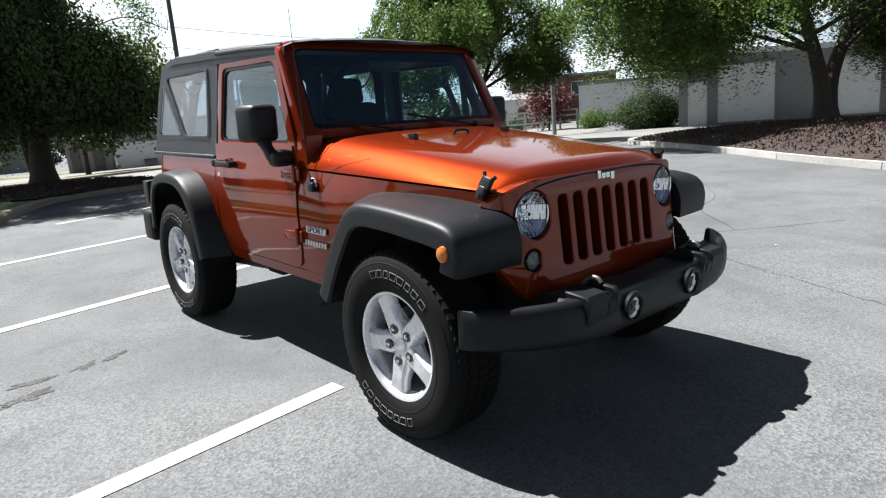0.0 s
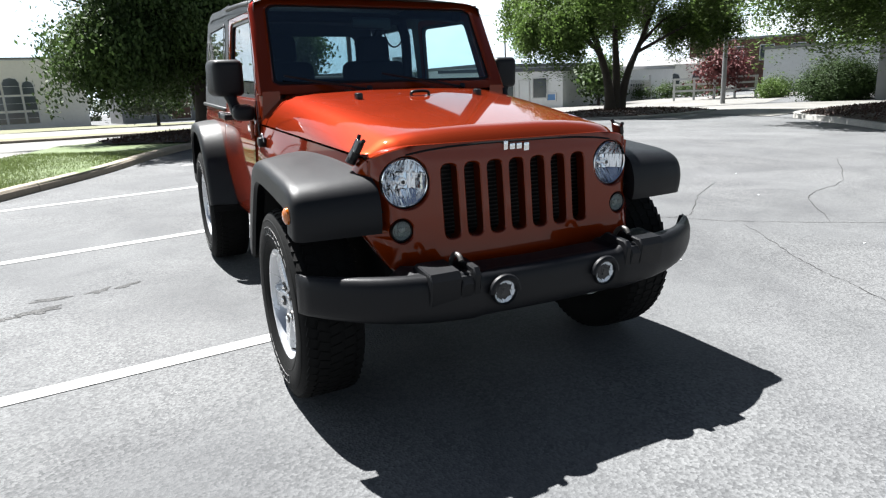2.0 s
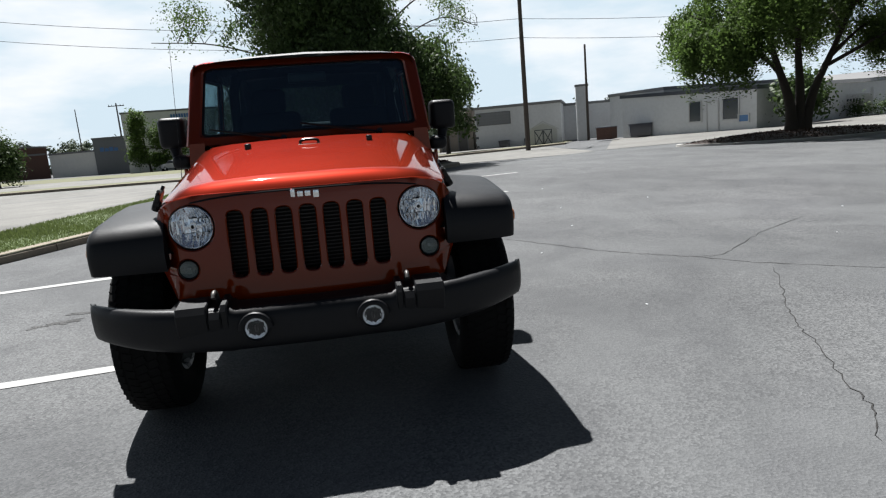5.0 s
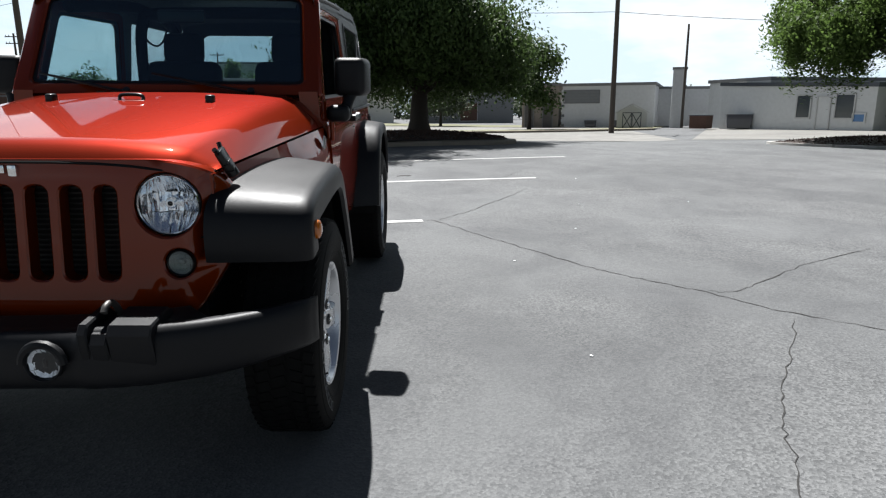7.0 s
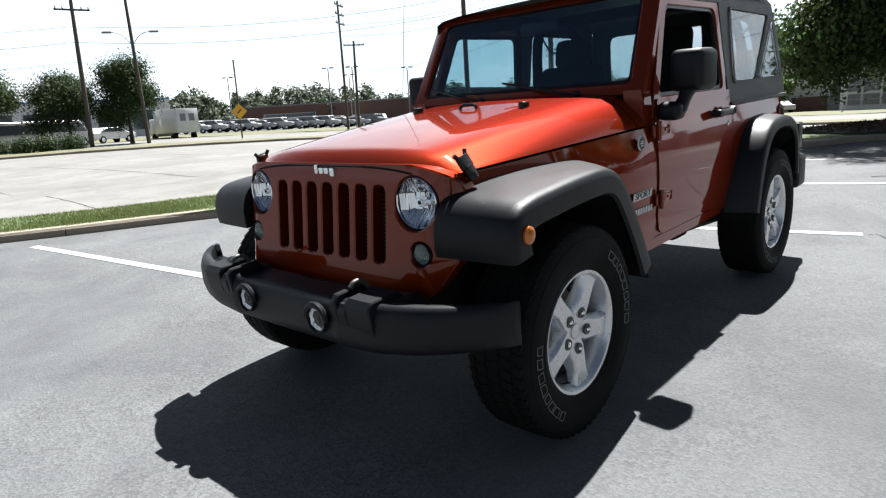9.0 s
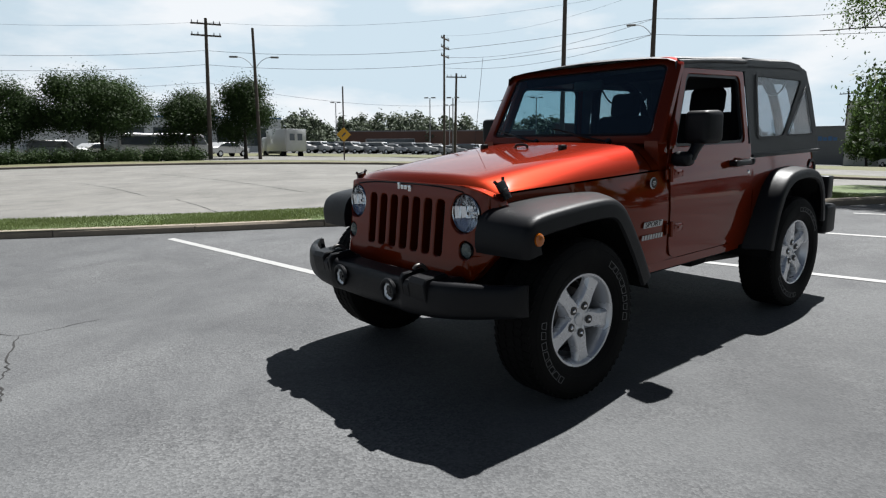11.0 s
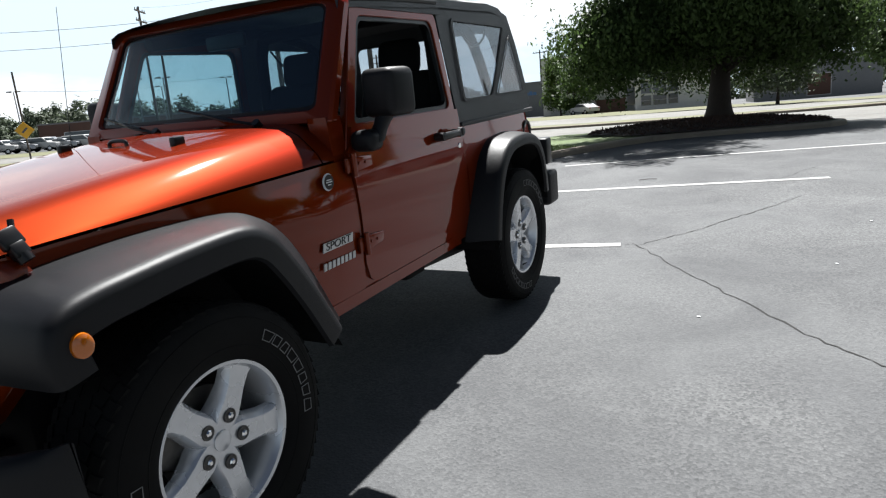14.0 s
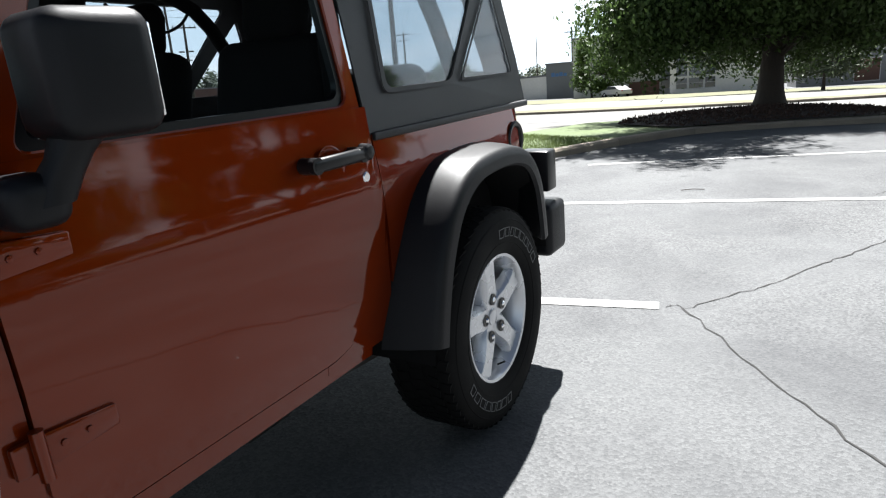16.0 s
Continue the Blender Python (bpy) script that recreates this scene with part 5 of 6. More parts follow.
# cracks in the asphalt
def crack(pts, width, seed, lift=0.003):
    rnd = random.Random(seed)
    line = curve_through([(*p, 0) for p in pts], 7)
    rows = []
    for i, p in enumerate(line):
        way = (line[min(i + 1, len(line) - 1)] - line[max(i - 1, 0)]).normalized()
        side = Vector((-way.y, way.x, 0))
        q = p + side * rnd.uniform(-0.014, 0.014)
        w = width * 0.7 * rnd.uniform(0.4, 1.3) * (0.3 if i in (0, len(line) - 1) else 1.0)
        rows.append([(q.x + side.x * w, q.y + side.y * w, land(q.x, q.y) + lift), (q.x - side.x * w, q.y - side.y * w, land(q.x, q.y) + lift)])
    return solid("pavement_crack", loft(rows, False, False), CRACK, "thin dark crack across the asphalt", "crack", kind="structure")


crack([(1.22, 3.72), (1.31, 3.71), (1.69, 3.16), (2.0, 2.72), (2.40, 2.18), (2.64, 1.93), (2.90, 1.70), (3.08, 1.55), (3.32, 1.27), (3.66, 1.02), (4.3, 0.6), (5.2, 0.1)], 0.007, 1)
crack([(1.31, 3.71), (1.52, 4.0), (1.70, 4.26), (1.96, 4.72), (2.10, 4.95), (2.47, 5.64)], 0.006, 2)
crack([(3.08, 1.62), (3.23, 1.58), (3.51, 1.78), (4.11, 2.25), (4.9, 2.7)], 0.005, 3)
crack([(3.38, 1.12), (3.08, 0.62), (2.85, 0.28), (2.68, -0.05), (2.58, -0.32), (2.38, -0.75), (2.28, -1.02), (2.10, -1.25)], 0.0045, 4)
crack([(2.30, 6.70), (2.36, 6.83), (2.65, 7.50)], 0.006, 5)
crack([(2.50, 7.22), (2.68, 7.28), (3.15, 7.09), (4.42, 7.2), (6.0, 7.6)], 0.005, 7)
crack([(-2.42, -2.05), (-1.96, -2.15), (-1.66, -2.19), (-1.43, -2.25), (-1.16, -2.26), (-1.03, -2.37), (-0.9, -2.6)], 0.008, 12)
crack([(-2.42, -2.05), (-2.43, -1.85), (-2.46, -1.53)], 0.005, 13)
crack([(-2.93, -2.30), (-2.74, -2.25), (-2.42, -2.05)], 0.006, 14)
crack([(-26.87, 5.62), (-21.7, 5.4), (-17.02, 5.17), (-10.67, 4.52)], 0.020, 8, 0.016)
crack([(-11.87, 1.85), (-9.97, 1.72), (-8.45, 1.56)], 0.014, 9, 0.016)
crack([(-21.75, 1.6), (-17.43, 1.73), (-13.04, 1.61)], 0.018, 10, 0.016)
crack([(-30.3, 11.1), (-25.6, 10.8), (-21.6, 10.86)], 0.022, 11, 0.016)
twig = solid("fallen_twig", tube(curve_through([(0.77, 6.67, 0.005), (0.86, 6.71, 0.009), (0.97, 6.73, 0.006)], 4), 0.004, 6), BARK, "thin dry twig lying on the asphalt", "twig")
crack([(4.05, 0.75), (5.0, 1.6), (6.2, 2.0), (8.0, 3.2)], 0.006, 6)
# dark stains soaked into the asphalt
def stain(x, y, w, l, turn, seed):
    bm = bmesh.new()
    vs = []
    for k in range(40):
        a = 2 * math.pi * k / 40
        r = 0.55 + 0.65 * noise.noise((math.cos(a) * 1.6 + seed, math.sin(a) * 1.6, seed * 0.7)) + 0.25 * noise.noise((math.cos(a) * 5, math.sin(a) * 5, seed))
        p = pose(x, y, 0, 0, 0, turn) @ Vector((w * max(0.12, r) * math.cos(a), l * max(0.12, r) * math.sin(a), 0))
        vs.append(bm.verts.new((p.x, p.y, land(p.x, p.y) + 0.0022)))
    bm.faces.new(vs)
    return solid("asphalt_stain", bm, STAIN, "faint dark stain soaked into the asphalt", "stain", kind="structure")


for k, (x, y, w, l, turn) in enumerate(((-1.99, 1.71, 0.20, 0.07, 12), (-1.95, 1.93, 0.17, 0.045, -4), (-1.67, 1.96, 0.11, 0.055, 28), (-1.50, 2.00, 0.12, 0.045, 32), (-2.16, 1.66, 0.10, 0.05, 10))):
    stain(x, y, w, l, turn, k + 1)
rnd = random.Random(5)
for x, y in ((2.07, 0.59), (3.6, 0.2), (2.6, 3.4), (4.6, 1.9), (3.9, -1.1), (2.9, 4.6), (1.9, 2.3), (4.2, 4.8), (5.6, 3.0), (3.3, 6.6)):
    bm = rbox(-0.010, 0.010, -0.007, 0.007, 0.0, 0.005, 0.003, 1)
    o = solid("litter_scrap", bm, MATT_WHITE, "small pale scrap lying on the asphalt", "litter", "scraps on the asphalt")
    o.matrix_basis = pose(x, y, land(x, y) + 0.001, 0, 0, rnd.uniform(0, 180))


# grass blades on the near strip
def blades(name, line_a, line_b, count, tall, material, label, seed, lift=0.095):
    rng = np.random.default_rng(seed)
    la, lb = curve_through([(*p, 0) for p in line_a], 10), curve_through([(*p, 0) for p in line_b], 10)
    n = len(la) - 1
    verts, faces = [], []
    for _ in range(count):
        f = rng.uniform(0, n - 0.001)
        i, k = int(f), f - int(f)
        p = la[i].lerp(la[i + 1], k).lerp(lb[i].lerp(lb[i + 1], k), rng.uniform(0.06, 1.0))
        z = land(p.x, p.y) + lift
        a, h, w = rng.uniform(0, 6.28), tall * rng.uniform(0.5, 1.3), 0.007
        lx, ly = rng.normal(0, 0.5 * h, 2)
        b = len(verts)
        verts += [(p.x - w * math.cos(a), p.y - w * math.sin(a), z - 0.02), (p.x + w * math.cos(a), p.y + w * math.sin(a), z - 0.02), (p.x + lx, p.y + ly, z + h)]
        faces.append((b, b + 1, b + 2))
    me = bpy.data.meshes.new(name)
    me.from_pydata(verts, [], faces)
    me.materials.append(material)
    return tagged(new(name, me), label, "grass", kind="stuff")


blades("grass_blades", KERB_LINE[0:10], GRASS_BACK[0:10], 95000, 0.032, BLADE, "short green grass blades on the strip", 3)


# ---- trees ----
def leaves(blobs, count, size, seed, clump=36, spread=0.32, hang=0.0, shell=0.45):
    """Many small leaf faces in clumps inside blobs (x, y, z, rx, ry, rz, share); hang lets the clumps trail down."""
    rng = np.random.default_rng(seed)
    share = np.array([b[6] for b in blobs], float)
    share /= share.sum()
    pick = rng.choice(len(blobs), max(1, count // clump), p=share)
    pts, ways = [], []
    for i in pick:
        b = blobs[i]
        d = rng.normal(size=3)
        d /= np.linalg.norm(d)
        r = (shell + (1 - shell) * rng.uniform() ** 0.6) * (0.80 + 0.55 * noise.noise(Vector(d) * 2.3 + Vector((i * 3.1, seed, 0))))
        c = np.array(b[:3]) + d * r * np.array(b[3:6])
        off = rng.normal(size=(clump, 3)) * spread
        if hang:
            t = rng.uniform(0, 1, clump)
            off = rng.normal(size=(clump, 3)) * spread * 0.42
            off[:, 2] -= t * hang * rng.uniform(0.4, 1.2)
            off[:, :2] += d[:2] * (t[:, None] * 0.25)
        pts.append(c + off)
        ways.append(off / spread + d * 0.5)
    p = np.concatenate(pts)
    n = len(p)
    # leaves face outwards from their clump and upwards, loosely
    face = np.concatenate(ways) * 0.7 + rng.normal(size=(n, 3)) * 0.75 + np.array((0, 0, 0.55))
    a = rng.normal(size=(n, 3))
    if hang:
        a[:, 2] = -abs(a[:, 2]) - 0.8
    b = np.cross(face, a)
    b /= np.linalg.norm(b, axis=1)[:, None]
    a = np.cross(b, face)
    a /= np.linalg.norm(a, axis=1)[:, None]
    s = size * rng.uniform(0.6, 1.25, n)[:, None]
    quad = np.stack([p - a * s * 0.5, p + b * s * 0.28, p + a * s * 0.5, p - b * s * 0.28], 1).reshape(-1, 3)
    me = bpy.data.meshes.new("crown")
    me.from_pydata(quad.tolist(), [], np.arange(4 * n).reshape(-1, 4).tolist())
    return me


def tree(name, label, x, y, dz, stems, blobs, count, size, leaf, seed, limbs=14, group="", thick=1.0, **kw):
    """stems: (points, base radius, tip radius), in the tree's own frame; blobs as for leaves()."""
    root = thing(name, label, "tree", group)
    root.matrix_basis = plumb(x, y, 0, dz)
    rnd_ = random.Random(seed)
    for pts, r0, r1 in stems:
        line = curve_through(pts, 5)
        n = len(line) - 1
        rad = [r0 + (r1 - r0) * (k / n) ** 0.8 + r0 * 0.55 * max(0.0, 1 - k / (0.14 * n)) ** 2 * (1 if pts[0][2] < 0.1 else 0) for k in range(n + 1)]
        part("trunk", tube(line, rad, 12), BARK, root)
    joints = [q for s in stems for q in curve_through(s[0], 5)[7:]]
    for k in range(limbs):
        b = rnd_.choice(blobs)
        e = Vector((b[0] + rnd_.uniform(-0.75, 0.75) * b[3], b[1] + rnd_.uniform(-0.75, 0.75) * b[4], b[2] + rnd_.uniform(-0.2, 0.7) * b[5]))
        below = [q for q in joints if q.z < e.z - 0.7 * thick] or [min(joints, key=lambda q: q.z)]
        a = rnd_.choice(sorted(below, key=lambda q: (q - e).length)[:4])
        m = a.lerp(e, 0.5) + Vector((rnd_.uniform(-0.3, 0.3), rnd_.uniform(-0.3, 0.3), 0.25)) * min(1.0, (e - a).length / 2)
        bm = tube(curve_through([a, m, e], 4), [thick * q for q in (0.075, 0.07, 0.06, 0.05, 0.045, 0.04, 0.03, 0.022, 0.012)], 6)
        part("limb", bm, BARK, root)
    me = leaves(blobs, count, size, seed, **kw)
    me.materials.append(leaf)
    crown = new("crown", me)
    crown.parent = root
    tagged(crown, "leafy crown")
    return root


tree("shade_tree", "large dark-leaved shade tree on the mulch island", *TREE_A, 0.26,
     [([(0, 0, -0.2), (0.02, 0, 0.7), (0.05, 0.05, 1.6), (0.0, 0.1, 3.2), (0.1, 0, 5.5), (0, 0, 8.0)], 0.34, 0.05)],
     [(-0.1, 0, 2.9, 3.35, 3.4, 1.6, 5), (-0.85, 0.2, 4.8, 2.55, 3.0, 2.0, 4.6), (-1.1, 0.2, 7.3, 2.3, 2.5, 2.2, 2.6), (1.7, -0.6, 2.3, 1.6, 2.2, 0.9, 2.2), (0.8, -2.4, 2.9, 1.8, 1.2, 0.8, 1.6), (-2.3, -2.0, 2.2, 1.2, 1.5, 1.1, 1.4), (-1.7, -3.0, 6.9, 1.7, 2.2, 1.2, 1.4), (-0.3, 2.6, 2.0, 2.6, 1.2, 1.0, 1.2)],
     250000, 0.115, LEAF_OAK, 11, limbs=18, hang=0.7, spread=0.42, clump=110)
tree("sparse_tree", "thin sparsely leaved branches beside the shade tree", 0.9, 18.2, 0.2,
     [([(0, 0, -0.1), (-0.2, 0.1, 2.0), (-0.4, 0.2, 4.5)], 0.12, 0.05),
      ([(-0.3, 0.1, 2.4), (-2.0, 0.3, 3.4), (-4.2, 0.5, 4.2), (-6.2, 0.5, 4.4)], 0.05, 0.012), ([(-0.3, 0.1, 3.2), (-2.4, 0.3, 4.6), (-4.4, 0.4, 6.0), (-6.0, 0.5, 6.9)], 0.05, 0.012),
      ([(-0.3, 0.1, 2.8), (1.2, 0.3, 4.4), (2.6, 0.4, 5.4), (4.2, 0.5, 5.6)], 0.045, 0.012), ([(-0.3, 0.1, 2.4), (1.4, 0.3, 3.8), (3.0, 0.4, 4.6), (4.3, 0.5, 4.3)], 0.04, 0.010)],
     [(-5.0, 0.5, 4.9, 1.1, 1.2, 1.1, 0.8), (3.3, 0.5, 5.2, 1.1, 1.2, 0.8, 0.8), (3.6, 0.5, 4.3, 0.9, 1.0, 0.6, 0.4), (-4.9, 0.5, 6.5, 1.2, 1.0, 0.8, 0.8)],
     4300, 0.085, LEAF_BIRCH, 12, limbs=34, thick=0.16, clump=26, spread=0.2, shell=0.2)
tree("weeping_tree", "three-stemmed tree with trailing green foliage", *TREE_B, 0.30,
     [([(-0.15, 0, -0.2), (-0.3, 0, 1.0), (-0.75, 0.1, 2.4), (-1.3, 0.2, 4.2)], 0.23, 0.06), ([(0.05, 0, -0.2), (0.12, 0, 1.2), (0.1, 0.1, 2.8), (0.2, 0.2, 5.0)], 0.21, 0.06), ([(0.28, 0, -0.2), (0.55, -0.1, 1.2), (1.2, -0.2, 2.6), (1.9, -0.3, 4.2)], 0.20, 0.05)],
     [(0, 0, 5.2, 4.0, 4.0, 1.5, 4), (0, 0, 6.6, 3.1, 3.1, 1.5, 2.2), (-3.2, -0.6, 3.3, 1.2, 1.9, 1.0, 2.0), (3.2, -0.8, 3.4, 1.2, 1.9, 0.9, 1.8), (-2.2, 2.4, 4.0, 1.6, 1.4, 0.9, 1.0), (2.2, 2.4, 4.0, 1.6, 1.4, 0.9, 1.0), (-2.4, -2.6, 4.3, 1.3, 1.2, 0.8, 0.9), (1.9, -2.9, 4.5, 1.4, 1.2, 0.8, 0.9)],
     145000, 0.118, LEAF_BIRCH, 13, limbs=20, hang=1.3, spread=0.30, clump=170, shell=0.6)
tree("weeping_tree", "two-stemmed tree trailing foliage over a mulch bed", *TREE_R, 0.45,
     [([(-0.2, 0, -0.2), (-0.35, 0.05, 1.2), (-0.9, 0.4, 3.2), (-1.3, 0.6, 5.0)], 0.30, 0.08), ([(0.2, 0, -0.2), (0.35, 0, 1.2), (0.8, -0.4, 3.0), (1.4, -0.8, 5.2)], 0.31, 0.08)],
     [(0, 0, 5.0, 5.2, 5.0, 2.0, 5), (-3.0, 3.4, 3.5, 2.2, 2.4, 1.3, 2.6), (0.5, -3.4, 3.6, 2.6, 2.2, 1.5, 2.0), (-3.6, 0.6, 3.7, 1.4, 2.0, 1.0, 1.0), (0, 0, 7.0, 3.8, 3.8, 1.7, 2), (-5.2, 3.3, 4.4, 1.9, 2.0, 1.1, 2.4), (2.2, -5.0, 4.2, 2.2, 2.4, 1.8, 2.4), (2.2, -1.5, 3.4, 1.8, 1.9, 1.0, 4.0)],
     205000, 0.112, LEAF_BIRCH, 14, limbs=22, hang=1.8, spread=0.30, clump=170, shell=0.55)
tree("young_tree", "light-green young tree behind the bush", 27.9, 13.4, 0.0,
     [([(0, 0, -0.1), (0.1, 0, 1.2), (0.0, 0.1, 3.0)], 0.09, 0.04), ([(0.35, 0.1, -0.1), (0.5, 0.1, 1.4), (0.8, 0.2, 2.8)], 0.07, 0.03)],
     [(0, 0, 5.4, 2.7, 2.7, 2.4, 3), (-0.4, 0.4, 3.7, 2.2, 2.2, 1.0, 1.4)], 40000, 0.14, LEAF_BIRCH, 15, limbs=10, hang=1.2, spread=0.36, clump=50)


def round_tree(label, x, y, w, h, leaf, seed, count=4200, size=0.42, trunk=0.2, low=0.22, group="background trees"):
    r, rl = w / 2, random.Random(seed * 7)
    lumps = []
    for k in range(9):
        a, f = k * 2.4 + rl.uniform(-0.4, 0.4), rl.uniform(0.15, 0.95)
        out = r * (0.62 if f < 0.75 else 0.30)
        lumps.append((out * math.cos(a), out * math.sin(a), h * (low + (1 - low) * f * 0.92), r * rl.uniform(0.28, 0.45), r * rl.uniform(0.28, 0.45), h * (1 - low) * rl.uniform(0.12, 0.2), 0.8))
    return tree("background_tree", label, x, y, 0.0, [([(0, 0, -0.3), (0.05, 0, h * 0.25), (0, 0, h * 0.55)], trunk, 0.06)],
                [(0, 0, h * (low + (1 - low) * 0.5), r * 0.80, r * 0.80, h * (1 - low) * 0.44, 3)] + lumps,
                count, size, leaf, seed, limbs=6, group=group, clump=24, spread=0.42)


round_tree("broad dark-green tree at the edge of the far lot", -53.5, 8.8, 9.4, 7.3, LEAF_HEDGE, 21, 60000, 0.17)
round_tree("dark-green tree at the edge of the far lot", -54.8, 3.0, 6.6, 6.0, LEAF_HEDGE, 22, 28000, 0.17)
round_tree("dark-green tree beside a utility pole", -53.7, 15.9, 5.4, 5.6, LEAF_HEDGE, 23, 28000, 0.17)
round_tree("dark-green tree beside a street lamp", -51.6, 19.7, 6.0, 6.6, LEAF_HEDGE, 24, 34000, 0.17)
round_tree("small dark tree on the grass", -27.2, 52.8, 3.8, 5.2, LEAF_OAK, 25, 8000, 0.26, low=0.05)
tree("background_tree", "loose bright green tree before the cream building", -24.9, 89.0, 0.0,
     [([(-0.6, 0, -0.3), (-0.9, 0, 3.0), (-1.2, 0, 7.0)], 0.16, 0.05), ([(0.8, 0, -0.3), (1.2, 0, 2.0), (2.0, 0, 4.5)], 0.14, 0.05)],
     [(-1.6, 0, 6.2, 1.3, 1.3, 2.6, 2.2), (-2.0, 0, 2.6, 1.6, 1.6, 1.8, 1.4), (1.2, 0, 4.6, 1.9, 1.8, 2.0, 2.4), (3.4, 0, 3.2, 1.6, 1.6, 1.5, 1.6), (0.6, 0, 1.6, 2.4, 1.8, 1.1, 1.2)],
     11000, 0.36, LEAF_BIRCH, 26, limbs=10, group="background trees", clump=22, spread=0.34, shell=0.25)
round_tree("tall dark tree over the shrubs at the shed's end", 34.5, 3.0, 9.0, 8.5, LEAF_HEDGE, 33, 30000, 0.22, low=0.12)
round_tree("red-flowering ornamental tree by the road", 33.0, 26.4, 3.4, 3.0, LEAF_RED, 27, 4200, 0.22, 0.08, 0.25)
round_tree("dark green tree behind the white warehouse", 27.8, 32.0, 3.0, 3.4, LEAF_OAK, 28, 2600, 0.3, 0.12, 0.02)
round_tree("dark green tree beyond the island", 8.6, 47.0, 5.0, 7.0, LEAF_OAK, 29, 5200, 0.36)
round_tree("dark green tree beyond the grass", 2.0, 64.0, 6.0, 5.0, LEAF_FAR, 31, 4200, 0.36, low=0.1)

# distant woods along the horizon
def woods(name, spots, label, seed):
    blobs = [(x, y, land(x, y) + h * 0.45, w, w * 0.7, h * 0.55, w * h) for x, y, w, h in spots]
    me = leaves(blobs, 50000, 0.85, seed, clump=60, spread=0.6, shell=0.8)
    me.materials.append(LEAF_FAR)
    return tagged(new(name, me), label, "woods", kind="stuff")


rw = random.Random(9)
woods("far_woods", [(-150 + 2.6 * k + rw.uniform(-3, 3), 52 + 2.9 * k + rw.uniform(-6, 6), rw.uniform(6, 11), rw.uniform(5.0, 9.5)) for k in range(30)], "hazy green woods along the horizon", 41)
woods("far_woods_2", [(-215 + 4.2 * k, -30 + 4.5 * k + rw.uniform(-6, 6), rw.uniform(8, 14), rw.uniform(6, 9)) for k in range(30)], "hazy green woods on the skyline", 42)
woods("far_woods_3", [(-70 + 6.0 * k, 165 + rw.uniform(-8, 8), rw.uniform(6, 10), rw.uniform(6, 9)) for k in range(32)], "hazy green woods behind the buildings", 43)


def hedge(label, x0, y0, x1, y1, w, h, leaf, seed, count, size=0.12, name="hedge"):
    L = math.hypot(x1 - x0, y1 - y0)
    n = max(1, int(L / w))
    blobs = []
    for k in range(n):
        f = (k + 0.5) / n
        x, y = x0 + (x1 - x0) * f, y0 + (y1 - y0) * f
        blobs.append((x, y, land(x, y) + h * 0.45, max(w * 0.62, L / n * 0.62), w * 0.6, h * 0.55, 1))
    me = leaves(blobs, count, size, seed, clump=22, spread=0.12 * w + 0.05, shell=0.6)
    me.materials.append(leaf)
    return tagged(new(name, me), label, "hedge")


hedge("clipped dark green hedge round the far lot", -50.5, -4.0, -47.0, 14.5, 1.4, 0.95, LEAF_HEDGE, 51, 45000, 0.13)
hedge("big rounded dark green bush beside the drive", 27.4, 15.3, 29.4, 16.7, 2.4, 1.6, LEAF_HEDGE, 52, 60000, 0.085, "bush")
hedge("tall dark overgrown shrubs at the end of the shed", 31.2, 5.2, 31.6, -1.4, 2.6, 3.6, LEAF_HEDGE, 56, 60000, 0.11, "shrub")
hedge("light green rounded bush by the road", 31.6, 22.0, 33.0, 22.8, 1.2, 1.0, LEAF_BIRCH, 53, 3500, 0.12, "bush")
hedge("low green bushes along the road", 34.0, 24.2, 38.6, 21.6, 1.5, 1.1, LEAF_OAK, 54, 6000, 0.14, "bush")
hedge("row of clipped bushes before the arched building", 34.0, 38.0, 40.0, 32.0, 1.5, 1.2, LEAF_OAK, 55, 6000, 0.16, "bush")


# ---- buildings ----
def building(label, p0, p1, depth, height, material, roof=ROOFGREY, rise=0.0, name="building", end_height=None):
    """A long box with its front from p0 to p1; returns the Empty, in whose frame x runs along the front and y goes back."""
    p0, p1 = Vector(p0), Vector(p1)
    root = thing(name, label, "building")
    turn = math.degrees(math.atan2((p1 - p0).y, (p1 - p0).x))
    root.matrix_basis = plumb(p0.x, p0.y, turn)
    L = (p1 - p0).length
    h1 = end_height or height
    prof = [(0, -1.5), (L, -1.5), (L, h1), (0, height)]
    part("wall", plate(prof, [], depth, lambda u, v, w: Vector((u, w, v))), material, root, smooth=False)
    if rise:
        ro = plate([(-0.25, 0), (depth + 0.25, 0), (depth / 2, rise)], [], L + 0.4, lambda u, v, w: Vector((w - 0.2, u, v + height + 0.003)))
    else:
        ro = plate([(-0.12, height - 0.10), (L + 0.12, h1 - 0.10), (L + 0.12, h1 + 0.14), (-0.12, height + 0.14)], [], depth + 0.24, lambda u, v, w: Vector((u, w - 0.12, v)))
    part("roof", ro, roof, root, smooth=False)
    return root, L


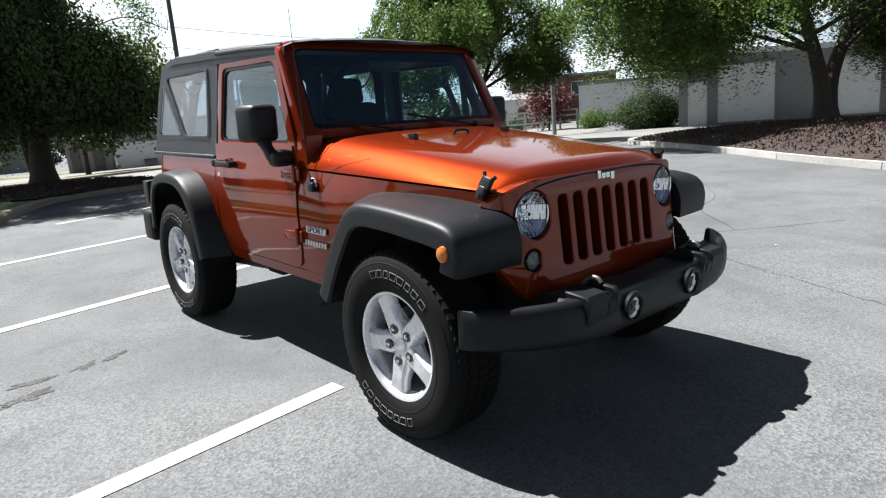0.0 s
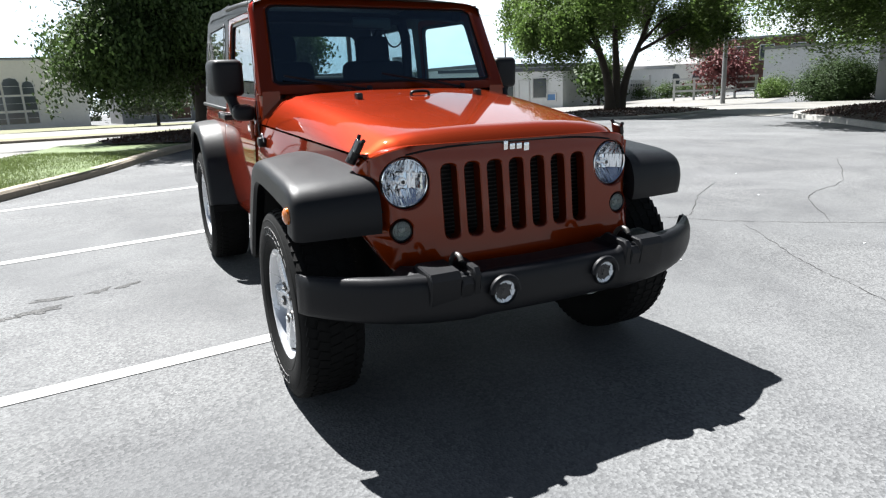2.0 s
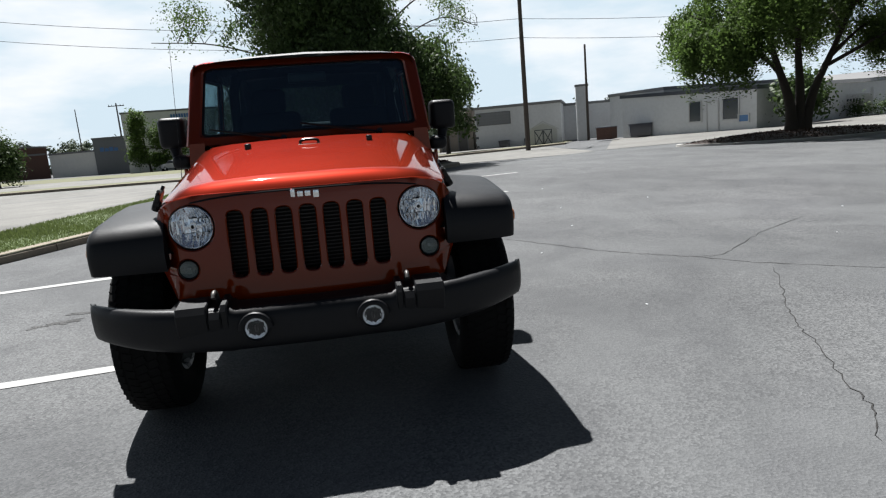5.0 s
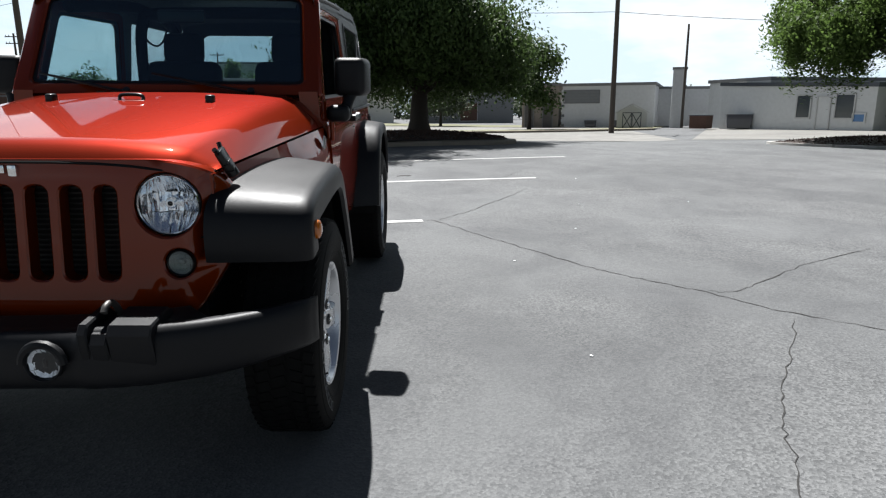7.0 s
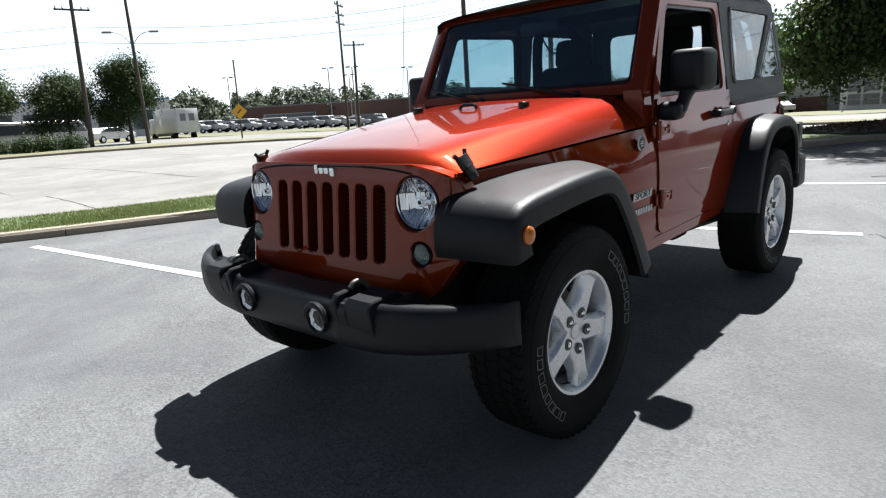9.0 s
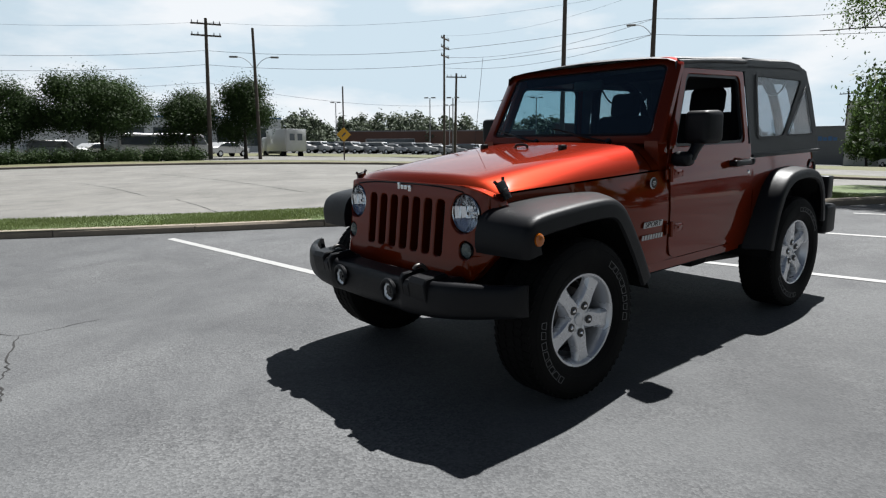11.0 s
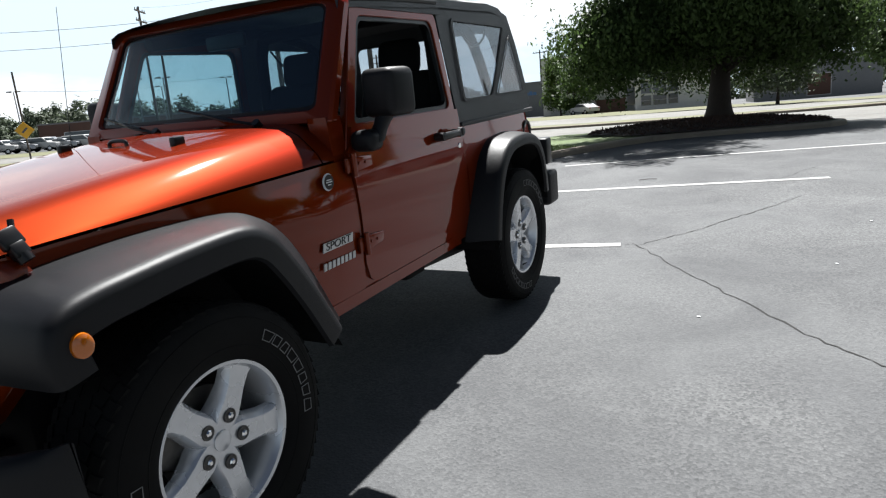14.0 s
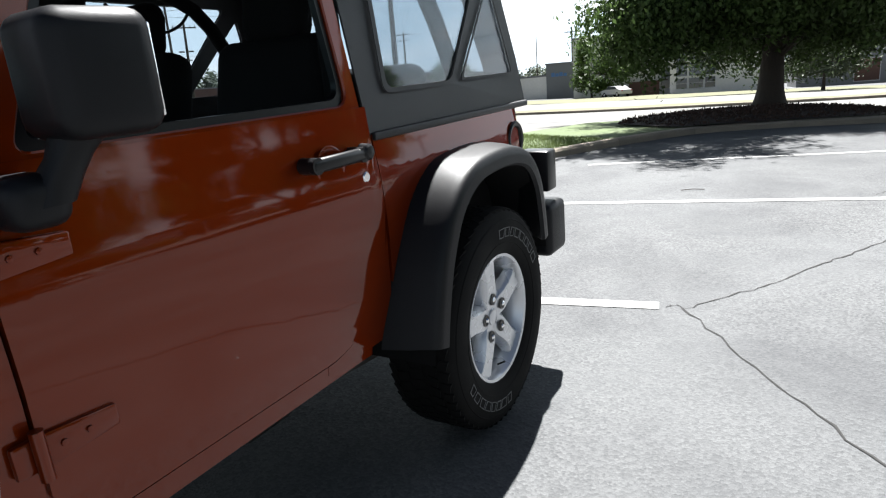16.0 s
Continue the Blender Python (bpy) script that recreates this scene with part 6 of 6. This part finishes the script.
def opening(root, kind, u0, u1, z0, z1, material, trim=WHITEPAINT, arch=0.0, bars=0):
    """A window or door on the front: a frame that stands proud and a recessed leaf or pane."""
    out = [(u0, z0), (u1, z0), (u1, z1 - arch), ((u0 + u1) / 2 + (u1 - u0) * 0.36, z1 - arch * 0.28), ((u0 + u1) / 2, z1), ((u0 + u1) / 2 - (u1 - u0) * 0.36, z1 - arch * 0.28), (u0, z1 - arch)] if arch else [(u0, z0), (u1, z0), (u1, z1), (u0, z1)]
    c = Vector(((u0 + u1) / 2, (z0 + z1) / 2))
    t = 0.08
    big = [c + Vector(((p[0] - c.x) * (1 + 2 * t / (u1 - u0)), (p[1] - c.y) * (1 + 2 * t / (z1 - z0)))) for p in out]
    o = part(kind, plate(out, [], 0.02, lambda u, v, w: Vector((u, -0.025 + w, v))), material, root, smooth=False)
    part("frame", plate(big, [out], 0.07, lambda u, v, w: Vector((u, -0.07 + w, v))), trim, o, smooth=False)
    for k in range(bars):
        z = z0 + (z1 - z0) * (k + 1) / (bars + 1)
        part("rail", rbox(u0, u1, -0.034, -0.022, z - 0.02, z + 0.02), trim, o, smooth=False)
    return o


shed, L = building("grey metal-sided shed with white roller doors", (27.4, 13.85), (30.86, 5.75), 9, 3.4, GREYWALL, WHITEWALL, end_height=3.0)
opening(shed, "door", 0.5, 1.2, 0.08, 2.0, WHITEWALL)
opening(shed, "roller_door", 1.75, 4.15, 0.1, 2.7, WHITEWALL, GREYWALL)
opening(shed, "roller_door", 6.35, 8.2, 0.1, 2.6, WHITEWALL, GREYWALL)
for k in range(22):
    part("siding_rib", rbox(k * 0.39, k * 0.39 + 0.04, -0.02, 0.0, 2.74, 2.86), GREYWALL, shed, smooth=False)

wh, L = building("white block warehouse with a flat parapet", (12.75, 55.3), (20.0, 52.4), 14, 3.7, WHITEWALL)
opening(wh, "vent_grille", 0.2, 3.2, 2.2, 3.2, GREYWALL, ROOFGREY, bars=3)
for k in range(9):
    part("corner_block", rbox(-0.06, 0.22, -0.05, 0.1, k * 0.42 - 0.3, k * 0.42 - 0.08), DARKGLASS if k % 2 else WHITEWALL, wh, smooth=False)
wb, L = building("tan metal-sided annex of the warehouse", (9.35, 56.4), (12.5, 55.5), 12, 3.8, BROWNMETAL)
opening(wb, "door", 1.9, 2.7, 0.0, 2.1, STEEL, ROOFGREY)
opening(wb, "door", 0.3, 1.0, 0.0, 2.1, STEEL, ROOFGREY)
building("tall white warehouse hall behind", (17.5, 61.0), (32.0, 55.0), 16, 3.6, WHITEWALL, end_height=3.5)
building("white warehouse wing with dark parapet", (23.0, 48.6), (24.6, 42.5), 16, 3.5, WHITEWALL)
we, L = building("white warehouse front with windows and a dark parapet", (21.8, 43.65), (25.8, 33.25), 18, 3.1, WHITEWALL, DARKPAINT, end_height=2.7)
opening(we, "window", 6.2, 7.1, 0.9, 2.2, DARKGLASS)
opening(we, "door", 7.6, 8.4, 0.1, 2.1, WHITEWALL)
opening(we, "window", 8.8, 9.9, 0.9, 2.2, DARKGLASS)
opening(we, "wall_panel", 9.95, 10.6, 0.7, 1.1, BLUE, WHITEWALL)
ch = thing("chimney", "square pale concrete chimney against the warehouse", "chimney")
ch.matrix_basis = plumb(21.2, 50.3, -20)
part("chimney_shaft", rbox(-0.52, 0.52, -0.52, 0.52, -1, 4.6, 0.03), WHITEWALL, ch)
part("cap", rbox(-0.58, 0.58, -0.58, 0.58, 4.6, 4.78, 0.03), ROOFGREY, ch)

gs = thing("garden_shed", "small white gabled garden shed with crossed doors", "shed")
gs.matrix_basis = plumb(16.4, 46.7, -18)
part("wall", plate([(-1.1, -0.2), (1.1, -0.2), (1.1, 1.25), (0, 1.8), (-1.1, 1.25)], [], 2.2, lambda u, v, w: Vector((u, w, v))), WHITEPAINT, gs, smooth=False)
part("roof", plate([(-1.25, 1.2), (0, 1.88), (1.25, 1.2), (1.25, 1.28), (0, 1.96), (-1.25, 1.28)], [], 2.5, lambda u, v, w: Vector((u, w - 0.15, v))), WHITEPAINT, gs, smooth=False)
for s in (-1, 1):
    dd = part("door", rbox(s * 0.35 - 0.33, s * 0.35 + 0.33, -0.03, 0.0, 0.0, 1.25), WHITEPAINT, gs, smooth=False)
    for a in (-60, 60):
        br = part("brace", rbox(-0.62, 0.62, -0.02, 0.0, -0.03, 0.03), DARKGLASS, dd, smooth=False)
        br.matrix_basis = Matrix.Translation((s * 0.35, -0.035, 0.62)) @ pose(0, 0, 0, 0, a, 0)
    part("door_trim", plate([(s * 0.35 - 0.34, 0.0), (s * 0.35 + 0.34, 0.0), (s * 0.35 + 0.34, 1.27), (s * 0.35 - 0.34, 1.27)], [[(s * 0.35 - 0.29, 0.05), (s * 0.35 + 0.29, 0.05), (s * 0.35 + 0.29, 1.22), (s * 0.35 - 0.29, 1.22)]], 0.02, lambda u, v, w: Vector((u, -0.055 + w, v))), DARKGLASS, dd, smooth=False)


def dumpster(x, y, turn, s, material, label):
    root = thing("rubbish_skip", label, "skip", "skips by the warehouse")
    root.matrix_basis = plumb(x, y, turn)
    part("bin", plate([(-0.9 * s, 0.1), (0.9 * s, 0.1), (1.0 * s, 1.2 * s), (-1.0 * s, 1.2 * s)], [], 1.4 * s, lambda u, v, w: Vector((u, w, v)), 0.03), material, root)
    part("lid", rbox(-1.03 * s, 1.03 * s, -0.04, 1.45 * s, 1.2 * s, 1.28 * s, 0.02), DARKPAINT, root)


dumpster(20.3, 41.9, 50, 0.80, BRICK, "rusty brown rubbish skip by the warehouse")
dumpster(22.0, 41.1, -20, 0.8, DARKPAINT, "dark rubbish skip by the warehouse")
dumpster(15.0, 54.0, -20, 0.5, DARKPAINT, "small dark rubbish bin by the wall")
dumpster(17.2, 53.2, -20, 0.5, DARKPAINT, "small dark rubbish bin by the wall")

cr, L = building("large cream commercial building with a parapet", (-29.5, 93.0), (-11.5, 96.4), 24, 8.3, CREAM)
for k in range(12):
    part("sign_bar", rbox(6.4 + k * 0.36, 6.66 + k * 0.36, -0.12, 0.0, 7.2, 7.75), BLUE, cr, "dark sign lettering shown as bars", smooth=False)
for k in range(9):
    part("sign_bar", rbox(6.9 + k * 0.36, 7.14 + k * 0.36, -0.12, 0.0, 6.35, 6.75), DARKGLASS, cr, smooth=False)
part("cornice", rbox(-0.15, L + 0.15, -0.18, 0.0, 5.0, 5.15), WHITEWALL, cr, smooth=False)
opening(cr, "door", 12.2, 13.6, 0.6, 3.0, DARKGLASS)
tw, L = building("cream corner tower with arched windows", (-15.4, 90.2), (-4.5, 91.6), 14, 8.2, CREAM)
for u0, u1, extra in ((0.8, 2.1, 0.0), (2.35, 4.05, 0.4), (4.3, 5.5, 0.0)):
    for z0, z1, ar in ((0.6, 1.9, 0.0), (2.2, 3.8, 0.0), (4.05, 5.6, 0.6)):
        opening(tw, "window", u0, u1, z0, z1 + (extra if ar else 0), DARKGLASS, WHITEWALL, ar, 1)
part("cornice", rbox(-0.1, L + 0.1, -0.12, 0.0, 7.95, 8.12), WHITEWALL, tw, smooth=False)
building("low brown brick porch before the cream building", (-21.1, 91.6), (-17.2, 92.3), 1.2, 1.7, BRICK, BRICK)
tg, L = building("low grey building beside the corner tower", (-0.8, 91.0), (13, 92.5), 14, 5.0, GREYWALL)
opening(tg, "window", 2.0, 4.5, 1.0, 2.6, DARKGLASS)
opening(tg, "door", 6.0, 8.5, 0.3, 2.8, BRICK)
bl, L = building("blue-grey block building beside the cream one", (-35.0, 96.5), (-30.6, 97.6), 10, 5.2, GREYWALL)
for k in range(4):
    part("sign_bar", rbox(0.8 + k * 0.62, 1.3 + k * 0.62, -0.1, 0.0, 3.3, 3.9 - 0.15 * (k % 2)), BLUE, bl, "blue sign shown as bars", smooth=False)
building("low cream wall between two buildings", (-42.0, 98.6), (-35.2, 97.0), 0.6, 3.4, CREAM)
bb, L = building("long low brown brick building", (-72, 84), (-42.2, 98.6), 20, 5.7, BRICK, end_height=3.6)
part("wall_band", rbox(0.2, L - 0.2, -0.08, 0.0, 2.5, 2.75), ROOFGREY, bb, smooth=False)
fb, L = building("low brown building behind the car lot", (-112, 66), (-84, 92), 14, 4.0, BRICK)
opening(fb, "window", 4, 14, 1.2, 2.4, DARKGLASS)
bf, L = building("pale grey office block behind trees", (-104, 20), (-96, 44), 16, 5.6, WHITEWALL, BLUE)
for k in range(5):
    opening(bf, "window", 1.5 + k * 4.6, 4.8 + k * 4.6, 1.2, 4.0, DARKGLASS)
building("flat white building behind trees", (-98, -12), (-98, 16), 16, 5.4, WHITEWALL)
ab, L = building("low white building with arched windows", (41.0, 48.0), (49.5, 38.8), 10, 2.9, CREAM, ROOFGREY, rise=0.7)
for k in range(6):
    opening(ab, "window", 0.8 + k * 2.0, 1.7 + k * 2.0, 0.9, 2.1, DARKGLASS, WHITEWALL, 0.4)
bk, L = building("brown brick building with a flat roof", (54.0, 48.5), (61.5, 39.5), 14, 5.2, BRICK, GREYWALL)
for k in range(4):
    opening(bk, "window", 1.2 + k * 2.8, 2.4 + k * 2.8, 3.0, 4.4, DARKGLASS, WHITEWALL)
building("plain white wall of a low building", (43.5, 31.5), (50.0, 20.0), 10, 3.3, WHITEWALL)

# white sign frame by the road
sg = thing("entrance_sign", "white framed entrance sign on posts", "sign")
sg.matrix_basis = plumb(35.5, 36.6, -42)
for x in (-1.0, 1.0):
    part("post", rbox(x - 0.1, x + 0.1, -0.1, 0.1, 0, 1.9, 0.01), WHITEPAINT, sg)
part("board", rbox(-0.9, 0.9, -0.04, 0.04, 0.75, 1.55, 0.01), WHITEPAINT, sg)
for k in range(7):
    part("sign_bar", rbox(-0.62 + k * 0.18, -0.50 + k * 0.18, -0.055, -0.04, 1.08, 1.24), DARKGLASS, sg, smooth=False)
wf = thing("white_fence", "white painted rail fence by the road", "fence")
wf.matrix_basis = plumb(31.0, 28.4, -45)
for k in range(5):
    part("post", rbox(k * 1.2 - 0.07, k * 1.2 + 0.07, -0.07, 0.07, 0, 1.4), WHITEPAINT, wf, smooth=False)
for z in (0.55, 0.95, 1.3):
    part("rail", rbox(-0.1, 4.9, -0.03, 0.03, z, z + 0.12), WHITEPAINT, wf, smooth=False)


# ---- poles and cables ----
def utility_pole(x, y, h, label, arms=1, lamp=0, r=0.15, turn=0.0, lean=0.0, material=POLE, group="utility poles"):
    root = thing("utility_pole", label, "pole", group)
    root.matrix_basis = plumb(x, y, turn) @ pose(0, 0, 0, 0, lean)
    part("shaft", tube([(0, 0, -0.5), (0, 0, h * 0.5), (0, 0, h)], [r, r * 0.85, r * 0.65], 10), material, root)
    for k in range(arms):
        z = h - 0.45 - k * 0.9
        a = part("crossarm", rbox(-1.15, 1.15, -0.17, -0.06, z - 0.06, z + 0.06), material, root, smooth=False)
        for xx in (-1.05, -0.6, 0.6, 1.05):
            part("insulator", tube([(xx, -0.11, z + 0.06), (xx, -0.11, z + 0.26)], [0.05, 0.03], 6), GALV, a)
    for side in ((1,), (-1,), (1, -1))[lamp - 1] if lamp else ():
        z = h * 0.77
        ar = part("lamp_arm", tube(curve_through([(0, 0, z - 0.85), (side * 0.45, 0, z - 0.25), (side * 0.9, 0, z + 0.06), (side * 1.35, 0, z + 0.15)], 5), 0.026, 6), GALV, root)
        part("lamp_head", rbox(side * 1.62 - 0.34, side * 1.62 + 0.34, -0.12, 0.12, z + 0.08, z + 0.22, 0.05), GALV, ar, "grey cobra-head street lamp")
    return root


utility_pole(12.25, 37.2, 11.5, "tall wooden utility pole with crossarm behind the lot", 1, 0, 0.17, 62)
utility_pole(-24.95, 40.3, 13.5, "tall wooden utility pole with a street lamp", 1, 2, 0.22, 30, 0)
utility_pole(-50.1, 16.1, 11.2, "wooden utility pole with crossarms by the far lot", 2, 0, 0.18, 70, 1)
utility_pole(-48.5, 19.7, 10.6, "wooden pole with two cobra-head lamps", 0, 3, 0.16, 65, -1)
utility_pole(-51.35, 42.0, 13.0, "tall thin wooden pole by the car lot", 3, 0, 0.14, 120, 0)
utility_pole(-54.4, 46.1, 9.6, "wooden utility pole with a transformer", 1, 0, 0.17, 50, 1)
utility_pole(-57.2, 91.2, 11.6, "far wooden utility pole with two crossarms", 2, 0, 0.2, 0)
utility_pole(-38.0, 100.4, 9.8, "thin far mast behind buildings", 0, 0, 0.1, 0)
utility_pole(-32.7, 102.2, 10.6, "far wooden utility pole behind the cream building", 1, 0, 0.15, 0)
utility_pole(21.1, 48.9, 7.9, "wooden pole beside the chimney", 0, 0, 0.12, 0)
utility_pole(26.0, 20.4, 8.4, "street lamp post beside the road", 0, 1, 0.12, 130, 0, GALV)
utility_pole(-20.3, 24.8, 12.5, "tall dark pole in the next lot", 0, 0, 0.14, 0, 0)
utility_pole(42.0, 66.0, 9.0, "far wooden utility pole behind the warehouse", 1, 0, 0.12, 0)
for x, y, h in ((-75.9, 59.3, 8.6), (-70.0, 70.0, 8.6), (-92.0, 52.0, 8.2), (-60.0, 66.0, 8.4), (-84.0, 70.0, 8.4), (-100.0, 40.0, 8.0), (-66.5, 56.0, 8.0)):
    lp = thing("lot_lamp", "tall steel lamp post with twin floodlights in the car lot", "lamp post", "lamp posts of the car lot")
    lp.matrix_basis = plumb(x, y, 40)
    part("shaft", tube([(0, 0, -0.3), (0, 0, h)], [0.10, 0.07], 8), GALV, lp)
    for s in (1, -1):
        part("floodlight", rbox(s * 0.55 - 0.32, s * 0.55 + 0.32, -0.16, 0.16, h - 0.05, h + 0.12, 0.02), GALV, lp)


def cable(a, b, sag, r=0.012):
    a, b = Vector(a), Vector(b)
    pts = [a.lerp(b, k / 16) - Vector((0, 0, sag * 4 * (k / 16) * (1 - k / 16))) for k in range(17)]
    return solid("overhead_cable", tube(pts, r, 5), WIRE, "thin black overhead cable", "cable", "overhead cables")


def at_pole(x, y, z):
    m = plumb(x, y) @ Vector((0, 0, z))
    return m


for z0, z1, z2, r in ((13.1, 11.2, 10.6, 0.008), (10.9, 8.25, 6.9, 0.014), (9.8, 7.1, 5.7, 0.014)):
    cable(at_pole(-24.95, 40.3, z0), at_pole(12.2, 37.2, z1), 0.9, r)
    cable(at_pole(12.2, 37.2, z1), at_pole(42.0, 30.0, z2), 0.6, r)
    cable(at_pole(-24.95, 40.3, z0), at_pole(-51.35, 42.0, z0 - 0.2), 0.9, r)
    cable(at_pole(-50.1, 16.1, z0 - 2.2), at_pole(-24.95, 40.3, z0), 1.2, r)
    cable(at_pole(-50.1, 16.1, z0 - 2.2), at_pole(-62.0, -14.0, z0 - 1.5), 0.9, r)
cable(at_pole(-50.1, 16.1, 6.2), at_pole(-54.4, 46.1, 6.0), 0.7)
cable(at_pole(-54.4, 46.1, 6.4), at_pole(-24.95, 40.3, 7.8), 0.9)
cable(at_pole(-50.1, 16.1, 6.2), at_pole(-60.0, -12.0, 6.0), 0.6)

sgn = thing("warning_sign", "yellow diamond warning sign on a post", "road sign")
sgn.matrix_basis = plumb(-43.8, 25.0, 60)
part("post", tube([(0, 0, -0.2), (0, 0, 6.0)], 0.06, 8), POLE, sgn)
dm = part("sign_face", rbox(-0.42, 0.42, -0.02, 0.02, -0.42, 0.42, 0.008), YELLOW, sgn)
dm.matrix_basis = Matrix.Translation((0, -0.09, 2.1)) @ pose(0, 0, 0, 0, 45, 0)
part("sign_mark", rbox(-0.06, 0.06, -0.03, -0.022, -0.22, 0.22), DARKPAINT, dm)


# ---- parked vehicles far off ----
def parked(kind, paint, label):
    L, W, H = {"sedan": (4.6, 1.78, 1.42), "suv": (4.7, 1.85, 1.72), "van": (5.6, 2.0, 2.2)}[kind]
    root = thing("parked_car", label, "car", "cars in the far lot")
    if kind == "sedan":
        prof = [(-L / 2, 0.35), (L / 2, 0.35), (L / 2, 0.85), (L * 0.40, 0.95), (L * 0.27, 1.0), (L * 0.12, H), (-L * 0.20, H), (-L * 0.36, 1.0), (-L / 2, 0.92)]
        cab = [(L * 0.245, 1.01), (L * 0.115, H - 0.07), (-L * 0.19, H - 0.07), (-L * 0.335, 1.01)]
    elif kind == "suv":
        prof = [(-L / 2, 0.4), (L / 2, 0.4), (L / 2, 0.98), (L * 0.28, 1.10), (L * 0.15, H), (-L * 0.44, H), (-L / 2, 1.0)]
        cab = [(L * 0.25, 1.12), (L * 0.14, H - 0.1), (-L * 0.42, H - 0.1), (-L * 0.47, 1.12)]
    else:
        prof = [(-L / 2, 0.4), (L / 2, 0.4), (L / 2, 1.0), (L * 0.40, 1.2), (L * 0.30, H), (-L / 2, H)]
        cab = [(L * 0.385, 1.22), (L * 0.295, H - 0.25), (-L * 0.45, H - 0.25), (-L * 0.45, 1.22)]
    part("body", plate(rounded(prof, 0.10, 3), [], W, lambda u, v, w: Vector((w - W / 2, u, v)), 0.06), paint, root)
    part("glasshouse", plate(rounded(cab, 0.06, 2), [], W + 0.012, lambda u, v, w: Vector((w - W / 2 - 0.006, u, v))), DARKGLASS, root, smooth=False)
    part("windscreen", rbox(-W * 0.40, W * 0.40, cab[1][0] + 0.03, cab[0][0] - 0.02, 1.08, H - 0.12, 0.03), DARKGLASS, root)
    for s in (1, -1):
        for y in (-L * 0.31, L * 0.31):
            w = part("wheel", tube([(s * (W / 2 - 0.2), y, 0.32), (s * (W / 2 + 0.01), y, 0.32)], 0.32, 16), RUBBER, root)
            part("hubcap", tube([(s * (W / 2 + 0.005), y, 0.32), (s * (W / 2 + 0.02), y, 0.32)], 0.19, 12), ALLOY, w)
        part("headlight", rbox(s * W * 0.36 - 0.14, s * W * 0.36 + 0.14, L / 2 - 0.05, L / 2 + 0.012, 0.66, 0.82, 0.02), CLEARLENS, root)
        part("tail_lamp", rbox(s * W * 0.40 - 0.10, s * W * 0.40 + 0.10, -L / 2 - 0.012, -L / 2 + 0.05, 0.72, 0.9, 0.02), RED, root)
    part("bumper", rbox(-W * 0.48, W * 0.48, L / 2 - 0.1, L / 2 + 0.05, 0.36, 0.56, 0.03), SATIN, root)
    return root


fleet = [parked("sedan", WHITEPAINT, "white sedan parked in the far lot"), parked("suv", SILVERPAINT, "silver sport utility car parked in the lot"), parked("sedan", DARKPAINT, "dark blue sedan parked in the lot"),
         parked("suv", WHITEPAINT, "white sport utility car parked in the lot"), parked("sedan", SILVERPAINT, "silver sedan parked in the lot"), parked("van", WHITEPAINT, "white van parked in the lot"), parked("sedan", REDPAINT, "dark red sedan parked in the lot"), parked("suv", DARKPAINT, "black sport utility car parked in the lot")]
rc = random.Random(4)
order = [0, 4, 2, 3, 1, 0, 3, 3, 0, 4, 0, 1, 3, 0, 6, 4, 7, 0, 3, 1]
homes = []
for row, (x0, y0, x1, y1, n) in enumerate(((-85.0, 40.0, -70.0, 62.0, 13), (-95.0, 45.0, -80.0, 71.0, 14), (-107.0, 50.0, -92.0, 80.0, 14))):
    for k in range(n):
        f = k / (n - 1)
        homes.append((x0 + (x1 - x0) * f, y0 + (y1 - y0) * f, -62 + rc.uniform(-3, 3) + (180 if row == 1 else 0), order[(k * 3 + row * 7) % len(order)]))
homes += [(-57.5, 0.5, 20, 0), (-57.0, 6.0, 15, 3), (-58.5, 9.5, 25, 0), (-57.0, 12.6, 20, 5), (-59.0, 16.5, 10, 5), (-61.0, -4.0, 30, 5), (-21.5, 86.6, 50, 0), (-61.0, 21.5, 20, 0)]
used = set()
for x, y, turn, i in homes:
    m = plumb(x, y, turn, 0.03)
    if i in used:
        copy_thing(fleet[i], m)
    else:
        fleet[i].matrix_basis = m
        used.add(i)
for i, ob in enumerate(fleet):
    if i not in used:
        ob.matrix_basis = plumb(-94 + i, 60 + 2 * i, -62, 0.03)

tk = thing("box_truck", "white box-bodied truck seen from behind", "truck")
tk.matrix_basis = plumb(-62.4, 28.6, 90, -0.25)
part("box", rbox(-1.2, 1.2, -2.6, 2.2, 0.75, 3.1, 0.05), WHITEPAINT, tk)
part("cab", rbox(-1.05, 1.05, 2.25, 3.9, 0.5, 2.3, 0.15), WHITEPAINT, tk)
part("rear_door", rbox(-1.05, 1.05, -2.64, -2.6, 0.85, 2.95, 0.01), WHITEWALL, tk)
for xx in (-0.45, 0.45):
    part("door_window", rbox(xx - 0.28, xx + 0.28, -2.66, -2.63, 1.9, 2.6), DARKGLASS, tk)
for s in (1, -1):
    for y in (-1.6, 2.9):
        part("wheel", tube([(s * 0.85, y, 0.42), (s * 1.12, y, 0.42)], 0.42, 16), RUBBER, tk)
